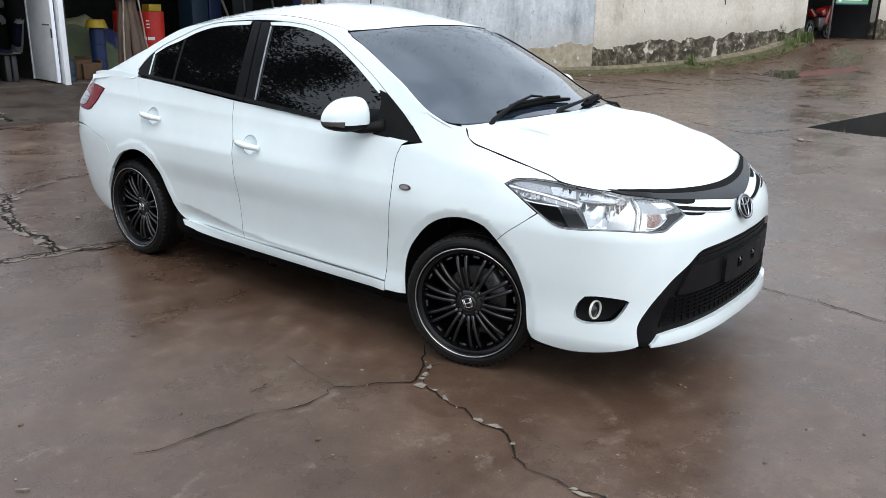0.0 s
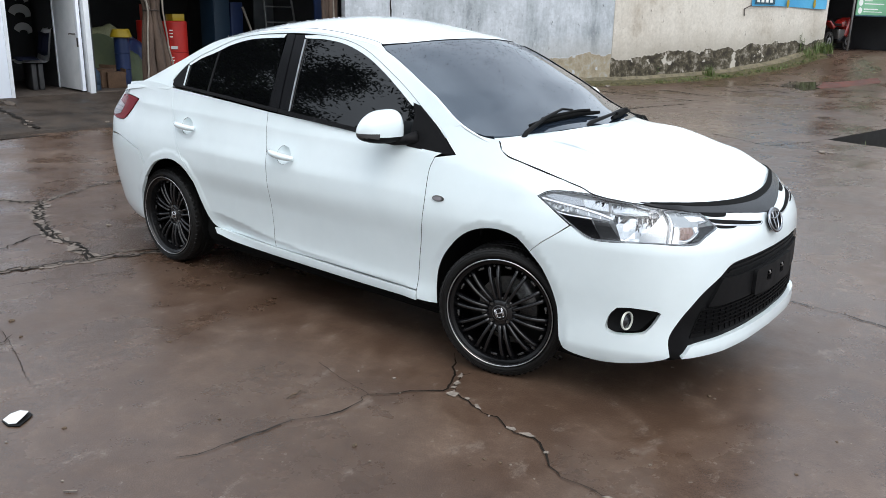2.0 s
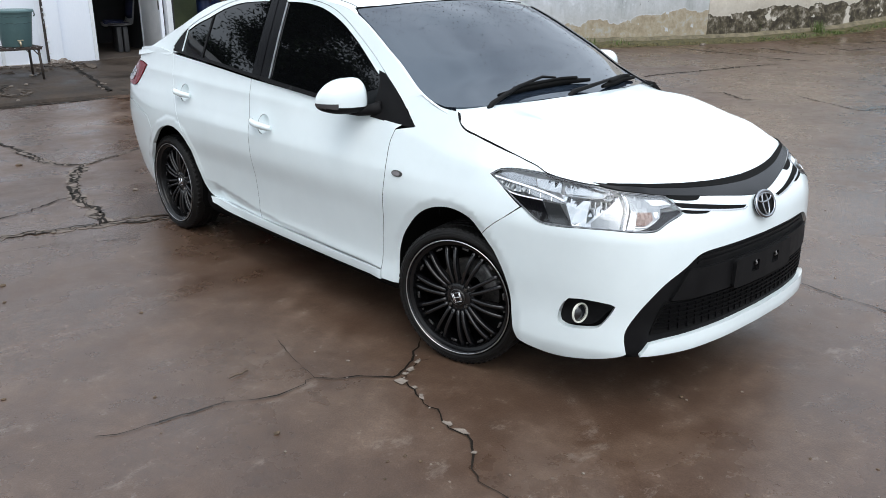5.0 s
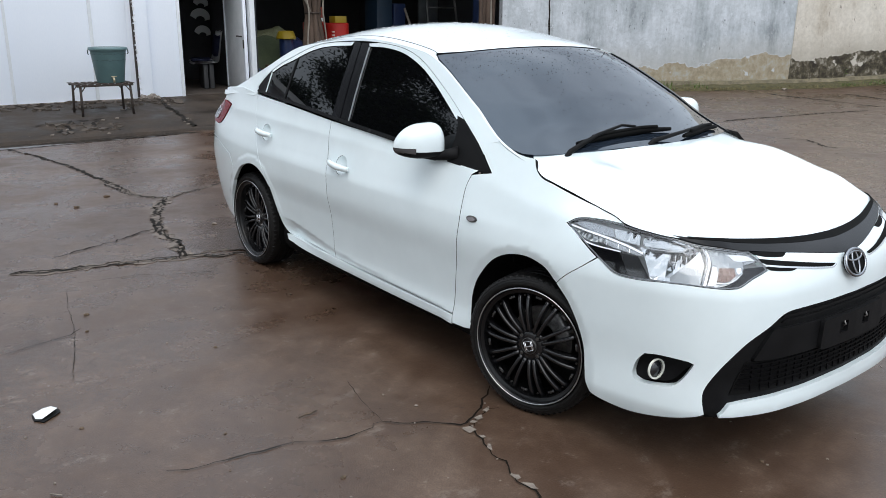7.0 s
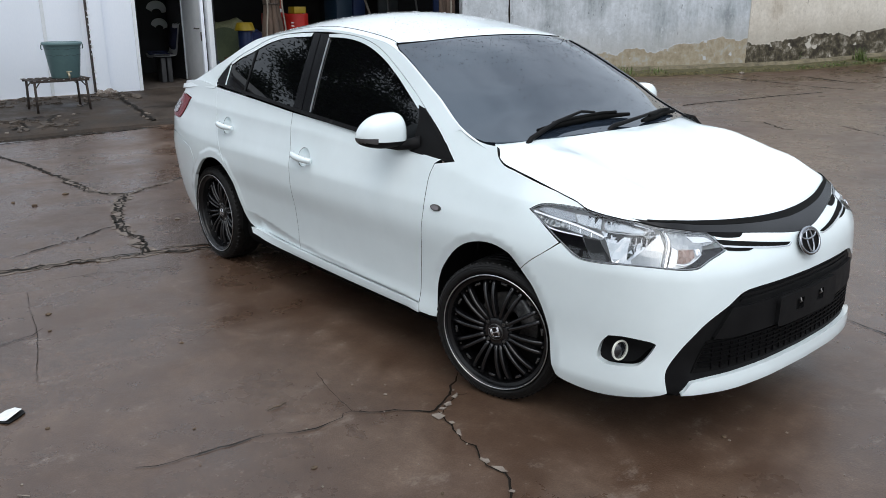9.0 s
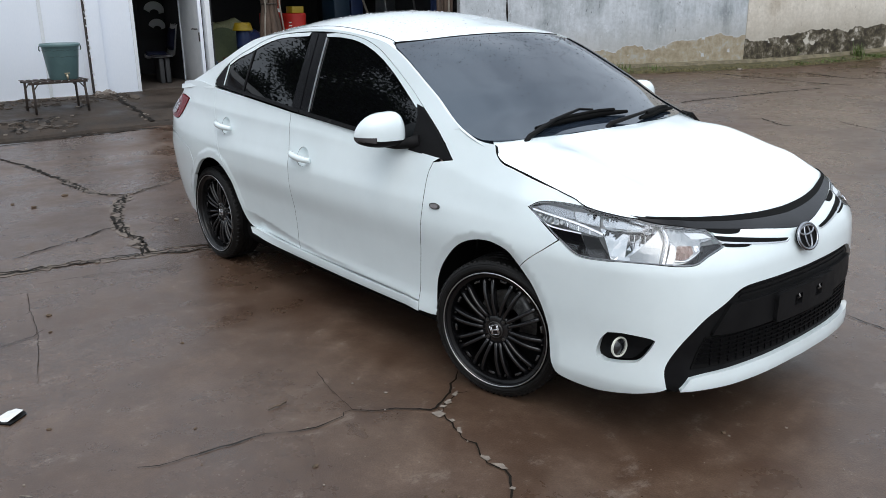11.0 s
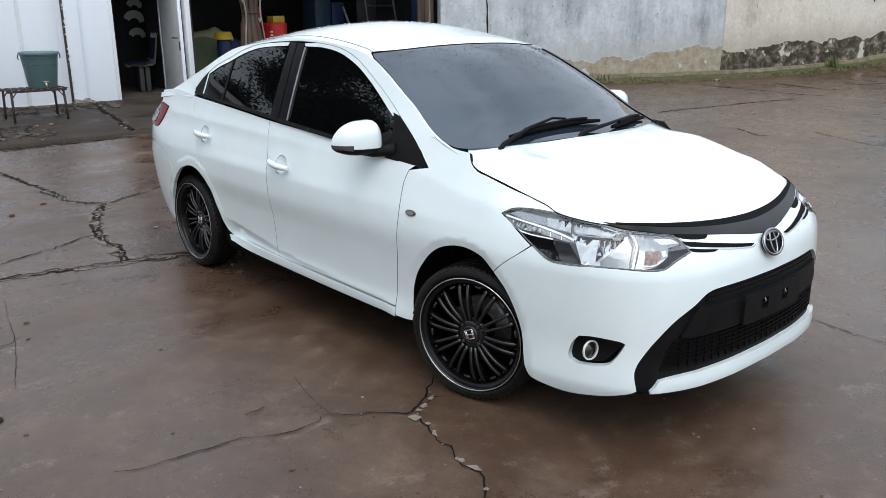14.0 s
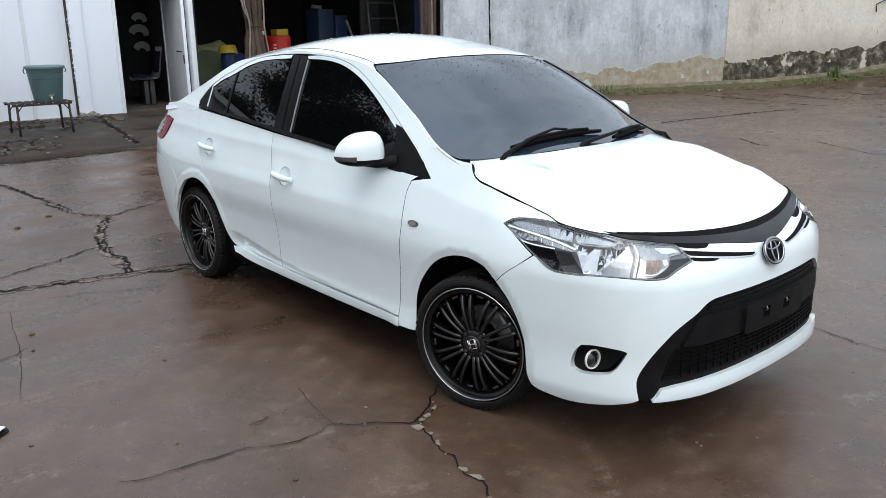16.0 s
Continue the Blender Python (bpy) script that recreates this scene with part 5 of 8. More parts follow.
def wall_material(name, light, mid_c, dark, low, peel, low_top, streak=0.5):
    """Weathered plaster: blotches and runs, with bare mortar or decayed paint along its foot."""
    m = material(name, light, 0.85)
    l = m.node_tree.links
    big, fine, run = noise_of(m, 0.9, 8, 0.65), noise_of(m, 14, 6, 0.7), noise_of(m, 2.2, 6, 0.7, (1, 1, 0.18))
    f = mix(m, streak, big.outputs["Fac"], run.outputs["Fac"])
    col = ramp(m, f, ((0.38, dark), (0.455, mid_c), (0.50, tuple(0.5 * (p + q) for p, q in zip(mid_c, light))), (0.57, light))).outputs["Color"]
    flake = noise_of(m, 1.9, 10, 0.72)
    col = mix(m, ramp(m, flake.outputs["Fac"], ((0.545, 0.0), (0.556, 0.55))).outputs["Color"], col, mid_c)
    col = mix(m, ramp(m, flake.outputs["Fac"], ((0.37, 0.75), (0.38, 0.0))).outputs["Color"], col, light)
    nick = noise_of(m, 8, 6, 0.7, (1, 1, 0.45))
    col = mix(m, ramp(m, nick.outputs["Fac"], ((0.655, 0.0), (0.67, 0.85))).outputs["Color"], col, tuple(0.45 * p for p in dark))
    g = ramp(m, fine.outputs["Fac"], ((0.3, (0.86, 0.86, 0.86)), (0.6, (1.05, 1.05, 1.05)))).outputs["Color"]
    col = mix(m, 1.0, col, g, "MULTIPLY")
    chip = noise_of(m, 7, 7, 0.75)
    col = mix(m, ramp(m, chip.outputs["Fac"], ((0.66, 0.0), (0.69, 0.8))).outputs["Color"], col, dark)
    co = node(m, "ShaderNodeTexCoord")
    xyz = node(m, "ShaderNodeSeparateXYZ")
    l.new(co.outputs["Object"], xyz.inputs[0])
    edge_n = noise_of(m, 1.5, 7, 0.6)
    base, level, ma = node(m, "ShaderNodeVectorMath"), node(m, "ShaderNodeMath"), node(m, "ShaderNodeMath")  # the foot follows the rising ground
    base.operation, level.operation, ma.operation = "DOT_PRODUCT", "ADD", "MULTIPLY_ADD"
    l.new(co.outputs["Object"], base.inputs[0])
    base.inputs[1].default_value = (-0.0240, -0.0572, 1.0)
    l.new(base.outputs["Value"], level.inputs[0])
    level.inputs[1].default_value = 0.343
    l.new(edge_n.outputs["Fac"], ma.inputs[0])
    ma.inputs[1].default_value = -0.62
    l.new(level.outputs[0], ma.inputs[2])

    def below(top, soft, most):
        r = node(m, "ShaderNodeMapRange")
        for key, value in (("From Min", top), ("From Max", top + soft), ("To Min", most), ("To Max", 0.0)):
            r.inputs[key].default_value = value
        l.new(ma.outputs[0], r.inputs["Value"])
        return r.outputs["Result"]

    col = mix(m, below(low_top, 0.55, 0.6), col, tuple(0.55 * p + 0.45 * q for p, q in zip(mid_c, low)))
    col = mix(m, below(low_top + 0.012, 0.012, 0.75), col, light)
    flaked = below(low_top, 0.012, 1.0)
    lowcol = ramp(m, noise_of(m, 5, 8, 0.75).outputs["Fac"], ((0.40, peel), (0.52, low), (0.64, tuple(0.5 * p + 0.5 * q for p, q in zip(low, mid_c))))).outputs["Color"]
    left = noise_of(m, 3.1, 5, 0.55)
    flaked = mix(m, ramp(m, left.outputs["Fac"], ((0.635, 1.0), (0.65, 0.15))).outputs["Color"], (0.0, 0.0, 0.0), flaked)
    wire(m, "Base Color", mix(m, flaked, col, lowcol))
    bump(m, mix(m, 0.5, chip.outputs["Fac"], fine.outputs["Fac"]), 0.5, 0.012)
    return m


M_GROUND = ground_material()
M_CRACK = grained("crack_dirt", (0.005, 0.004, 0.003), (0.016, 0.013, 0.010), (0.7, 0.95), 20, strength=0.3, Specular_IOR_Level=0.15)
M_MARGIN = grained("crumbled_concrete", (0.075, 0.058, 0.046), (0.20, 0.165, 0.138), (0.6, 0.9), 40, strength=0.6)
# one near-black tone for the pit's sides and bottom
M_PIT = grained("pit_near_black", (0.006, 0.005, 0.004), (0.016, 0.013, 0.010), (0.6, 0.9), 3, strength=0.4)
M_CHIP = grained("broken_concrete", (0.13, 0.108, 0.088), (0.25, 0.215, 0.18), (0.6, 0.9), 25, strength=0.5)
M_RUBBLE = grained("dark_broken_concrete", (0.018, 0.013, 0.010), (0.085, 0.066, 0.050), (0.7, 0.95), 12, strength=0.6)
M_APRON = grained("dark_wet_concrete", (0.010, 0.0075, 0.0055), (0.055, 0.041, 0.031), (0.4, 0.85), 2.6, strength=1.0, fine=24, Specular_IOR_Level=0.25)
M_WATER = material("puddle_water", (0.035, 0.030, 0.026), 0.03, 0.0, IOR=1.33)
M_RED_BROWN = grained("red_brown_patch", (0.022, 0.008, 0.005), (0.12, 0.034, 0.020), (0.55, 0.9), 4, strength=0.6)
M_CABIN = grained("white_wall_panel", (0.80, 0.855, 0.935), (0.86, 0.905, 0.97), (0.45, 0.6), 0.8, strength=0.03, stretch=(1, 1, 0.3))
M_CABIN_TRIM = grained("white_trim", (0.66, 0.70, 0.73), (0.78, 0.81, 0.84), (0.4, 0.6), 5, strength=0.05)
M_RUST = grained("flaked_paint_rust", (0.10, 0.06, 0.04), (0.42, 0.40, 0.37), (0.6, 0.9), 18, strength=0.5)
# near-black walls and floors: the rooms' dimness is put into the colour
M_DARK_WALL = grained("near_black_plaster", (0.022, 0.022, 0.024), (0.045, 0.045, 0.048), (0.8, 0.95), 2)
M_DARK_FLOOR = grained("shade_darkened_floor", (0.032, 0.024, 0.019), (0.075, 0.058, 0.046), (0.7, 0.95), 3)
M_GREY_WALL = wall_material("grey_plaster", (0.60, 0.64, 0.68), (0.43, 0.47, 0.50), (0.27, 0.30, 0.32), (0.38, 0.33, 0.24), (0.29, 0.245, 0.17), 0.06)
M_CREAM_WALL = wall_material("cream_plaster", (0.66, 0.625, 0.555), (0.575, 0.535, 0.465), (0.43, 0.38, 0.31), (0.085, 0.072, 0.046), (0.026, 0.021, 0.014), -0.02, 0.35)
M_KERB = grained("mossy_kerb", (0.05, 0.043, 0.024), (0.20, 0.17, 0.11), (0.8, 0.95), 5, strength=0.6)
M_MOSS = grained("moss", (0.020, 0.020, 0.008), (0.10, 0.085, 0.035), (0.9, 1.0), 12, strength=0.6)
M_GRASS = grained("grass_blades", (0.050, 0.085, 0.016), (0.11, 0.15, 0.035), (0.5, 0.7), 30, strength=0.0)
M_GRASS_DRY = grained("dry_grass_blades", (0.085, 0.075, 0.030), (0.16, 0.135, 0.06), (0.7, 0.9), 30, strength=0.0)
M_LEAF = grained("tree_leaves", (0.016, 0.036, 0.010), (0.04, 0.07, 0.018), (0.4, 0.6), 3, strength=0.0)
M_BARK = grained("bark", (0.06, 0.05, 0.04), (0.14, 0.11, 0.09), (0.85, 1.0), 8, strength=0.6)
M_STONE = grained("mossy_stone", (0.022, 0.019, 0.012), (0.12, 0.10, 0.072), (0.8, 0.95), 7, strength=0.6)
M_GALV = grained("weathered_zinc", (0.20, 0.22, 0.23), (0.30, 0.32, 0.33), (0.4, 0.6), 4, 0.6, 0.05)
M_TEAL = grained("grey_green_plastic", (0.075, 0.135, 0.14), (0.095, 0.165, 0.17), (0.4, 0.5), 8, strength=0.03)
M_TEAL_DARK = grained("dark_grey_green_plastic", (0.030, 0.060, 0.062), (0.045, 0.08, 0.083), (0.4, 0.5), 8, strength=0.03)
M_IRON = grained("rusty_dark_iron", (0.02, 0.018, 0.017), (0.07, 0.05, 0.04), (0.6, 0.85), 20, 0.3, 0.2)
M_BRASS = material("brass_tap", (0.42, 0.36, 0.26), 0.4, 0.8)
M_CANVAS = grained("brown_canvas", (0.045, 0.030, 0.022), (0.105, 0.072, 0.053), (0.85, 0.95), 6, strength=0.3, stretch=(1, 1, 0.3))
M_CANVAS_EDGE = grained("pale_canvas_edge", (0.17, 0.15, 0.125), (0.29, 0.26, 0.22), (0.85, 0.95), 8)
M_RED = grained("red_drum_paint", (0.36, 0.010, 0.008), (0.46, 0.020, 0.012), (0.35, 0.5), 6, strength=0.05)
M_BLUE = grained("blue_plastic", (0.008, 0.02, 0.07), (0.016, 0.035, 0.11), (0.4, 0.55), 5)
M_STEELBLUE = grained("blue_grey_cabinet", (0.010, 0.028, 0.052), (0.018, 0.042, 0.072), (0.45, 0.6), 4)
M_YELLOW = grained("yellow_plastic", (0.28, 0.19, 0.006), (0.38, 0.27, 0.012), (0.4, 0.55), 8)
M_CARTON_RED = grained("faded_red_carton", (0.30, 0.05, 0.03), (0.40, 0.09, 0.06), (0.6, 0.8), 8)
M_CARD = grained("cardboard", (0.075, 0.042, 0.024), (0.13, 0.078, 0.046), (0.85, 0.95), 6)
M_TARP = grained("faded_tarpaulin", (0.10, 0.105, 0.05), (0.26, 0.26, 0.15), (0.6, 0.8), 3, strength=0.2)
M_TARP_GREEN = grained("green_tarpaulin", (0.035, 0.052, 0.022), (0.075, 0.095, 0.045), (0.6, 0.8), 3, strength=0.2)
M_PLASTIC_WHITE = grained("white_plastic", (0.55, 0.56, 0.58), (0.68, 0.69, 0.70), (0.35, 0.5), 6, strength=0.03)
M_SEAT = grained("navy_seat_fabric", (0.02, 0.028, 0.075), (0.035, 0.045, 0.11), (0.7, 0.9), 30)
M_PIPE = grained("grey_scaffold_tube", (0.22, 0.22, 0.22), (0.36, 0.36, 0.36), (0.45, 0.6), 14, 0.5, 0.05)
M_WRAP = material("clear_wrap", (0.35, 0.36, 0.37), 0.2, 0.0, Coat_Weight=0.6)
M_BANNER_BLUE = grained("blue_banner", (0.05, 0.30, 0.55), (0.10, 0.42, 0.66), (0.45, 0.6), 1.5, strength=0.1)
M_BANNER_CYAN = material("banner_cyan", (0.10, 0.48, 0.66), 0.5)
M_BANNER_GREEN = grained("green_sign", (0.16, 0.42, 0.24), (0.24, 0.50, 0.32), (0.45, 0.6), 2, strength=0.05)
M_INK = material("dark_ink", (0.02, 0.07, 0.10), 0.6)
M_INK_RED = material("red_ink", (0.45, 0.03, 0.03), 0.6)
M_INK_GREEN = material("green_ink", (0.02, 0.28, 0.10), 0.6)
M_WHITE_INK = material("white_print", (0.75, 0.77, 0.75), 0.55)
M_BIKE_RED = material("red_motorcycle_paint", (0.20, 0.01, 0.008), 0.25, 0.0, Coat_Weight=0.8)
M_PAPER = grained("wet_paper", (0.62, 0.63, 0.62), (0.72, 0.72, 0.71), (0.7, 0.85), 30)
M_TWIG = grained("dead_twig", (0.05, 0.035, 0.02), (0.12, 0.08, 0.05), (0.8, 0.95), 30)


# ---- ground ----
def rise(x, y):
    """Height of the yard: level, with a slope up to the gate."""
    return pchip((-400, 12, 15, 17.6, 19.8, 21.5, 23.5, 400), (0, 0, 0.02, 0.13, 0.38, 0.72, 0.80, 0.82), y)


WALL_A, WALL_G = Vector((-7.2, 13.4, 0)), Vector((-3.8, 21.5, 0))
WALL_D = (WALL_G - WALL_A).normalized()
WALL_N = Vector((WALL_D.y, -WALL_D.x, 0))  # toward the yard


def on_wall(a, z=0.0, out=0.0):
    """A place along the wall that runs to the gate: metres along it, height, and metres in front."""
    return WALL_A + WALL_D * a + WALL_N * out + Vector((0, 0, z))


WALL_M = Matrix((( WALL_D.x, WALL_N.x, 0, WALL_A.x), (WALL_D.y, WALL_N.y, 0, WALL_A.y), (0, 0, 1, 0), (0, 0, 0, 1)))  # x along, y out, z up
PIT = [(0.12, 8.52), (0.55, 8.40), (0.95, 8.30), (1.9, 8.42), (2.6, 9.2), (1.5, 14.2), (0.85, 13.2), (0.64, 12.1)]


def build_ground():
    pts = [Vector((x, y)) for x in np.arange(-24, 24.1, 0.8) for y in np.arange(-16, 34.1, 0.8)]
    pts += [Vector((90 * math.cos(a) * k, 10 + 90 * math.sin(a) * k)) for k in (0.6, 1, 4) for a in np.linspace(0, 2 * math.pi, 33)[:-1]]
    pts = [p for p in pts if not inside(PIT, [tuple(p)])[0]]
    n = len(pts)
    pts += [Vector(p) for p in PIT]
    v, _, f, _, _, _ = geometry.delaunay_2d_cdt(pts, [(n + i, n + (i + 1) % len(PIT)) for i in range(len(PIT))], [], 0, 1e-6)
    tri = [t for t in f if len(t) == 3]
    mids = np.array([[sum(v[i].x for i in t) / 3, sum(v[i].y for i in t) / 3] for t in tri])
    keep = ~inside(PIT, mids)
    verts = [(p.x, p.y, float(rise(p.x, p.y))) for p in v]
    faces = [t if (v[t[1]] - v[t[0]]).cross(v[t[2]] - v[t[0]]) > 0 else t[::-1] for t, k in zip(tri, keep) if k]
    ground = tagged(part("ground", mesh_of("ground", verts, faces, M_GROUND), None), "wet brown concrete yard with cracks and stains", "ground", kind="structure")
    walls = bmesh.new()
    top, low = [walls.verts.new((x, y, 0)) for x, y in PIT], [walls.verts.new((x, y, -0.6)) for x, y in PIT]
    for i in range(len(PIT)):
        j = (i + 1) % len(PIT)
        walls.faces.new((top[i], low[i], low[j], top[j]))
    walls.faces.new(low)
    bmesh.ops.recalc_face_normals(walls, faces=walls.faces[:])
    solo("drain_pit", walls, M_PIT, "open dark drain pit in the concrete", "pit", kind="structure")
    return ground


def jagged(points, width, rng, step=0.03):
    """The points joined by an uneven line."""
    path = []
    for (x0, y0), (x1, y1) in zip(points, points[1:]):
        l = math.hypot(x1 - x0, y1 - y0)
        k = max(2, int(l / step))
        for i in range(k):
            t, j = i / k, min(0.020, 0.14 * l, 0.9 * width + 0.001) * (0.3 if i == 0 else 1)
            path.append(Vector((x0 + (x1 - x0) * t + rng.uniform(-j, j), y0 + (y1 - y0) * t + rng.uniform(-j, j))))
    return path + [Vector(points[-1])]


def ribbon(path, left, right, lift, material_, name, parent, keep=None):
    """A flat strip along a path, from left to right of it at each point; keep leaves gaps."""
    verts, faces, n = [], [], len(path)
    for i, p in enumerate(path):
        d = (path[min(i + 1, n - 1)] - path[max(i - 1, 0)]).normalized()
        side = Vector((-d.y, d.x))
        for o in (left[i], right[i]):
            q = p + side * o
            verts.append((q.x, q.y, float(rise(q.x, q.y)) + lift))
        if i and (keep is None or (keep[i] and keep[i - 1])):
            faces.append((2 * i - 2, 2 * i - 1, 2 * i + 1, 2 * i))
    if faces:
        return part(name, mesh_of(name, verts, faces, material_), parent)


def stroll(n, rng, low, high, pull=0.25):
    """Numbers that wander between two bounds."""
    v, out = (low + high) / 2, []
    for _ in range(n):
        v += rng.uniform(-1, 1) * (high - low) * 0.5 + ((low + high) / 2 - v) * pull
        v = min(high, max(low, v))
        out.append(v)
    return out


def slab(x, y, long, wide, turn, rng, bm, thick=0.005):
    """A loose flat piece of broken concrete."""
    ring = [(long * rng.uniform(0.55, 1.2) * math.cos(a), wide * rng.uniform(0.55, 1.25) * math.sin(a)) for a in sorted(rng.uniform(0, 2 * math.pi) for _ in range(3)) + [0.4, 1.9, 3.5, 5.2]]
    ring.sort(key=lambda q: math.atan2(q[1], q[0]))
    return prism(ring, 0.0, thick, bm=bm, m=Matrix.Translation((x, y, float(rise(x, y)) + 0.003)) @ Matrix.Rotation(turn, 4, "Z"))


def crack(points, width, ground, seed, chips=0.0, broken=False):
    """A crack in the concrete: one dark jagged line, or, where broken, two with pale crumbled pieces between and beside them."""
    rng = random.Random(seed)
    path = jagged(points, width, rng)
    n = len(path)
    end = [min(1, min(i, n - 1 - i) / 4 + 0.45) for i in range(n)]
    if broken:
        a, b = stroll(n, rng, 0.5, 1.5), stroll(n, rng, 0.3, 1.3)
        ribbon(path, [-width * q * e for q, e in zip(a, end)], [width * q * e for q, e in zip(b, end)], 0.0022, M_MARGIN, "crack_margin", ground)
        for sign, share in ((-1, 0.95), (1, 0.7)):
            mid, half = stroll(n, rng, 0.10, 0.75), stroll(n, rng, 0.07, 0.30)
            keep, on = [], True
            for i in range(n):
                on = (rng.random() < 0.97 if on else rng.random() < 0.5) if share < 0.9 else True
                keep.append(on)
            ribbon(path, [width * e * (sign * m - h) for m, h, e in zip(mid, half, end)], [width * e * (sign * m + h) for m, h, e in zip(mid, half, end)], 0.0045, M_CRACK, "crack", ground, keep)
        for i in range(2, n - 2):  # short dark links from one line to the other
            if rng.random() < 0.34:
                p, d = path[i], (path[i + 1] - path[i - 1]).normalized()
                side = Vector((-d.y, d.x))
                line = [p - side * width * rng.uniform(0.4, 1.0), p + d * width * rng.uniform(-0.4, 0.4), p + side * width * rng.uniform(0.4, 1.0) + d * width * rng.uniform(-0.5, 0.5)]
                ribbon(line, [-0.05 * width, -0.14 * width, -0.05 * width], [0.05 * width, 0.14 * width, 0.05 * width], 0.0050, M_CRACK, "crack", ground)
    else:
        half = stroll(n, rng, 0.18, 0.52)
        shift = stroll(n, rng, -0.2, 0.2)
        ribbon(path, [width * e * (o - h) for h, o, e in zip(half, shift, end)], [width * e * (o + h) for h, o, e in zip(half, shift, end)], 0.0045, M_CRACK, "crack", ground)
    if chips:
        bits = bmesh.new()
        for p in path:
            if rng.random() < chips:
                r = rng.uniform(0.14, 0.34) * width + 0.002
                slab(p.x + rng.uniform(-1, 1) * width, p.y + rng.uniform(-1, 1) * width, r * 1.3, r * 0.8, rng.uniform(0, 6), rng, bits, 0.004)
        if len(bits.verts):
            tagged(part("rubble", bits, ground, M_CHIP), kind="stuff")
        else:
            bits.free()


def ragged(points, seed, step=0.12, jitter=0.05):
    rng = random.Random(seed)
    out = []
    for (x0, y0), (x1, y1) in zip(points, points[1:] + points[:1]):
        k = max(1, int(math.hypot(x1 - x0, y1 - y0) / step))
        out += [(x0 + (x1 - x0) * i / k + rng.uniform(-jitter, jitter), y0 + (y1 - y0) * i / k + rng.uniform(-jitter, jitter)) for i in range(k)]
    return out


GROUND = build_ground()
crack([(0.98, -0.73), (1.05, -0.81), (1.10, -0.88), (1.13, -0.91), (1.175, -1.01), (1.19, -1.065), (1.14, -1.112), (1.085, -1.16), (1.055, -1.22), (0.98, -1.30)], 0.010, GROUND, 1, 0.06)
crack([(1.17, -0.85), (1.15, -0.89), (1.18, -0.97), (1.23, -1.03)], 0.008, GROUND, 21, 0.25)
crack([(0.98, -1.30), (1.00, -1.39), (1.005, -1.48), (0.978, -1.552), (0.94, -1.62)], 0.0100, GROUND, 2, 0.03)
crack([(0.94, -1.62), (0.912, -1.70), (0.895, -1.82), (0.878, -1.947), (0.866, -2.045), (0.83, -2.107)], 0.0075, GROUND, 22)
crack([(1.21, -1.04), (1.326, -1.07), (1.427, -1.114), (1.495, -1.104), (1.566, -1.146), (1.617, -1.160), (1.695, -1.147), (1.764, -1.19), (1.827, -1.251), (1.913, -1.309), (1.991, -1.304), (2.078, -1.319), (2.128, -1.306), (2.195, -1.293), (2.33, -1.31)], 0.009, GROUND, 3, 0.07)
crack([(0.98, -1.30), (0.88, -1.285), (0.80, -1.27), (0.70, -1.25), (0.59, -1.22)], 0.0035, GROUND, 5)
crack([(-1.90, -2.1), (-1.83, -1.94), (-1.79, -1.75), (-1.77, -1.55), (-1.715, -1.40), (-1.675, -1.245), (-1.64, -1.09), (-1.57, -0.95), (-1.53, -0.80), (-1.50, -0.70), (-1.45, -0.4)], 0.040, GROUND, 6, 0.10, True)
crack([(-1.68, -0.98), (-1.68, -0.92), (-1.65, -0.834), (-1.592, -0.73), (-1.56, -0.6)], 0.022, GROUND, 26, 0.1, True)
crack([(-1.648, -1.085), (-1.80, -1.077), (-2.10, -1.019), (-2.333, -1.025), (-2.70, -0.931), (-3.04, -0.81), (-3.40, -0.61)], 0.050, GROUND, 7, 0.18, True)
crack([(-3.40, -0.61), (-3.48, -0.476), (-3.592, -0.248), (-3.725, -0.023), (-3.8, 0.4)], 0.026, GROUND, 8, 0.08, True)
crack([(-3.40, -0.61), (-3.55, -0.72), (-3.69, -0.80), (-4.09, -0.807), (-4.48, -0.823)], 0.046, GROUND, 9, 0.06, True)
crack([(-4.48, -0.823), (-4.82, -0.841), (-5.42, -0.90), (-5.75, -0.95), (-6.21, -1.03), (-6.9, -1.2)], 0.045, GROUND, 29, 0.05)
crack([(-2.45, -1.00), (-2.44, -1.115), (-2.328, -1.28), (-2.253, -1.44), (-2.20, -1.57), (-2.1, -1.8)], 0.020, GROUND, 10, 0.05)
crack([(-0.60, -2.42), (-0.61, -2.32), (-0.65, -2.16), (-0.67, -2.05), (-0.73, -1.99)], 0.006, GROUND, 11)
crack([(-1.384, -1.897), (-1.082, -1.964), (-0.796, -2.004), (-0.468, -2.083), (-0.118, -2.182)], 0.003, GROUND, 12)
crack([(-1.494, -1.812), (-1.463, -1.685), (-1.439, -1.469), (-1.318, -1.279), (-1.229, -1.051)], 0.004, GROUND, 23)
crack([(1.75, 1.20), (1.86, 1.17), (2.03, 1.13), (2.22, 1.12), (2.56, 1.03), (3.2, 0.9), (4.6, 0.72)], 0.010, GROUND, 13, 0.03)


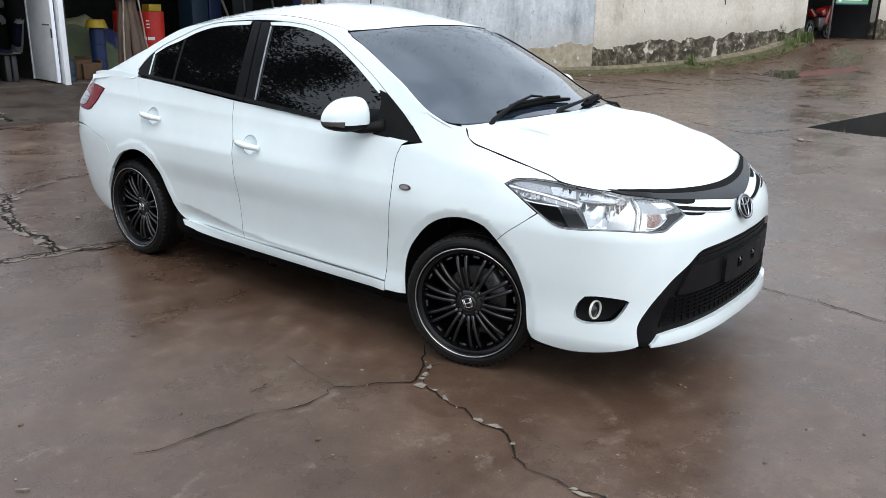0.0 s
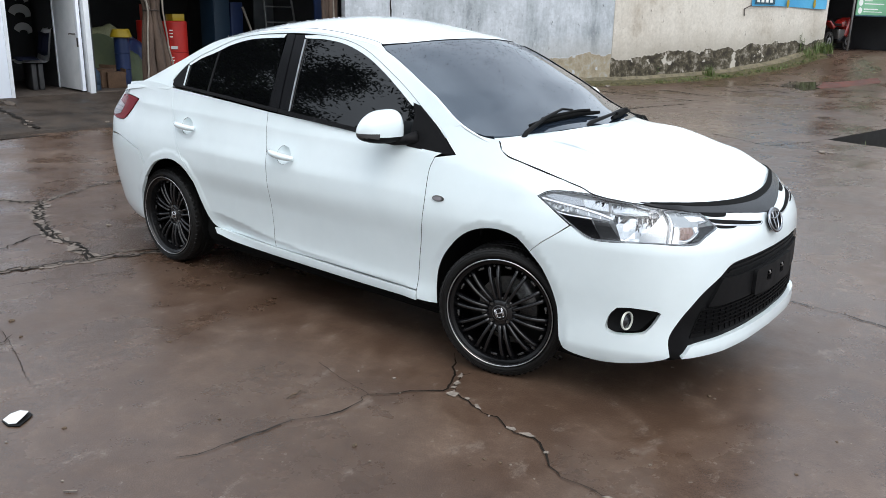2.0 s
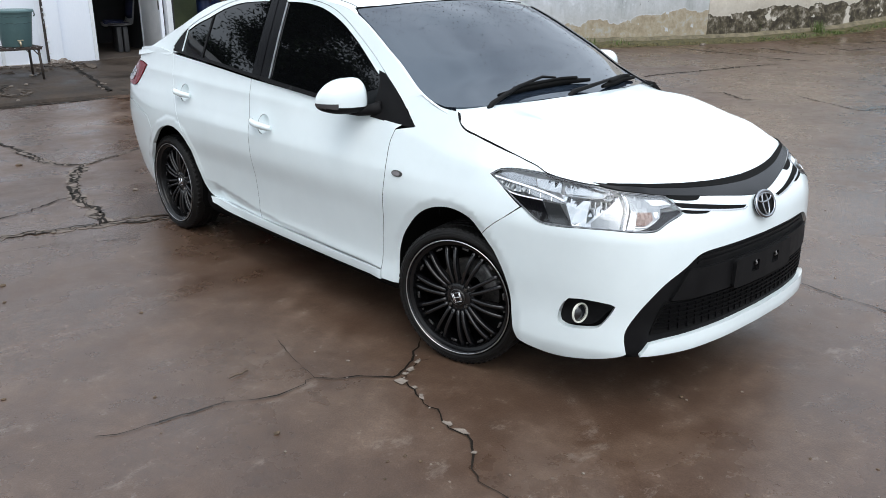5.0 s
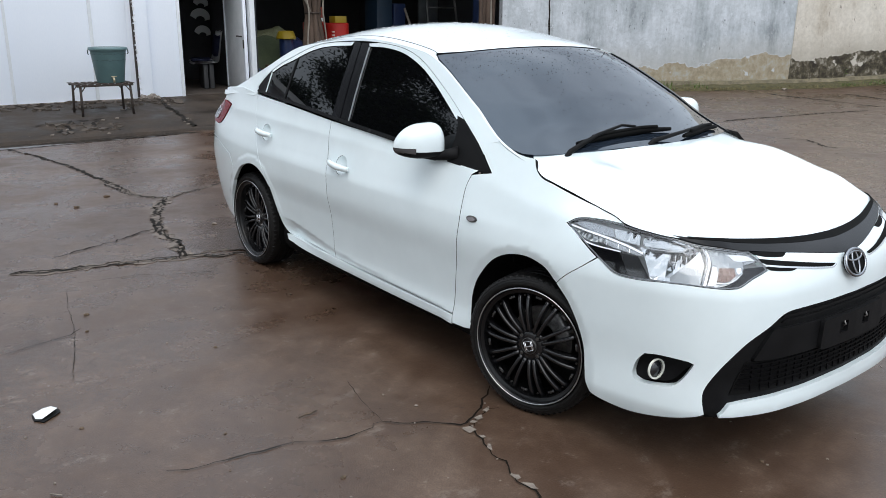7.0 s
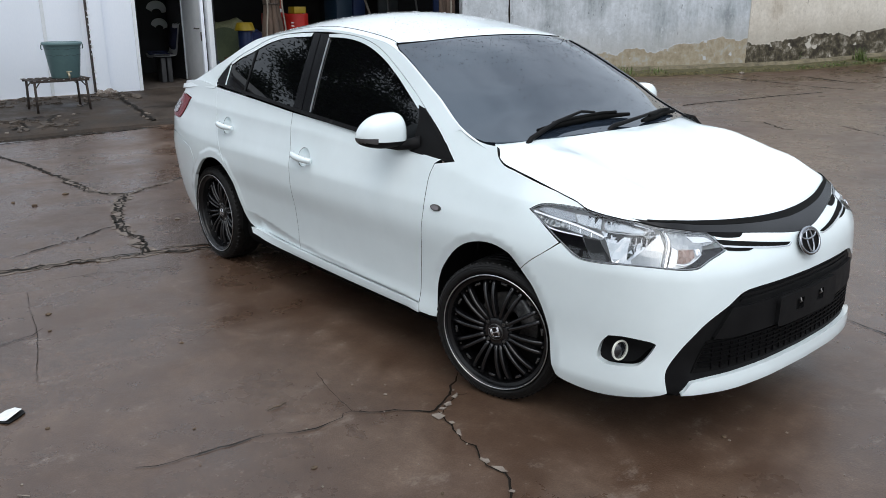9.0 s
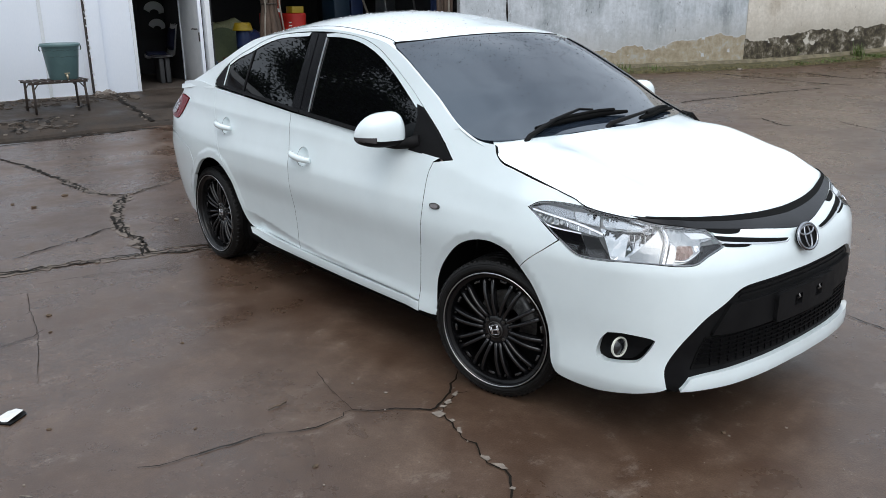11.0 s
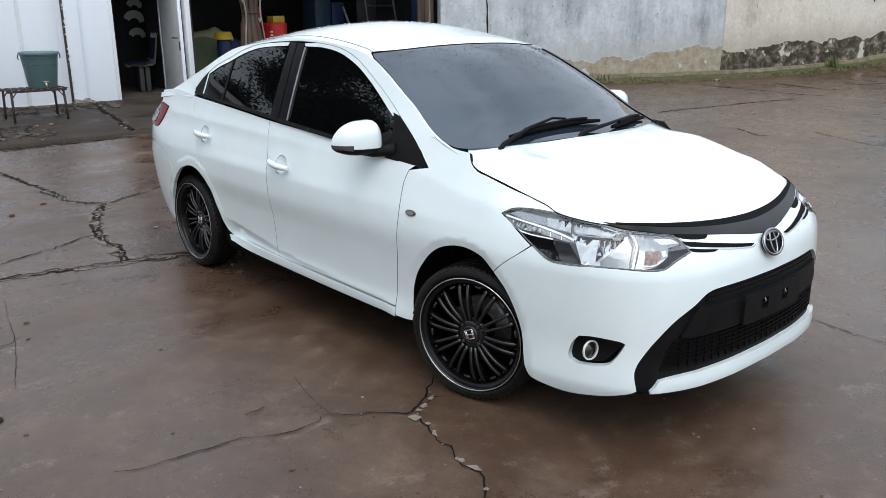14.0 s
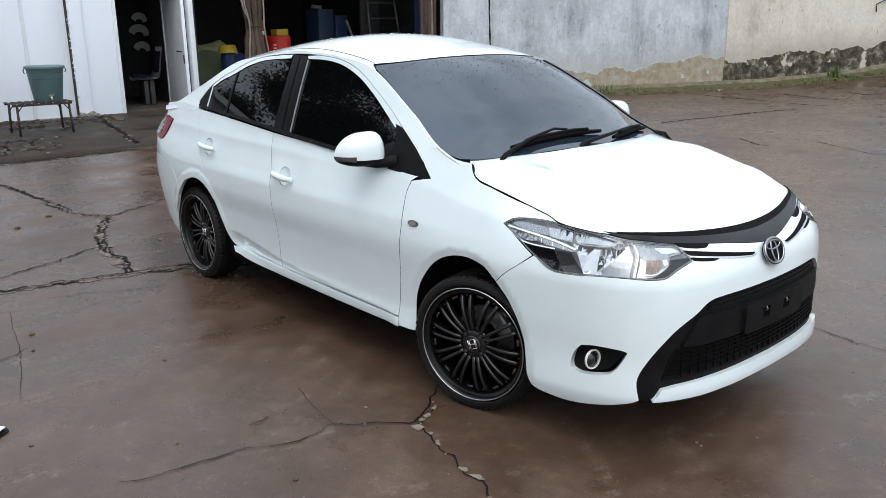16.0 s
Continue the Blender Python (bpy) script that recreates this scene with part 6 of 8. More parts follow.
def loose_slabs():
    rng = random.Random(17)
    bits = bmesh.new()
    for x, y, long, wide, turn in ((1.236, -1.062, 0.036, 0.026, 0.4), (1.186, -0.975, 0.026, 0.016, 1.9), (1.156, -0.905, 0.020, 0.013, 2.2), (1.20, -1.01, 0.016, 0.010, 1.0), (1.598, -1.144, 0.026, 0.015, 0.1), (1.664, -1.143, 0.034, 0.014, 0.15),
                                   (1.788, -1.205, 0.013, 0.009, 0.8), (1.385, -1.085, 0.030, 0.010, 2.7), (1.31, -1.055, 0.014, 0.010, 0.2), (2.135, -1.322, 0.034, 0.012, 0.1), (2.10, -1.315, 0.02, 0.008, 0.4)):
        slab(x, y, long, wide, turn, rng, bits, 0.003)
    tagged(part("rubble", bits, GROUND, M_CHIP), kind="stuff")


loose_slabs()
crack([(-3.82, 8.12), (-3.80, 8.80), (-3.68, 9.33), (-3.57, 10.33), (-3.3, 11.59)], 0.055, GROUND, 14, 0.05)
crack([(-6.16, 12.99), (-5.5, 12.76), (-4.57, 12.63), (-3.72, 12.43), (-3.14, 12.47)], 0.055, GROUND, 15, 0.1)
crack([(-5.0, 14.2), (-4.46, 14.0), (-3.92, 13.77), (-3.49, 13.75)], 0.06, GROUND, 17, 0.05)
crack([(-4.01, 15.26), (-3.5, 15.08), (-3.22, 15.97), (-2.6, 15.61)], 0.07, GROUND, 18)
crack([(-3.82, 16.64), (-3.63, 17.13), (-3.15, 16.76), (-3.28, 17.87), (-2.98, 17.77)], 0.07, GROUND, 19, 0.2)
crack([(-2.31, 7.22), (-2.1, 7.42), (-1.61, 7.04), (-1.49, 7.13)], 0.03, GROUND, 24, 0.1)
crack([(-1.24, 7.85), (-0.7, 7.52), (-0.24, 7.24), (0.0, 8.0), (0.12, 8.52)], 0.02, GROUND, 25)


def flat(name, outline, material_, lift, label, category, kind="structure", seed=1, step=0.15, jitter=0.05):
    ring = ragged(outline, seed, step, jitter)
    mid = (sum(p[0] for p in ring) / len(ring), sum(p[1] for p in ring) / len(ring))
    verts = [(x, y, float(rise(x, y)) + lift) for x, y in ring] + [(*mid, float(rise(*mid)) + lift)]
    n = len(ring)
    return tagged(part(name, mesh_of(name, verts, [(i, (i + 1) % n, n) for i in range(n)], material_), None), label, category, kind=kind)


flat("puddle", [(-3.26, 17.11), (-3.22, 17.81), (-2.67, 17.98), (-2.36, 16.91), (-2.52, 16.42), (-2.95, 16.7)], M_WATER, 0.005, "shallow puddle on the concrete", "puddle", seed=3, step=0.3, jitter=0.08)
flat("red_patch", [(-2.66, 17.99), (-2.07, 18.41), (-1.78, 18.94), (-1.56, 19.05), (-1.41, 18.41), (-1.90, 17.76), (-2.14, 17.09), (-2.35, 16.92)], M_RED_BROWN, 0.006, "red-brown patch on the concrete", "earth", seed=6, step=0.25, jitter=0.09)


# ---- buildings ----
def build_apron():
    bm = bmesh.new()
    rng = random.Random(5)
    ys = np.arange(-7.0, 9.01, 0.35)
    rows = []
    for y in ys:
        j = rng.uniform(-0.05, 0.05)
        rows.append([bm.verts.new((x + (j if k < 2 else 0), y, z)) for k, (x, z) in enumerate(((-7.12, -0.02), (-7.15, 0.035), (-8.0, 0.085), (-8.9, 0.12), (-9.95, 0.18)))])
    for a, b in zip(rows, rows[1:]):
        for k in range(4):
            bm.faces.new((a[k], b[k], b[k + 1], a[k + 1])).smooth = k > 0
    bmesh.ops.recalc_face_normals(bm, faces=bm.faces[:])
    apron = solo("pavement", bm, M_APRON, "dark wet concrete apron before the white cabin", "pavement", kind="structure")
    for pts, w, s in (([(-9.72, 1.55), (-8.89, 1.39), (-8.29, 1.33), (-7.71, 1.21), (-7.29, 1.17), (-7.2, 1.6), (-7.22, 2.1)], 0.07, 31), ([(-7.95, -0.75), (-8.15, -0.35), (-8.2, 0.0), (-8.16, 0.16), (-8.26, 0.28), (-8.2, 0.6)], 0.07, 32),
                      ([(-7.4, -0.9), (-7.39, -0.45), (-7.6, -0.3), (-7.55, -0.06), (-7.9, 0.05), (-8.1, 0.15)], 0.06, 33), ([(-8.24, -0.18), (-7.71, -0.32), (-7.5, -0.5)], 0.05, 34),
                      ([(-7.13, -2.4), (-7.13, -1.6), (-7.12, -0.54), (-7.13, -0.06), (-7.12, 0.35), (-7.13, 0.99), (-7.14, 1.9), (-7.13, 3.0)], 0.035, 35),
                      ([(-9.7, -0.8), (-9.6, 0.2), (-9.66, 0.8), (-9.6, 1.3)], 0.05, 36), ([(-8.7, 0.4), (-8.75, 0.7), (-9.1, 0.9)], 0.03, 37)):
        rngc = random.Random(s)
        verts, faces = [], []
        fine = []
        for (xa, ya), (xb, yb) in zip(pts, pts[1:]):
            k = max(1, int(math.hypot(xb - xa, yb - ya) / 0.07))
            fine += [(xa + (xb - xa) * q / k + rngc.uniform(-0.022, 0.022), ya + (yb - ya) * q / k + rngc.uniform(-0.03, 0.03)) for q in range(k)]
        bits = bmesh.new()
        for i, (x, y) in enumerate(fine + [pts[-1]]):
            if rngc.random() < 0.16:
                rr = rngc.uniform(0.010, 0.034)
                ring = [(rr * rngc.uniform(0.6, 1.2) * math.cos(q * 1.047), rr * rngc.uniform(0.6, 1.2) * math.sin(q * 1.047)) for q in range(6)]
                bx, by = x + rngc.uniform(-0.1, 0.1), y + rngc.uniform(-0.1, 0.1)
                if bx < -7.2:
                    prism(ring, 0.0, rr * 0.5, bm=bits, m=Matrix.Translation((bx, by, float(np.interp(-bx, (7.15, 8.0, 8.9, 9.95), (0.035, 0.085, 0.12, 0.18))) + 0.002)))
            x = min(x, -7.135)
            z = float(np.interp(-x, (7.15, 8.0, 8.9, 9.95), (0.035, 0.085, 0.12, 0.18))) + 0.012
            verts += [(x, y - w * rngc.uniform(0.1, 0.7), z), (x, y + w * rngc.uniform(0.1, 0.7), z)]
            if i:
                faces.append((2 * i - 2, 2 * i - 1, 2 * i + 1, 2 * i))
        part("crack", mesh_of("crack", verts, faces, M_CRACK), apron)
        if len(bits.verts):
            tagged(part("rubble", bits, apron, M_CHIP), kind="stuff")


build_apron()


def apron_rubble():
    """Broken edge of the apron along the cabin's foot, and heaved pieces in its middle."""
    rng = random.Random(51)
    level = lambda x: float(np.interp(-x, (7.15, 8.0, 8.9, 9.95), (0.035, 0.085, 0.12, 0.18)))
    for name, count, xs, ys, size, mat in (("rubble", 260, (-9.86, -9.2), (-4.0, 1.75), (0.02, 0.075), M_RUBBLE), ("rubble", 60, (-8.1, -7.35), (-0.45, 0.30), (0.02, 0.065), M_RUBBLE), ("rubble", 70, (-9.9, -9.2), (1.35, 1.72), (0.015, 0.05), M_RUBBLE)):
        bits = bmesh.new()
        for _ in range(count):
            x, y, r = rng.uniform(*xs), rng.uniform(*ys), rng.uniform(*size) * rng.uniform(0.5, 1.0)
            ring = [(r * rng.uniform(0.6, 1.2) * math.cos(q), 1.5 * r * rng.uniform(0.6, 1.2) * math.sin(q)) for q in np.arange(7) * 0.8976]
            prism(ring, -0.02, r * rng.uniform(0.15, 0.5), bm=bits, m=Matrix.Translation((x, y, level(x))) @ Euler((rng.uniform(-0.25, 0.25), rng.uniform(-0.25, 0.25), rng.uniform(0, 6))).to_matrix().to_4x4())
        solo(name, bits, mat, "broken brown concrete along the cabin's foot", "rubble", kind="stuff")


apron_rubble()
flat("puddle", [(-7.10, -3.2), (-6.86, -2.0), (-6.84, -0.9), (-6.93, 0.1), (-6.95, 0.9), (-7.02, 1.2), (-7.11, 0.9), (-7.11, -1.0)], M_WATER, 0.004, "narrow strip of rainwater along the apron", "puddle", seed=8, step=0.2, jitter=0.03)
X0 = -9.9  # front of the cabin


def build_cabin():
    w = thing("wall_cabin", "white panelled cabin wall with flaking edges", "wall", kind="structure")
    part("wall_panel", bm_box(X0 - 0.10, X0, -7.0, 0.66, 0.17, 3.6, 0.004), w, M_CABIN)
    part("wall_panel", bm_box(X0 - 0.10, X0, 0.67, 1.20, 0.17, 3.6, 0.004), w, M_CABIN)
    part("wall_panel", bm_box(X0 - 0.10, X0 - 0.005, 1.20, 2.02, 0.17, 3.6, 0.004), w, M_CABIN)
    part("wall_panel", bm_box(X0 - 0.10, X0 - 0.005, 2.02, 3.34, 2.44, 3.6, 0.004), w, M_CABIN)
    for y in (-5.6, -3.9, -2.2, -0.5):
        part("panel_joint", bm_box(X0, X0 + 0.012, y - 0.02, y + 0.02, 0.17, 3.6, 0.003), w, M_CABIN_TRIM)
    part("panel_joint", bm_box(X0, X0 + 0.012, 0.64, 0.69, 0.17, 3.6, 0.003), w, M_CABIN_TRIM)
    part("corner_post", bm_box(X0, X0 + 0.09, 1.285, 1.50, 0.16, 3.6, 0.01), w, M_CABIN, "white post")
    rng = random.Random(8)
    flakes = bmesh.new()
    for k in range(110):
        z, fw = 0.2 + 3.2 * rng.random(), rng.uniform(0.003, 0.014)
        y = 1.285 + rng.uniform(-0.006, 0.022)
        bm_box(X0 + 0.08, X0 + 0.092 + rng.uniform(0, 0.008), y - fw, y + fw, z, z + rng.uniform(0.01, 0.05), 0.003, 1, bm=flakes)
    tagged(part("flaked_edge", flakes, w, M_CABIN_TRIM, "flaking edge of the post"), kind="stuff")
    part("post_strip", bm_box(X0 + 0.001, X0 + 0.094, 1.273, 1.285, 0.2, 3.6, 0.002), w, M_IRON, "thin dark strip beside the post")
    part("foot_strip", bm_box(X0, X0 + 0.03, -7.0, 1.2, 0.13, 0.185, 0.004), w, M_RUST)
    part("broken_foot", prism(ragged([(1.26, 0.15), (1.60, 0.15), (1.57, 0.21), (1.46, 0.27), (1.38, 0.21), (1.30, 0.24)], 3, 0.04, 0.016), X0 + 0.09, X0 + 0.13, m=Matrix(((0, 0, 1, 0), (1, 0, 0, 0), (0, 1, 0, 0), (0, 0, 0, 1)))), w, M_RUST)
    # door frame and open leaf
    d = thing("door_1", "white cabin door swung open into the dim room", "door", kind="structure")
    for a, b in ((1.995, 2.05), (3.25, 3.34)):
        part("door_frame", bm_box(X0 - 0.12, X0 + 0.015, a, b, 0.17, 2.44, 0.004), d, M_CABIN_TRIM)
    part("door_frame", bm_box(X0 - 0.12, X0 + 0.015, 2.05, 3.25, 2.39, 2.44, 0.004), d, M_CABIN_TRIM)
    part("latch_plate", bm_box(X0 - 0.06, X0 - 0.03, 2.051, 2.056, 0.95, 1.12, 0.002), d, M_STEEL_DARK)
    m = Matrix.Translation((X0 - 1.02, 3.255, 0)) @ Matrix.Rotation(radians(-4), 4, "Z") @ Matrix.Diagonal((1.2, 1, 1.06, 1))
    leaf = part("door_leaf", bm_box(0.0, 0.74, -0.02, 0.02, 0.21, 2.24, 0.003, m=m), d, M_CABIN_TRIM)
    for x0, x1 in ((0.74, 0.80), (-0.01, 0.03)):
        part("leaf_edge", bm_box(x0, x1, -0.028, 0.028, 0.20, 2.25, 0.004, m=m), leaf, M_CABIN)
    part("lever_handle", tube([m @ Vector(p) for p in ((0.69, -0.02, 1.05), (0.69, -0.06, 1.05), (0.60, -0.065, 1.055), (0.58, -0.065, 1.045))], 0.011, 8), leaf, M_STEEL_DARK)
    part("lock_plate", bm_box(0.745, 0.79, -0.036, -0.028, 0.86, 1.0, 0.004, m=m), leaf, M_STEEL_DARK)
    # room behind
    r = thing("wall_cabin_inside", "cabin room walls coloured near black for the room's shade", "wall", kind="structure")
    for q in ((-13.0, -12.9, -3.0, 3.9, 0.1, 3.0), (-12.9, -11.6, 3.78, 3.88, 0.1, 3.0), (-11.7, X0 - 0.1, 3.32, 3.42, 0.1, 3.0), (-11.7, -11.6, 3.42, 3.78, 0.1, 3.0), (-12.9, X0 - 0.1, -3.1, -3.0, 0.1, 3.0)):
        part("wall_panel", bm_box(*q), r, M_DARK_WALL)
    solo("floor_cabin", bm_box(-12.9, X0 - 0.02, -3.0, 3.78, 0.05, 0.19), M_DARK_FLOOR, "cabin floor darkened for the room's shade", "floor", kind="structure")
    # out of view, added to close the room to daylight
    solo("ceiling_cabin", bm_box(-13.0, X0, -7.0, 3.52, 3.0, 3.1), M_DARK_WALL, "unseen cabin ceiling that keeps daylight out", "ceiling", kind="structure")
    solo("roof_cabin", bm_box(-13.2, X0 + 0.3, -7.2, 3.3, 3.6, 3.75), M_CABIN_TRIM, "flat white cabin roof", "roof", kind="structure")


build_cabin()


def build_garage():
    g = thing("wall_garage", "workshop walls coloured near black for the shade inside", "wall", kind="structure")
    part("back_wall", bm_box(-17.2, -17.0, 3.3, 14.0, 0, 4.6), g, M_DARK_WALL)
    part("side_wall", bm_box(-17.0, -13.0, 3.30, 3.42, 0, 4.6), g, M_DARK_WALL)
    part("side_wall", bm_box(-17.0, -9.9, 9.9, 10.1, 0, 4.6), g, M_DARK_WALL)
    # unseen lintel, hung low so that less light enters the workshop
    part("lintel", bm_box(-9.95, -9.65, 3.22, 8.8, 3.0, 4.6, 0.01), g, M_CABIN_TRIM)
    solo("floor_garage", bm_box(-17.0, X0 + 0.02, 3.25, 10.0, 0.0, 0.17), M_DARK_FLOOR, "brown workshop floor darkened for the shade inside", "floor", kind="structure")
    # unseen cover, added to keep the workshop dark
    solo("ceiling_garage", bm_box(-17.2, -9.6, 3.2, 14.0, 4.6, 4.75), M_DARK_WALL, "unseen workshop roof that keeps daylight out", "ceiling", kind="structure")


build_garage()


def build_long_wall():
    grey = thing("wall_grey", "tall grey plastered wall, stained and patched", "wall", kind="structure")
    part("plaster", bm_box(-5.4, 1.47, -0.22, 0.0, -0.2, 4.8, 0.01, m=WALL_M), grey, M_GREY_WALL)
    rng = random.Random(3)
    verts, faces = [], []
    for i, z in enumerate(np.arange(0.3, 4.6, 0.12)):
        a, w = -4.35 - 0.06 * z * 0.5 + rng.uniform(-0.012, 0.012), rng.uniform(0.012, 0.022)
        for k in (-1, 1):
            verts.append(tuple(on_wall(a + k * w, z, 0.004)))
        if i:
            faces.append((2 * i - 2, 2 * i - 1, 2 * i + 1, 2 * i))
    part("wall_crack", mesh_of("wall_crack", verts, faces, M_CRACK), grey)
    cream = thing("wall_cream", "cream painted wall with a decayed dark foot", "wall", kind="structure")
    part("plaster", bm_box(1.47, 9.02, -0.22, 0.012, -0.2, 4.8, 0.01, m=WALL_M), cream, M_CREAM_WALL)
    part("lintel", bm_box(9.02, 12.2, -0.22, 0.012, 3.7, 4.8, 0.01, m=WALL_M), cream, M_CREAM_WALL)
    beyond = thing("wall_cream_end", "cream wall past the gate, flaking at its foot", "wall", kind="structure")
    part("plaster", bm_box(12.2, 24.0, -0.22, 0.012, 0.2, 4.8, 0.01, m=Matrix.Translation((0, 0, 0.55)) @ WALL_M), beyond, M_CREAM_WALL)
    dark = thing("wall_gateway", "passage behind the gate, coloured near black for its shade", "wall", kind="structure")
    for q in ((8.3, 8.5, -5.0, -0.2, 0, 4.5), (12.4, 12.6, -5.0, -0.2, 0, 4.5), (8.3, 12.6, -5.2, -5.0, 0, 4.5)):
        part("wall_panel", bm_box(*q, m=WALL_M), dark, M_DARK_WALL)
    # unseen lid on the passage, added to block the sky
    solo("ceiling_gateway", bm_box(8.3, 12.6, -5.2, 0.0, 4.5, 4.7, m=WALL_M), M_DARK_WALL, "unseen roof that darkens the gate passage", "ceiling", kind="structure")
    post = thing("gate_post", "thin rusty steel gate post beside the opening", "post")
    part("tube", tube([on_wall(12.12, 0.6, 0.06), on_wall(12.12, 4.2, 0.06)], 0.035, 10), post, M_IRON)
    part("rail", bm_box(10.5, 12.1, 0.05, 0.08, 3.0, 3.06, 0.004, m=WALL_M), post, M_IRON)
    # kerb with moss along the foot
    bm = bmesh.new()
    rows = []
    rngk = random.Random(6)
    for a in np.arange(-2.4, 8.61, 0.2):
        g = lambda o: float(rise(*on_wall(a, 0, o)[:2]))
        rows.append([bm.verts.new(on_wall(a, g(o) + z + rngk.uniform(-0.012, 0.012), o + rngk.uniform(-0.02, 0.02))) for o, z in ((0.0, 0.17), (0.16, 0.16), (0.20, 0.10), (0.42, 0.075), (0.52, 0.03), (0.56, -0.02))])
    index = []
    for a, b in zip(rows, rows[1:]):
        for k in range(5):
            f = bm.faces.new((a[k], a[k + 1], b[k + 1], b[k]))
            f.material_index = 0 if k < 2 else 1
    bmesh.ops.recalc_face_normals(bm, faces=bm.faces[:])
    kerb = solo("kerb", bm, M_KERB, "low concrete kerb overgrown with moss and grass", "kerb", kind="structure")
    kerb.data.materials.append(M_MOSS)
    for f in kerb.data.polygons:
        f.use_smooth = True


build_long_wall()


def blades(name, spots, label, seed, material_=None):
    """Tufts of grass and weeds as many single blades."""
    rng = random.Random(seed)
    verts, faces = [], []
    for p, count, height, spread in spots:
        for _ in range(count):
            a, r = rng.uniform(0, 6.28), spread * rng.random() ** 0.7
            b = Vector((p[0] + r * math.cos(a), p[1] + r * math.sin(a), p[2]))
            h, lean, t = height * rng.uniform(0.4, 1.1), rng.uniform(0.1, 0.7), rng.uniform(0, 6.28)
            w = 0.006 + 0.006 * rng.random()
            side = Vector((math.cos(t + 1.57), math.sin(t + 1.57), 0)) * w
            mid = b + Vector((math.cos(t) * h * lean * 0.4, math.sin(t) * h * lean * 0.4, h * 0.6))
            tip = b + Vector((math.cos(t) * h * lean, math.sin(t) * h * lean, h))
            n = len(verts)
            verts += [b - side, b + side, mid + side * 0.7, mid - side * 0.7, tip]
            faces += [(n, n + 1, n + 2, n + 3), (n + 3, n + 2, n + 4)]
    return tagged(part(name, mesh_of(name, verts, faces, material_ or M_GRASS), None), label, "grass", kind="stuff")


def kerb_spot(a, o, lift=0.05):
    q = on_wall(a, 0, o)
    return (q.x, q.y, float(rise(q.x, q.y)) + lift)


rg = random.Random(21)
spots = [(kerb_spot(4.5 + rg.uniform(-0.12, 0.12), 0.32), 70, 0.34, 0.14), (kerb_spot(8.7, 0.28), 170, 0.36, 0.28), (kerb_spot(8.2, 0.2), 90, 0.3, 0.25), (kerb_spot(-1.1, 0.3), 40, 0.14, 0.30), (kerb_spot(-1.9, 0.3), 60, 0.20, 0.35)]
spots += [(kerb_spot(rg.uniform(2.5, 8.4), rg.uniform(0.22, 0.5), 0.03), rg.choice((10, 20, 34)), rg.uniform(0.04, 0.10), 0.16) for _ in range(150)]
blades("grass", spots, "grass and moss tufts along the wall's foot", 22)
spots = [(kerb_spot(rg.uniform(-2.3, 8.5), rg.uniform(0.18, 0.54), 0.03), rg.choice((8, 16, 30)), rg.uniform(0.02, 0.06), 0.18) for _ in range(260)]
blades("dry_grass", spots, "brown and olive withered grass along the wall's foot", 23, M_GRASS_DRY)


blades("pit_weeds", [((0.45, 9.0, -0.30), 50, 0.24, 0.12), ((0.62, 9.35, -0.32), 40, 0.22, 0.12), ((0.42, 8.72, -0.28), 26, 0.16, 0.08)], "green weeds growing in the drain pit", 24)


def wall_weed():
    rng = random.Random(41)
    w = thing("weed", "leafy weed growing out of the wall's foot", "weed")
    for a0, h in ((8.05, 0.50), (8.13, 0.34), (7.98, 0.26), (2.9, 0.16)):
        foot = kerb_spot(a0, 0.06, 0.20)
        top = Vector(foot) + Vector((rng.uniform(-0.03, 0.03), rng.uniform(-0.03, 0.03), h))
        part("stem", tube([foot, Vector(foot).lerp(top, 0.5) + Vector((0.015, 0.01, 0)), top], [0.006, 0.005, 0.003], 6), w, M_GRASS)
        verts, faces = [], []
        for k in range(int(h * 44)):
            p = Vector(foot).lerp(top, rng.uniform(0.2, 1.0))
            t, r = rng.uniform(0, 6.28), rng.uniform(0.04, 0.085)
            u, v = Vector((math.cos(t), math.sin(t), rng.uniform(-0.1, 0.5))) * r, Vector((-math.sin(t), math.cos(t), 0.2)) * r * 0.32
            n = len(verts)
            verts += [p, p + u * 0.5 + v, p + u, p + u * 0.5 - v]
            faces.append((n, n + 1, n + 2, n + 3))
        tagged(part("leaf", mesh_of("leaf", verts, faces, M_GRASS), w), kind="stuff")


wall_weed()


finish_car()


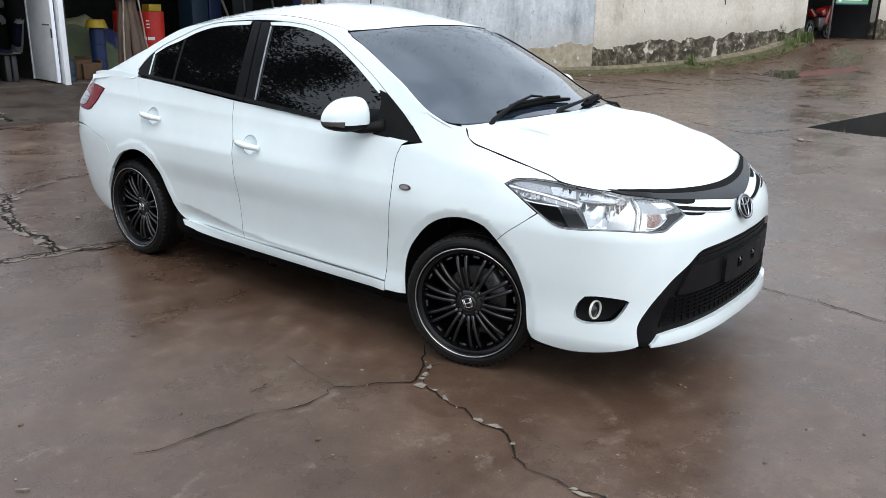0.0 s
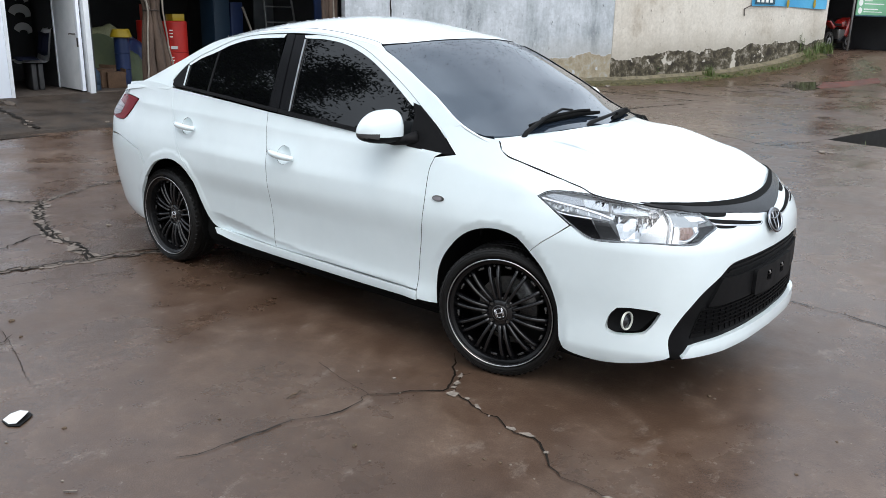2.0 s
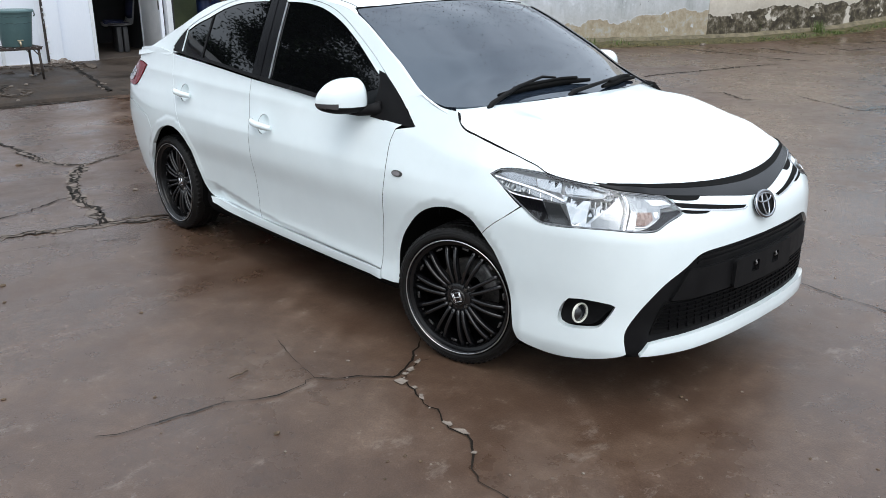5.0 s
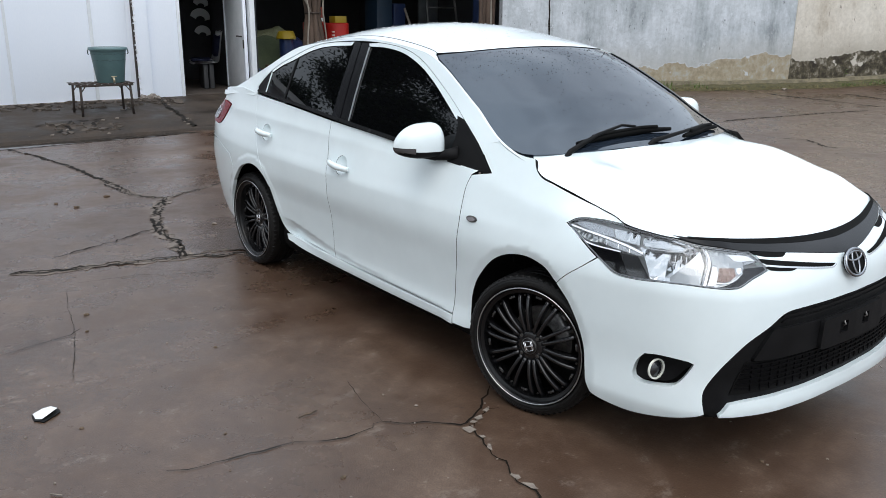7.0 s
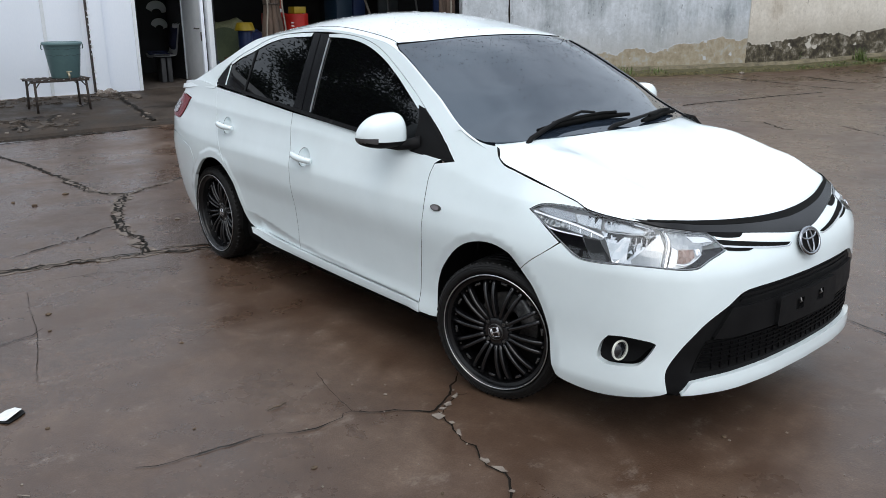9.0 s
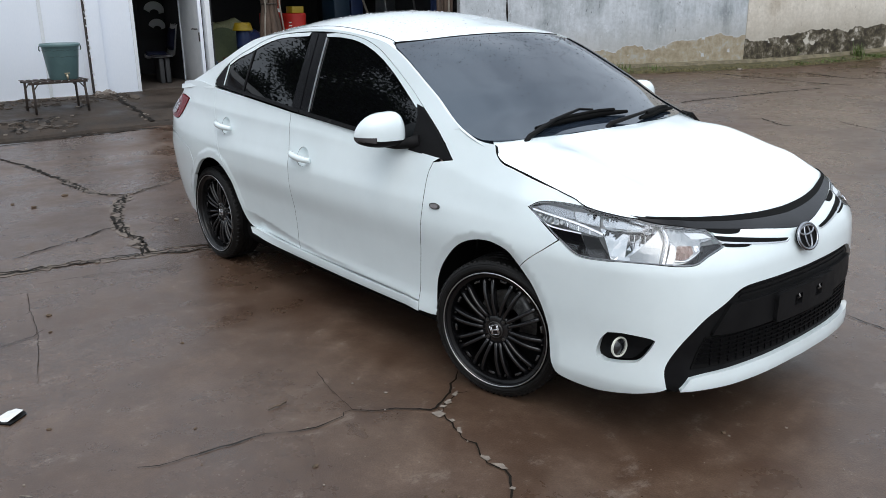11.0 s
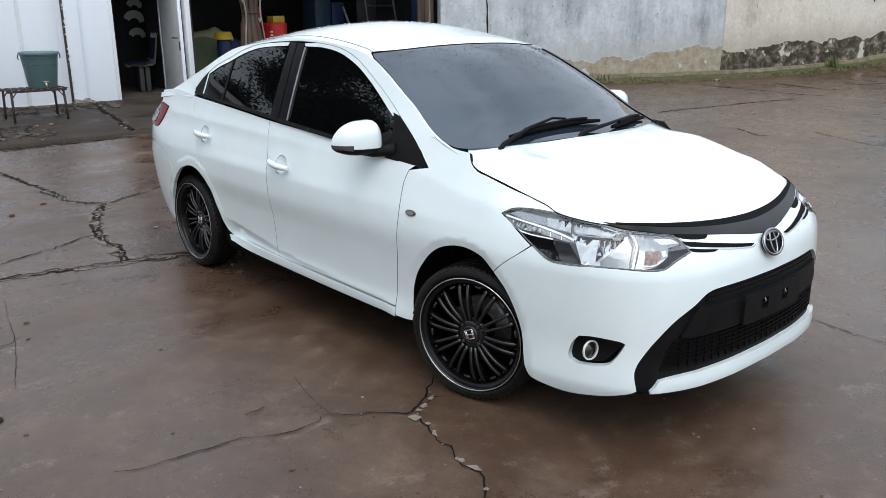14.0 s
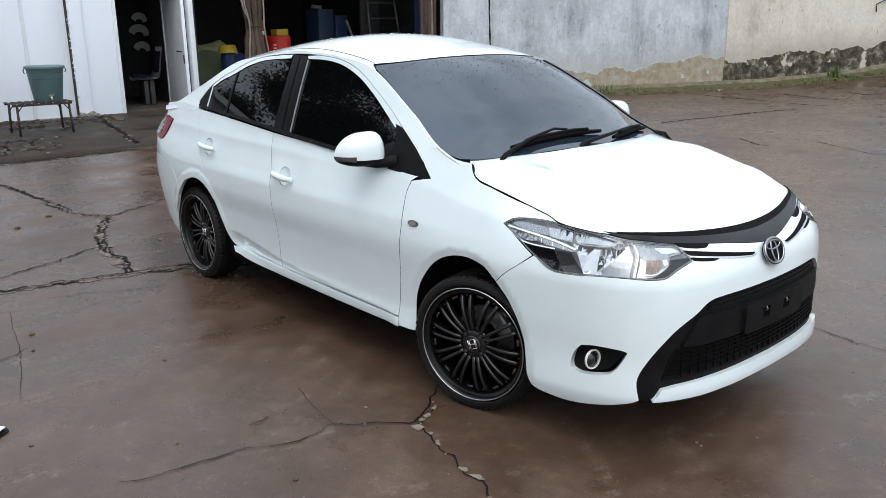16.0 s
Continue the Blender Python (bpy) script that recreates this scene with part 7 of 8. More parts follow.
# ---- things by the cabin ----
def bucket_and_stand():
    z0, cx, cy = 0.545, -8.78, 0.565
    b = thing("bucket", "grey-green plastic bucket with a lid and tap", "bucket", m=Matrix.Translation((cx, cy, z0)))
    prof = [(0.0, 0.0), (0.178, 0.0), (0.185, 0.01), (0.236, 0.42), (0.243, 0.44), (0.243, 0.455), (0.232, 0.455), (0.226, 0.42), (0.176, 0.02), (0.0, 0.02)]
    part("body", lathe(prof, 40), b, M_TEAL)
    part("lid", lathe([(0.0, 0.482), (0.10, 0.484), (0.17, 0.478), (0.18, 0.470), (0.215, 0.470), (0.225, 0.482), (0.252, 0.482), (0.262, 0.470), (0.262, 0.448), (0.252, 0.448), (0.248, 0.46), (0.0, 0.458)], 40), b, M_TEAL)
    for k, z in ((0, 0.385), (1, 0.30)):
        wave = [((0.2345 - 0.124 * (0.42 - zz)) * math.cos(t), (0.2345 - 0.124 * (0.42 - zz)) * math.sin(t), zz) for t in np.linspace(0, 2 * math.pi, 97) for zz in (z + 0.014 * abs(math.sin(5 * t + k)),)]
        part("moulded_wave", tube(wave, 0.004, 6, cap=False), b, M_TEAL_DARK, "moulded wavy line")
    for sgn in (1, -1):
        part("handle_hook", tube([(0.0, 0.250 * sgn, 0.455), (0.0, 0.272 * sgn, 0.445), (0.0, 0.276 * sgn, 0.40), (0.0, 0.262 * sgn, 0.385)], 0.008, 8), b, M_TEAL_DARK)
    tap = part("tap", tube([(0.17, -0.02, 0.07), (0.235, -0.025, 0.07), (0.255, -0.026, 0.05), (0.255, -0.026, 0.01)], [0.016, 0.017, 0.015, 0.013], 10), b, M_BRASS, "small brass tap")
    part("tap_lever", bm_box(0.225, 0.240, -0.055, 0.02, 0.085, 0.098, 0.003), tap, M_BRASS)
    st = thing("bucket_stand", "low rusty iron stand with a slatted top", "stand", m=Matrix.Translation((cx, 0.425, 0.115)))
    h = 0.425
    for x in (-0.2, 0.2):
        for y in (-0.33, 0.34):
            part("leg", tube([(x * 1.12, y * 1.03, -0.01), (x, y, h - 0.02)], 0.017, 8), st, M_IRON)
            part("brace", tube([(x, y * 0.99, h - 0.11), (x, y * 0.78, h - 0.02)], 0.008, 6), st, M_IRON)
    for x in (-0.21, 0.21):
        part("rail", bm_box(x - 0.018, x + 0.018, -0.38, 0.38, h - 0.035, h - 0.005, 0.004), st, M_IRON)
    for k, y in enumerate(np.linspace(-0.37, 0.37, 9)):
        part("slat", bm_box(-0.23, 0.23, y - 0.028, y + 0.028, h - 0.006, h + 0.004, 0.002), st, M_IRON)


bucket_and_stand()


M_LEG = grained("dark_grey_steel", (0.025, 0.026, 0.028), (0.045, 0.046, 0.048), (0.5, 0.7), 8)


def cabin_chair(x, y):
    m = Matrix.Translation((x, y, 0.19)) @ Matrix.Rotation(radians(-98), 4, "Z") @ Matrix.Diagonal((0.88, 0.95, 0.98, 1))
    c = thing("chair", "white plastic chair with a navy padded seat", "chair", "waiting chairs", m=m)
    def shell(pts, w, t):
        own = bmesh.new()
        rows = []
        for x, z in pts:
            rows.append([own.verts.new((x, y * w, z + 0.02 * abs(y) ** 2)) for y in (-1, -0.6, 0, 0.6, 1)])
        for a, b in zip(rows, rows[1:]):
            for k in range(4):
                own.faces.new((a[k], a[k + 1], b[k + 1], b[k])).smooth = True
        bmesh.ops.solidify(own, geom=own.faces[:], thickness=t)
        return own
    part("seat", shell([(0.24, 0.43), (0.22, 0.45), (0.0, 0.44), (-0.2, 0.445), (-0.24, 0.47)], 0.24, 0.025), c, M_PLASTIC_WHITE)
    part("backrest", shell([(-0.24, 0.47), (-0.27, 0.60), (-0.30, 0.80), (-0.33, 0.97), (-0.345, 1.0)], 0.235, 0.025), c, M_PLASTIC_WHITE)
    part("seat_pad", shell([(0.22, 0.475), (0.18, 0.49), (0.0, 0.485), (-0.18, 0.485)], 0.21, 0.03), c, M_SEAT, "navy padded seat")
    part("back_pad", shell([(-0.235, 0.56), (-0.255, 0.66), (-0.285, 0.82), (-0.305, 0.93)], 0.20, 0.03), c, M_SEAT, "navy padded back")
    for lx in (-0.10, 0.02):
        part("leg", bm_box(lx - 0.045, lx + 0.045, -0.16, 0.16, 0.0, 0.43, 0.01), c, M_LEG)


def wall_poster():
    p = thing("wall_poster", "dark poster with curved white shapes on the cabin's back wall", "poster")
    part("sheet", bm_box(-12.895, -12.885, 3.25, 3.75, 0.85, 2.1, 0.001), p, M_DARK_WALL)
    flip = Matrix(((0, 0, 1, 0), (1, 0, 0, 0), (0, 1, 0, 0), (0, 0, 0, 1)))
    for cy, cz, r in ((3.60, 1.66, 0.13), (3.57, 1.40, 0.17), (3.60, 1.10, 0.14)):
        arc = [(cy + r * 1.2 * math.cos(a), cz + r * math.sin(a)) for a in np.linspace(-0.3, 3.0, 12)] + [(cy + r * 0.55 * math.cos(a), cz - 0.05 + r * 0.4 * math.sin(a)) for a in np.linspace(3.0, -0.3, 12)]
        part("print", prism(arc, -12.884, -12.880, m=flip), p, M_WHITE_INK)


cabin_chair(-10.95, 2.82)
cabin_chair(-11.50, 3.02)
wall_poster()


# ---- things in the workshop ----
def draped(name, cx, cy, z0, sx, sy, h, material_, label, seed, parent=None):
    """A crumpled sheet thrown over a heap."""
    n = 30
    verts, faces = [], []
    for i in range(n + 1):
        for j in range(n + 1):
            u, v = i / n * 2 - 1, j / n * 2 - 1
            r = max(abs(u), abs(v))
            f = max(0.0, 1 - r**3) * (0.75 + 0.25 * noise.noise(Vector((u * 1.7 + seed, v * 1.7, 3.1))))
            z = h * f + (0.07 * noise.noise(Vector((u * 5, v * 5, seed))) + 0.07 * abs(noise.noise(Vector((u * 9, v * 7, seed + 2))))) * (1 - r * 0.6)
            verts.append((cx + sx * (u + 0.12 * noise.noise(Vector((v * 2, seed, 1)))), cy + sy * (v + 0.12 * noise.noise(Vector((u * 2, 4, seed)))), max(z0, z0 + z)))
    for i in range(n):
        for j in range(n):
            k = i * (n + 1) + j
            faces.append((k, k + n + 1, k + n + 2, k + 1))
    me = mesh_of(name, verts, faces, material_)
    return tagged(part(name, me, parent), label, "tarpaulin")


def drum(x, y, z, label, material_=None, r=0.29, h=0.88):
    d = thing("drum", label, "drum", "drums", m=Matrix.Translation((x, y, z)))
    prof = [(0.0, 0.0), (r - 0.01, 0.0), (r, 0.012), (r, 0.29), (r + 0.012, 0.30), (r, 0.31), (r, 0.57), (r + 0.012, 0.58), (r, 0.59), (r, h - 0.012), (r - 0.012, h), (r - 0.03, h - 0.015), (0.0, h - 0.015)]
    part("body", lathe(prof, 40), d, material_ or M_RED)
    part("bung", lathe([(0.0, h + 0.006), (0.03, h + 0.004), (0.035, h - 0.015)], 16, m=Matrix.Translation((0.14, 0.1, 0))), d, M_STEEL_DARK)
    return d


def label_bars(parent, m, rows, material_):
    """Writing too small to read, as plain bars: each row is start, end, height, thickness."""
    for a, b, z, t in rows:
        part("print_bar", bm_box(a, b, -0.002, 0.003, z - t / 2, z + t / 2, m=m), parent, material_)


def workshop():
    d1 = drum(-11.2, 5.70, 0.17, "red steel oil drum with white printing", M_RED, 0.245, 1.15)
    label_bars(d1, Matrix.Translation((0.175, -0.175, 0)) @ Matrix.Rotation(radians(45), 4, "Z"), ((-0.02, 0.11, 0.66, 0.055), (-0.09, -0.045, 0.66, 0.06), (-0.03, 0.03, 0.86, 0.02), (-0.03, 0.03, 0.92, 0.02), (-0.03, 0.03, 0.98, 0.02), (-0.03, 0.03, 0.48, 0.018), (-0.03, 0.03, 0.42, 0.018)), M_WHITE_INK)
    drum(-11.8, 5.55, 0.17, "red steel oil drum behind another one", M_RED, 0.245, 1.15)
    cr = thing("carton", "red and white oil carton on the drums", "carton", m=Matrix.Translation((-11.72, 5.52, 1.32)))
    part("box", bm_box(-0.14, 0.14, -0.13, 0.13, 0.0, 0.30, 0.006), cr, M_CARTON_RED)
    part("print_bar", bm_box(0.1405, 0.144, -0.11, 0.11, 0.02, 0.09), cr, M_WHITE_INK)
    part("print_bar", bm_box(0.1405, 0.144, -0.06, 0.06, 0.14, 0.26), cr, M_CARD)
    yc = thing("carton", "yellow carton on the drums", "carton", m=Matrix.Translation((-11.2, 5.74, 1.32)))
    part("box", bm_box(-0.12, 0.12, -0.13, 0.13, 0.0, 0.13, 0.006), yc, M_YELLOW)
    # tied curtain
    cu = thing("curtain", "brown canvas curtain gathered and tied in the opening", "curtain")
    for k in range(7):
        a = 2 * math.pi * k / 7
        pts, rs = [], []
        for z in np.arange(0.25, 3.4, 0.15):
            tie = 0.085 + 0.10 * abs(z - 1.51) ** 0.8 + 0.02 * noise.noise(Vector((k * 3.1, z * 1.6, 0)))
            w = 0.5 + 0.5 * math.sin(3 * z + k)
            pts.append((-9.98 + tie * 0.7 * math.cos(a), 4.50 + 0.03 * noise.noise(Vector((k * 1.7, z * 2.2, 4))) + tie * 1.1 * math.sin(a) - 0.05 * (z - 1.5), z))
            rs.append(0.045 + 0.026 * abs(z - 1.51) + 0.014 * w)
        part("fold", tube(pts, rs, 9), cu, M_CANVAS)
    part("tie", lathe([(0.150, -0.012), (0.158, 0.0), (0.150, 0.012)], 20, m=Matrix.Translation((-9.98, 4.50, 1.51)) @ Matrix.Diagonal((0.8, 1, 1, 1))), cu, M_IRON)
    for k, y0 in ((0, -0.15), (1, 0.13)):
        part("hem", tube([(-9.84 + 0.01 * math.sin(z * 5), 4.50 + y0 * (1 + 0.75 * abs(z - 1.51)) - 0.05 * (z - 1.5) + 0.02 * noise.noise(Vector((k, z * 4, 7))), z) for z in np.arange(0.3, 3.3, 0.12)], 0.016, 6), cu, M_CANVAS_EDGE, "pale frayed hem")
    part("rope", tube([(-9.9, 4.25, 3.3), (-9.88, 4.14, 2.6), (-9.86, 4.18, 2.2), (-9.85, 4.26, 1.8), (-9.84, 4.38, 1.53)], 0.018, 7), cu, M_CANVAS_EDGE)
    draped("tarpaulin", -12.1, 4.75, 0.17, 0.55, 0.85, 1.32, M_TARP, "crumpled pale tarpaulin over a heap", 3)
    draped("tarpaulin", -11.35, 4.75, 0.17, 0.30, 0.32, 0.72, M_TARP_GREEN, "folded green tarpaulin on the floor", 5)
    draped("tarpaulin", -11.75, 5.0, 0.17, 0.35, 0.55, 1.02, M_BLUE, "dark blue tarpaulin over a heap", 9)
    wheelish = thing("disc_board", "olive round board leaning on a heap", "board", m=Matrix.Translation((-11.3, 4.28, 0.70)) @ Matrix.Rotation(radians(68), 4, "Y"))
    part("disc", lathe([(0.0, 0.012), (0.40, 0.012), (0.415, 0.0), (0.40, -0.012), (0.0, -0.012)], 40), wheelish, M_TARP_GREEN)
    drum(-11.0, 4.48, 0.17, "small dark blue drum", M_BLUE, 0.13, 0.86)
    hat = thing("basin", "yellow plastic basin upside down on a blue drum", "basin", m=Matrix.Translation((-11.0, 4.48, 1.03)))
    part("bowl", lathe([(0.185, 0.0), (0.19, 0.01), (0.15, 0.13), (0.13, 0.145), (0.0, 0.148)], 32), hat, M_YELLOW)
    for x, y, s, r in ((-11.0, 4.02, 0.20, 20), (-10.8, 4.18, 0.17, -15)):
        c = thing("carton", "brown cardboard carton on the floor", "carton", "cartons", m=Matrix.Translation((x, y, 0.17)) @ Matrix.Rotation(radians(r), 4, "Z"))
        part("box", bm_box(-s, s, -s * 0.9, s * 0.9, 0.0, 2 * s * 0.8, 0.005), c, M_CARD)
        part("flap", bm_box(-s, s, s * 0.9, s * 0.98, 1.3 * s, 1.9 * s, 0.003), c, M_CARD)
    jug = thing("water_bottle", "blue ribbed water bottle on the floor", "bottle", m=Matrix.Translation((-10.3, 3.50, 0.17)))
    part("body", lathe([(0.0, 0.0), (0.12, 0.0), (0.135, 0.02), (0.135, 0.10), (0.128, 0.11), (0.135, 0.12), (0.135, 0.21), (0.128, 0.22), (0.135, 0.23), (0.13, 0.31), (0.08, 0.38), (0.03, 0.40), (0.03, 0.44), (0.0, 0.44)], 28), jug, M_STEELBLUE)
    box = thing("tool_cabinet", "blue-grey steel cabinet in the dark", "cabinet", m=Matrix.Translation((-12.3, 7.45, 0.17)))
    part("body", bm_box(-0.25, 0.25, -0.22, 0.18, 0.0, 1.68, 0.01), box, M_STEELBLUE)
    part("door", bm_box(0.25, 0.262, -0.20, 0.16, 0.06, 1.62, 0.004), box, M_STEELBLUE)
    part("handle", bm_box(0.262, 0.28, 0.10, 0.12, 0.7, 0.85, 0.003), box, M_STEEL)
    coil = thing("cable_coil", "pale coiled cable on the cabinet", "cable", m=Matrix.Translation((-12.25, 7.32, 1.862)))
    part("loop", tube([(0.09 * math.cos(a), 0.12 * math.sin(a), 0.004 * a) for a in np.linspace(0, 18, 60)], 0.012, 6), coil, M_CANVAS_EDGE)
    bb = thing("crate", "dark blue plastic crate beside the cabinet", "crate", m=Matrix.Translation((-12.35, 7.90, 0.17)))
    part("body", bm_box(-0.2, 0.2, -0.16, 0.16, 0.0, 1.55, 0.02), bb, M_BLUE)
    # scaffold frame leaning in the back
    sc = thing("scaffold_frame", "grey steel scaffold frame with rungs", "scaffold")
    f = lambda y, z: (-12.4 - 0.0 * z, y, z)
    for y0, y1 in ((9.0, 8.76), (9.95, 9.50)):
        part("upright", tube([f(y0, 0.17), f(y1, 2.6)], 0.024, 8), sc, M_PIPE)
    for z in (0.6, 0.95, 1.3, 1.65, 2.0, 2.35, 2.55):
        part("rung", tube([f(9.0 - 0.098 * (z - 0.17), z), f(9.95 - 0.185 * (z - 0.17), z)], 0.017, 7), sc, M_PIPE)
    part("brace", tube([f(8.74, 2.55), f(8.05, 2.50)], 0.017, 7), sc, M_PIPE)
    part("brace", tube([f(8.74, 2.35), f(8.05, 2.30)], 0.014, 7), sc, M_PIPE)
    part("brace", tube([f(8.10, 2.52), f(8.16, 2.15)], 0.014, 7), sc, M_PIPE)
    part("brace", tube([f(8.60, 2.54), f(8.56, 2.15)], 0.014, 7), sc, M_PIPE)
    pole = thing("pole", "pale wooden pole leaning in the workshop", "pole")
    part("rod", tube([(-11.6, 8.25, 0.17), (-11.75, 7.75, 1.62)], 0.024, 8), pole, M_CANVAS_EDGE)
    pan = thing("panel_board", "dark blue board leaning by the opening's edge", "board")
    part("board", bm_box(-10.35, -10.31, 8.52, 8.78, 0.17, 2.25, 0.004), pan, M_BLUE)
    gw = thing("partition", "grey partition board at the workshop's side", "board")
    part("board", bm_box(-13.4, -13.35, 9.3, 9.88, 0.17, 4.0, 0.004), gw, M_GALV)
    wr = thing("wrapped_bundle", "bundle wrapped in clear plastic on a crate", "bundle", m=Matrix.Translation((-11.4, 8.85, 1.05)))
    part("bag", lathe([(0.0, 0.30), (0.14, 0.28), (0.24, 0.18), (0.26, 0.08), (0.22, 0.0), (0.0, 0.0)], 14, sharp=80), wr, M_WRAP)
    cr2 = thing("crate", "dark crate under a wrapped bundle", "crate", m=Matrix.Translation((-11.4, 8.85, 0.17)))
    part("body", bm_box(-0.3, 0.3, -0.35, 0.35, 0.0, 0.88, 0.01), cr2, M_IRON)
    cv = thing("curtain", "brown canvas curtain pushed aside against the wall", "curtain")
    for k in range(6):
        y = 8.02 + 0.075 * k
        pts = [(-9.55 + 0.03 * math.sin(k * 2.1 + z), y + 0.02 * math.sin(z * 1.3 + k), z) for z in np.arange(0.2, 3.4, 0.2)]
        part("fold", tube(pts, [0.045 + 0.01 * math.sin(z * 3 + k) for z in np.arange(0.2, 3.4, 0.2)], 8), cv, M_CANVAS if k != 4 else M_CANVAS_EDGE)


workshop()


# ---- things along the wall and at the gate ----
def hung_sheet(name, a0, a1, z0, z1, out, material_, parent, ripple=0.015, label=""):
    n, k = 26, 12
    verts, faces = [], []
    for i in range(n + 1):
        for j in range(k + 1):
            u, v = i / n, j / k
            o = out + ripple * (math.sin(u * 9 + v * 2) + 0.6 * math.sin(u * 23 + 4 * v)) * 0.5
            verts.append(tuple(on_wall(a0 + (a1 - a0) * u, z0 + (z1 - z0) * v + 0.02 * math.sin(u * 5), o)))
    for i in range(n):
        for j in range(k):
            q = i * (k + 1) + j
            faces.append((q, q + 1, q + k + 2, q + k + 1))
    return part(name, mesh_of(name, verts, faces, material_), parent, None, label)


def writing(text, a, z, out, size, material_, parent, yaw=None, at=None):
    c = bpy.data.curves.new("lettering", "FONT")
    c.body, c.size, c.extrude, c.align_x, c.offset = text, size, 0.002, "CENTER", 0.03 * size
    c.materials.append(material_)
    ob = new("lettering", c)
    p = at if at is not None else on_wall(a, z, out)
    ob.matrix_basis = Matrix(((WALL_D.x, 0, WALL_N.x, p[0]), (WALL_D.y, 0, WALL_N.y, p[1]), (0, 1, 0, p[2]), (0, 0, 0, 1)))
    ob.parent = parent
    return ob


def banners():
    b = thing("banner", "blue printed banner hanging on the cream wall", "banner", m=Matrix.Translation(WALL_D * 0.18))
    hung_sheet("cloth", 5.78, 8.70, 1.96, 3.65, 0.05, M_BANNER_BLUE, b, 0.03)
    def bars(rows, mat, out=0.085):
        for a0, a1, z0, z1 in rows:
            part("print_bar", bm_box(a0, a1, out, out + 0.004, z0 + 0.28, z1 + 0.28, m=WALL_M), b, mat)
    bars([(5.86, 6.60, 1.74, 2.02)], M_INK)
    bars([(5.82, 6.7, 2.05, 2.75), ], M_BANNER_CYAN, 0.078)
    for a0 in (5.92, 6.08, 6.24, 6.40):
        bars([(a0, a0 + 0.10, 1.78, 1.98)], M_WHITE_INK, 0.092)
    bars([(6.75, 7.2, 2.62, 2.66), (6.75, 7.25, 2.38, 2.42), (6.75, 7.2, 2.16, 2.20)], M_INK)
    bars([(7.05, 7.6, 2.66, 3.06)], M_YELLOW)
    bars([(7.1, 7.55, 2.95, 2.98), (7.1, 7.5, 2.86, 2.89), (7.1, 7.55, 2.77, 2.80)], M_BANNER_CYAN, 0.09)
    bars([(7.9, 8.4, 2.55, 2.72)], M_INK_RED)
    bars([(8.05, 8.25, 2.74, 2.92)], M_YELLOW)
    disc = prism([(6.1 + 0.22 * math.cos(a), 2.83 + 0.26 * math.sin(a)) for a in np.linspace(0, 2 * math.pi, 25)[:-1]], 0.086, 0.09, m=WALL_M @ Matrix(((1, 0, 0, 0), (0, 0, 1, 0), (0, 1, 0, 0), (0, 0, 0, 1))))
    part("print_disc", disc, b, M_WHITE_INK)
    for a0, z0 in ((7.2, 2.15), (7.5, 2.2), (7.75, 2.12), (8.0, 2.25), (7.1, 1.78), (8.15, 1.8)):
        part("print_drop", prism([(a0 + 0.05 * math.cos(t), z0 + 0.28 + 0.12 * math.sin(t)) for t in np.linspace(0, 2 * math.pi, 13)[:-1]], 0.086, 0.09, m=WALL_M @ Matrix(((1, 0, 0, 0), (0, 0, 1, 0), (0, 1, 0, 0), (0, 0, 0, 1)))), b, M_WHITE_INK if z0 > 2 else M_YELLOW)
    part("tie_string", tube([on_wall(5.78, 1.98, 0.05), on_wall(5.55, 1.88, 0.03), on_wall(5.58, 1.70, 0.03)], 0.012, 6), b, M_IRON)
    g = thing("banner", "white and green price banner on the grey wall", "banner")
    hung_sheet("cloth", -2.77, -0.69, 2.38, 3.4, 0.03, M_WHITE_INK, g, 0.008)
    for a0, a1, z0, z1, m in ((-2.75, -0.71, 2.40, 2.47, M_INK_GREEN), (-1.55, -0.71, 2.49, 2.85, M_STEELBLUE), (-2.7, -2.4, 2.52, 2.58, M_INK)):
        part("print_bar", bm_box(a0, a1, 0.045, 0.049, z0, z1, m=WALL_M), g, m)
    writing("RP. 250.000", -2.0, 2.52, 0.046, 0.15, M_INK_RED, g)
    # sign on a pole before the gateway
    s = thing("parking_sign", "green drivers' parking sign on a thin steel pole", "sign")
    base = on_wall(10.5, 0, -0.30)
    bz = float(rise(base.x, base.y))
    part("pole", tube([(base.x, base.y, bz - 0.02), (base.x, base.y, 3.6)], 0.03, 10), s, M_PIPE)
    sheet_m = Matrix.Translation(WALL_N * -0.26) @ WALL_M
    part("board", bm_box(10.55, 12.02, 0.0, 0.03, 1.82, 2.84, 0.004, m=sheet_m), s, M_BANNER_GREEN)
    part("edge", bm_box(10.55, 12.02, -0.004, 0.034, 1.79, 1.83, 0.004, m=sheet_m), s, M_INK)
    for text, z, size in (("AREA PARKIR", 2.60, 0.215), ("PENGEMUDI", 2.37, 0.215)):
        p = on_wall(11.285, z, -0.222)
        writing(text, 0, 0, 0, size, M_INK, s, at=p)
    for a0, a1, z0, z1 in ((10.86, 11.2, 2.22, 2.25), (10.86, 11.75, 2.13, 2.16), (10.86, 11.5, 1.98, 2.01), (10.86, 11.7, 1.91, 1.93)):
        part("print_bar", bm_box(a0, a1, 0.031, 0.035, z0, z1, m=sheet_m), s, M_WHITE_INK)
    for z in (2.17, 1.95):
        part("print_disc", prism([(10.70 + 0.09 * math.cos(t), z + 0.09 * math.sin(t)) for t in np.linspace(0, 2 * math.pi, 17)[:-1]], 0.031, 0.036, m=sheet_m @ Matrix(((1, 0, 0, 0), (0, 0, 1, 0), (0, 1, 0, 0), (0, 0, 0, 1)))), s, M_WHITE_INK)


banners()


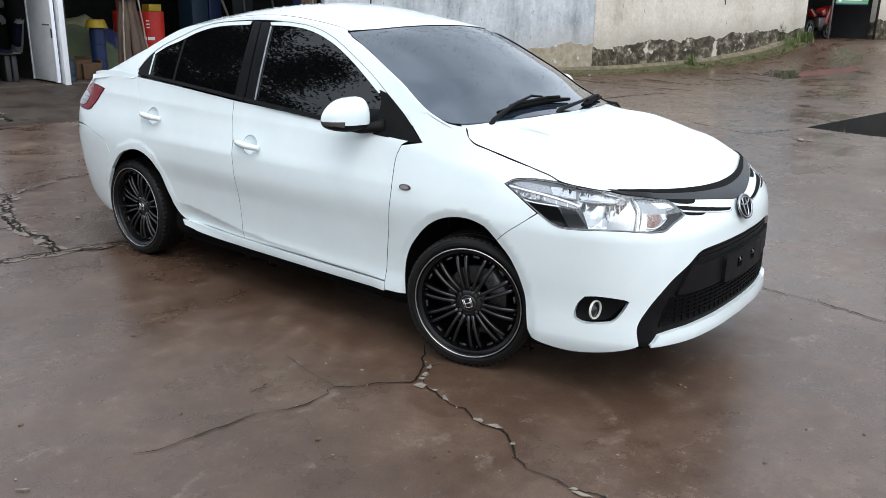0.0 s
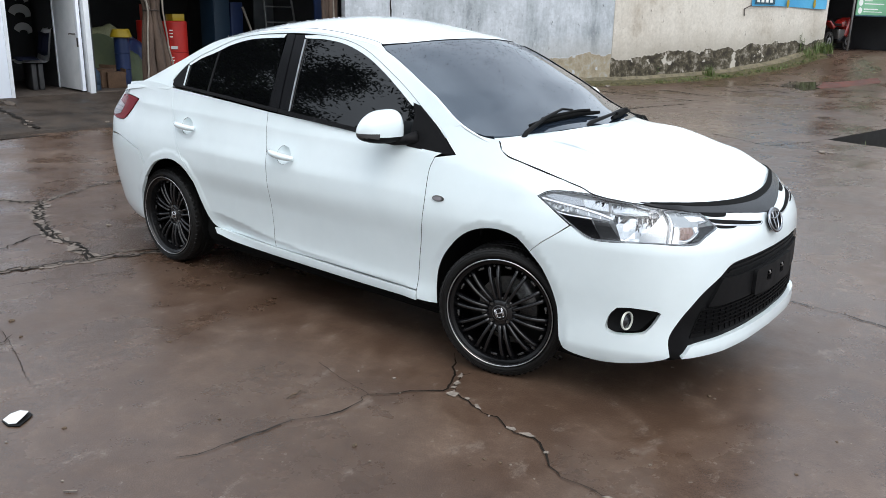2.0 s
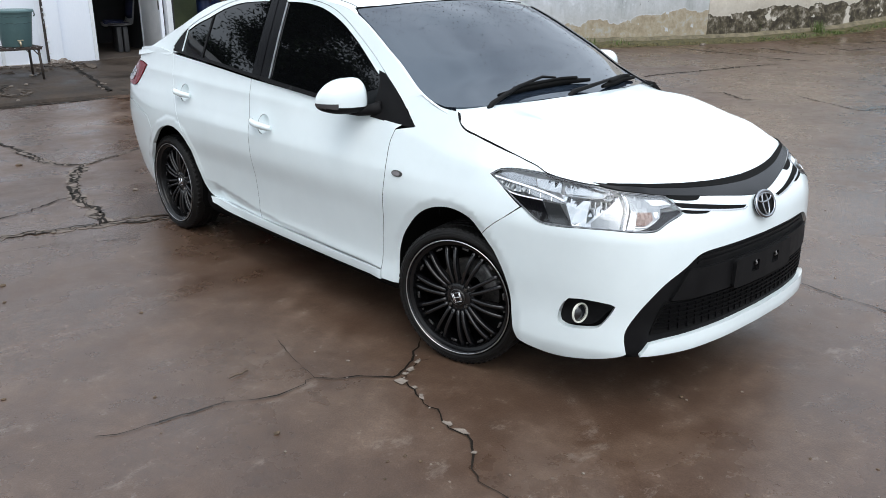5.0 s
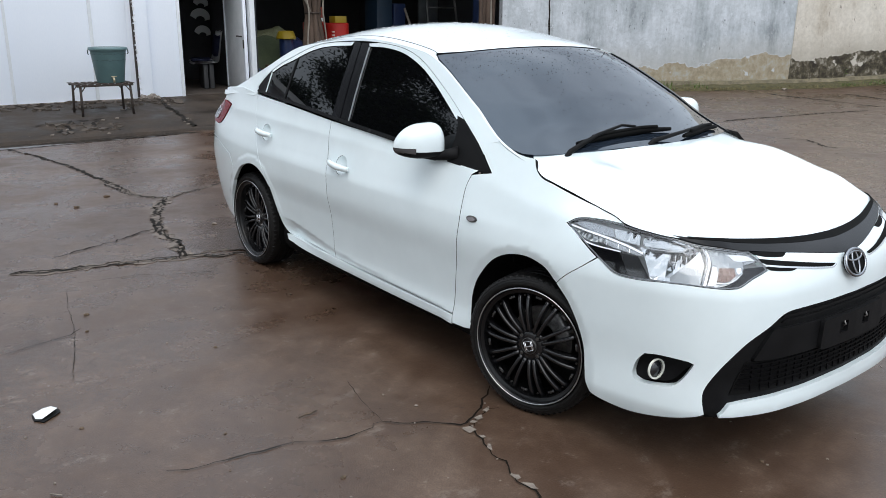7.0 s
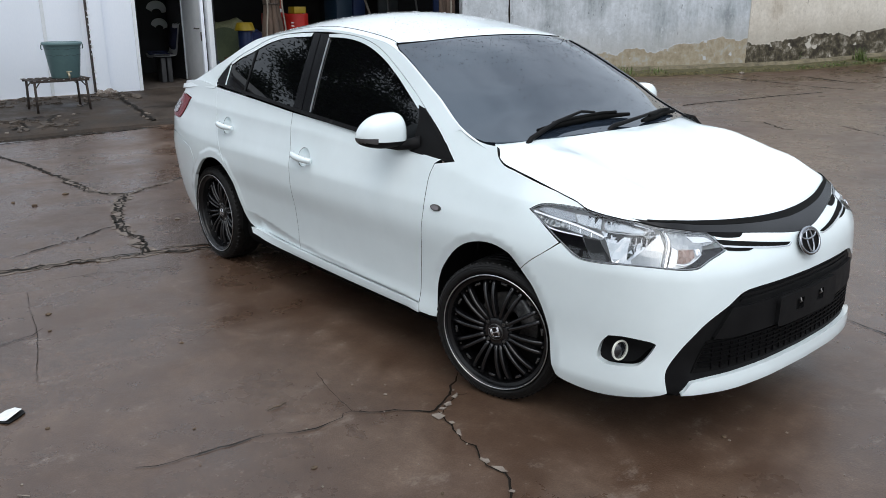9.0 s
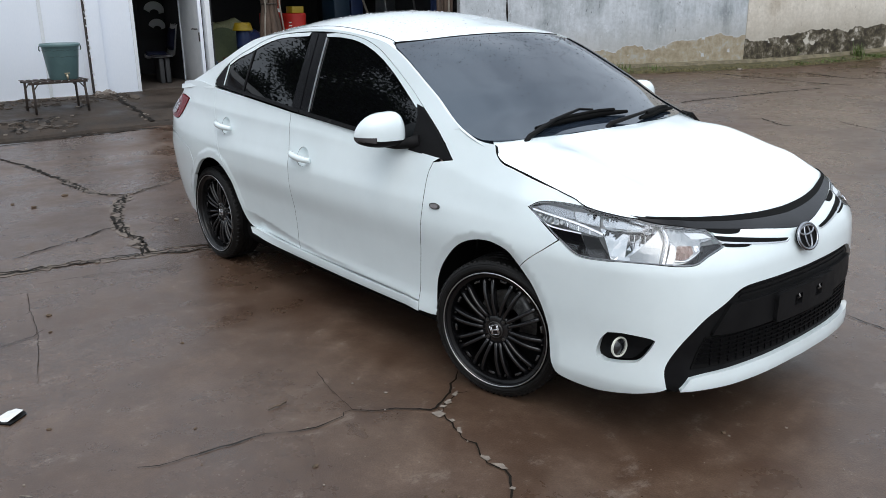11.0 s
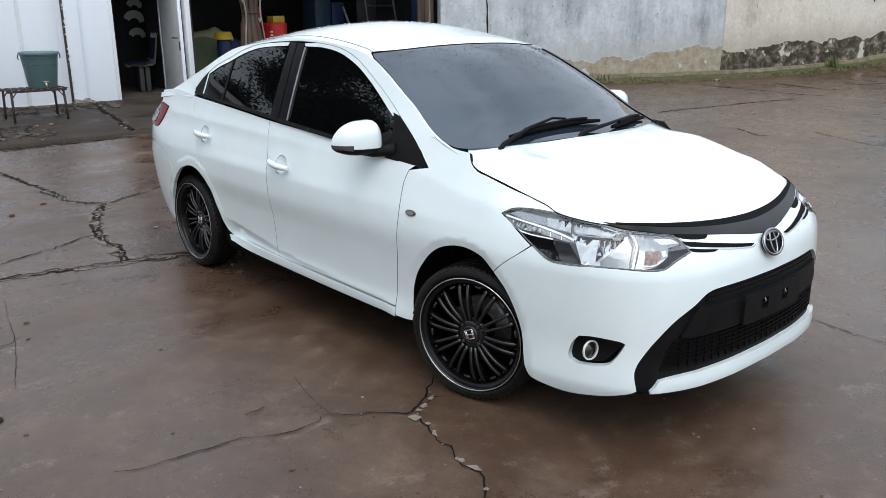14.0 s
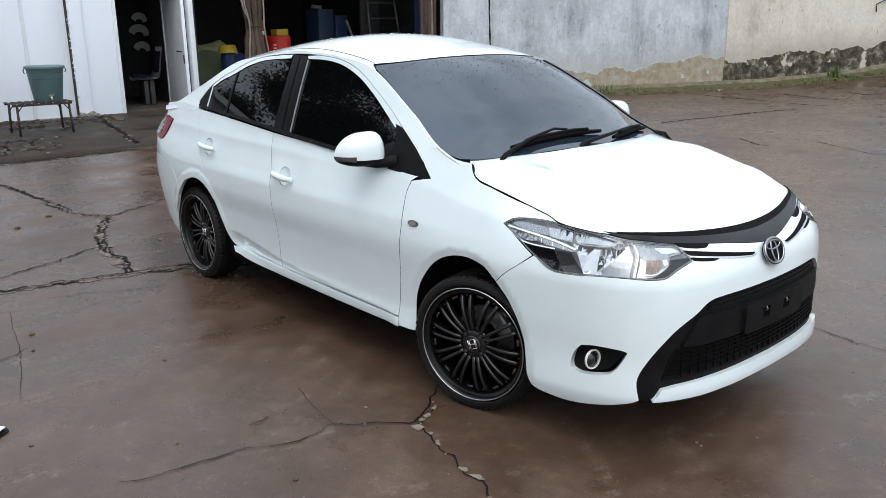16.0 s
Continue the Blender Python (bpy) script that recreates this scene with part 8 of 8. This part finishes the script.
def motorcycle():
    p = on_wall(10.42, 0, -0.62)
    gz = float(rise(p.x, p.y))
    m = Matrix.Translation((p.x, p.y, gz)) @ Matrix.Rotation(math.atan2(WALL_D.y, WALL_D.x) + radians(12), 4, "Z") @ Matrix.Diagonal((0.9, 0.9, 0.9, 1))
    b = thing("motorcycle", "red and black motorcycle parked in the gateway", "motorcycle", m=m)
    side = Matrix.Rotation(radians(90), 4, "X")
    for x, name in ((0.62, "front_wheel"), (-0.62, "rear_wheel")):
        at = Matrix.Translation((x, 0, 0.30)) @ side
        w = part(name, lathe([(0.255, -0.035), (0.295, -0.03), (0.305, 0.0), (0.295, 0.03), (0.255, 0.035), (0.245, 0.0)], 40, closed=True, m=at), b, M_RUBBER)
        part("rim", lathe([(0.22, -0.02), (0.25, -0.025), (0.25, 0.025), (0.22, 0.02)], 40, closed=True, m=at), w, M_STEEL_DARK)
        part("disc", lathe([(0.05, 0.03), (0.12, 0.03), (0.12, 0.036), (0.05, 0.036)], 28, closed=True, m=at), w, M_STEEL)
        for k in range(5):
            part("spoke", bm_box(0.03, 0.23, -0.014, 0.014, -0.012, 0.012, 0.003, 1, m=at @ Matrix.Rotation(k * 1.2566, 4, "Z")), w, M_STEEL_DARK)
    prof = lambda pts, y: prism(pts, -y, y, m=Matrix(((1, 0, 0, 0), (0, 0, 1, 0), (0, 1, 0, 0), (0, 0, 0, 1))), bevel=0.02)
    part("tank", prof([(0.30, 0.78), (0.25, 0.95), (0.05, 1.0), (-0.12, 0.86), (-0.05, 0.74)], 0.13), b, M_BIKE_RED)
    part("fairing", prof([(0.62, 0.86), (0.55, 1.05), (0.38, 1.06), (0.28, 0.80), (0.12, 0.50), (0.30, 0.42), (0.48, 0.60)], 0.15), b, M_BIKE_RED)
    part("belly", prof([(0.25, 0.48), (0.05, 0.46), (-0.28, 0.34), (-0.20, 0.25), (0.20, 0.26)], 0.14), b, M_BLACK_GLOSS)
    part("engine", bm_box(-0.22, 0.2, -0.13, 0.13, 0.36, 0.68, 0.03), b, M_STEEL_DARK)
    part("seat", prof([(-0.05, 0.80), (-0.12, 0.86), (-0.5, 0.86), (-0.78, 0.98), (-0.8, 0.94), (-0.5, 0.78)], 0.11), b, M_BLACK_PLASTIC)
    part("tail", prof([(-0.35, 0.76), (-0.5, 0.80), (-0.84, 0.95), (-0.86, 0.90), (-0.55, 0.68)], 0.10), b, M_BIKE_RED)
    part("front_mudguard", prof([(0.85, 0.52), (0.72, 0.64), (0.52, 0.64), (0.42, 0.52), (0.55, 0.60), (0.72, 0.60)], 0.055), b, M_BIKE_RED)
    for y in (-0.09, 0.09):
        part("fork", tube([(0.62, y, 0.30), (0.42, y, 0.98)], 0.02, 8), b, M_STEEL_DARK)
    part("handlebar", tube([(0.36, -0.33, 1.02), (0.42, -0.12, 1.04), (0.42, 0.12, 1.04), (0.36, 0.33, 1.02)], 0.015, 8), b, M_BLACK_PLASTIC)
    part("headlight", prof([(0.66, 0.90), (0.60, 0.99), (0.54, 0.98), (0.58, 0.86)], 0.08), b, M_LENS_GREY)
    part("side_stand", tube([(0.0, 0.12, 0.3), (0.02, 0.24, 0.0)], 0.012, 6), b, M_STEEL_DARK)


motorcycle()


def junction_box():
    ped = thing("pedestal", "low mossy masonry pedestal beside the pit", "pedestal", m=Matrix.Translation((1.66, 8.62, 0)) @ Matrix.Rotation(radians(8), 4, "Z"))
    part("base_course", bm_box(-0.52, 0.9, -0.36, 0.9, -0.02, 0.09, 0.02), ped, M_STONE)
    part("upper_course", bm_box(-0.47, 0.88, -0.30, 0.88, 0.085, 0.26, 0.03), ped, M_STONE)
    box = thing("steel_cabinet", "tall grey zinc utility cabinet on a pedestal", "cabinet", m=Matrix.Translation((1.72, 8.66, 0.255)) @ Matrix.Rotation(radians(8), 4, "Z"))
    part("body", bm_box(-0.33, 0.55, -0.30, 0.5, 0.0, 1.15, 0.012), box, M_GALV)
    part("cap", bm_box(-0.36, 0.58, -0.33, 0.53, 1.15, 1.19, 0.008), box, M_GALV)
    part("door", bm_box(-0.29, 0.51, -0.312, -0.30, 0.06, 1.09, 0.004), box, M_GALV)
    part("latch", bm_box(0.42, 0.46, -0.33, -0.312, 0.5, 0.62, 0.004), box, M_STEEL_DARK)


junction_box()


def litter():
    rng = random.Random(4)
    bm = prism(ragged([(0.116, -2.385), (0.086, -2.345), (0.100, -2.316), (0.128, -2.303), (0.160, -2.325), (0.183, -2.368), (0.165, -2.385)], 4, 0.03, 0.005), 0.006, 0.0075)
    for v in bm.verts:
        v.co.z += 0.012 * max(0, noise.noise(Vector((v.co.x * 40, v.co.y * 40, 0)))) + (0.006 if v.co.y > -2.33 else 0)
    solo("paper_scrap", bm, M_PAPER, "torn scrap of wet white paper on black film", "paper")
    bm = prism(ragged([(0.118, -2.392), (0.080, -2.352), (0.090, -2.306), (0.128, -2.288), (0.150, -2.296), (0.178, -2.318), (0.202, -2.366), (0.168, -2.392)], 9, 0.03, 0.006), 0.001, 0.006)
    solo("film_scrap", bm, M_BLACK_PLASTIC, "crumpled scrap of black film under the paper", "scrap")
    solo("twig", tube([(0.765, -1.555, 0.006), (0.758, -1.52, 0.008), (0.762, -1.50, 0.007), (0.75, -1.465, 0.006)], [0.002, 0.003, 0.003, 0.002], 6), M_TWIG, "short dead twig on the ground", "twig")
    solo("straw", tube([(0.744, -2.467, 0.005), (0.762, -2.452, 0.006), (0.775, -2.437, 0.005)], 0.0025, 6), M_CHIP, "short pale straw on the ground", "straw")
    pale = ((0.95, -1.11, 0.007), (0.43, 7.15, 0.04), (0.52, 7.2, 0.025), (-2.35, -0.607, 0.016), (-6.2, 13.9, 0.06))
    brown = ((2.052, -0.349, 0.010), (2.525, -0.74, 0.006), (2.569, -0.396, 0.005), (2.747, -0.293, 0.005), (2.915, -0.216, 0.006), (-0.92, -1.912, 0.013), (-0.68, -1.972, 0.009), (-0.113, -1.533, 0.009), (0.702, -1.834, 0.006),
             (1.234, -1.629, 0.010), (0.96, -1.927, 0.004), (0.335, -2.262, 0.008), (1.63, -1.452, 0.006), (1.70, -1.52, 0.005), (-3.744, -0.995, 0.022), (-3.49, -1.307, 0.020), (-3.71, -1.41, 0.016), (1.98, -0.46, 0.006), (1.645, -1.388, 0.007), (1.702, -1.369, 0.007))
    for x, y, r, mat, text in [(*q, M_CHIP, "small pale pebble on the concrete") for q in pale] + [(*q, M_TWIG, "small dark brown crumb of dirt on the concrete") for q in brown]:
        own = bmesh.new()
        bmesh.ops.create_icosphere(own, subdivisions=2, radius=r)
        for v in own.verts:
            v.co *= rng.uniform(0.75, 1.15)
            v.co.x *= 1.25
            v.co.z *= 0.5
        own.transform(Matrix.Translation((x, y, r * 0.3 + float(rise(x, y)))) @ Matrix.Rotation(rng.uniform(0, 6), 4, "Z"))
        solo("pebble", own, mat, text, "pebble", "pebbles")
    bits = bmesh.new()
    for _ in range(420):
        x, y = rng.uniform(-6, 4), rng.uniform(-3.4, 3.0)
        r = rng.uniform(0.0015, 0.0045)
        bm_box(x - r, x + r, y - r * 0.8, y + r * 0.8, 0.0, r * 0.9, m=None, bm=bits)
    solo("grit", bits, M_CHIP, "fine grit scattered on the concrete", "grit", kind="stuff")


litter()


# ---- unseen trees, placed so that the windows' reflections fit the camera's view ----
def tree(x, y, height, spread, seed):
    rng = random.Random(seed)
    t = thing("tree", "broad leafy tree placed for the windows' reflections", "tree", "trees of the yard", m=Matrix.Translation((x, y, 0)))
    tr = bmesh.new()
    tube([(0, 0, -0.05), (0.05, 0.02, height * 0.18), (0.0, 0.08, height * 0.34), (0.12, 0.0, height * 0.5)], [0.24, 0.19, 0.15, 0.10], 12, bm=tr)
    tips = []
    for k in range(11):
        a, z0 = k * 2.4 + rng.uniform(-0.3, 0.3), height * rng.uniform(0.28, 0.48)
        r = spread * rng.uniform(0.5, 0.95)
        tip = Vector((r * math.cos(a), r * math.sin(a), height * rng.uniform(0.5, 0.92)))
        mid = Vector((tip.x * 0.45, tip.y * 0.45, z0 + (tip.z - z0) * 0.6))
        tube([(0.04, 0.03, z0), mid, tip], [0.08, 0.05, 0.02], 7, bm=tr)
        tips += [tip, mid.lerp(tip, 0.6), mid.lerp(tip, 0.25)]
    part("trunk", tr, t, M_BARK)
    verts, faces = [], []
    for c in tips:
        for _ in range(2000):
            d = Vector((rng.gauss(0, 1), rng.gauss(0, 1), rng.gauss(0, 0.6))) * spread * 0.17
            p, s = c + d, rng.uniform(0.07, 0.13)
            u = Vector((rng.uniform(-1, 1), rng.uniform(-1, 1), rng.uniform(-0.5, 0.5))).normalized() * s
            w = u.cross(Vector((rng.uniform(-1, 1), rng.uniform(-1, 1), 1))).normalized() * s * 0.4
            n = len(verts)
            verts += [p - u, p + w, p + u, p - w]
            faces.append((n, n + 1, n + 2, n + 3))
    part("crown", mesh_of("crown", verts, faces, M_LEAF, smooth=False), t)


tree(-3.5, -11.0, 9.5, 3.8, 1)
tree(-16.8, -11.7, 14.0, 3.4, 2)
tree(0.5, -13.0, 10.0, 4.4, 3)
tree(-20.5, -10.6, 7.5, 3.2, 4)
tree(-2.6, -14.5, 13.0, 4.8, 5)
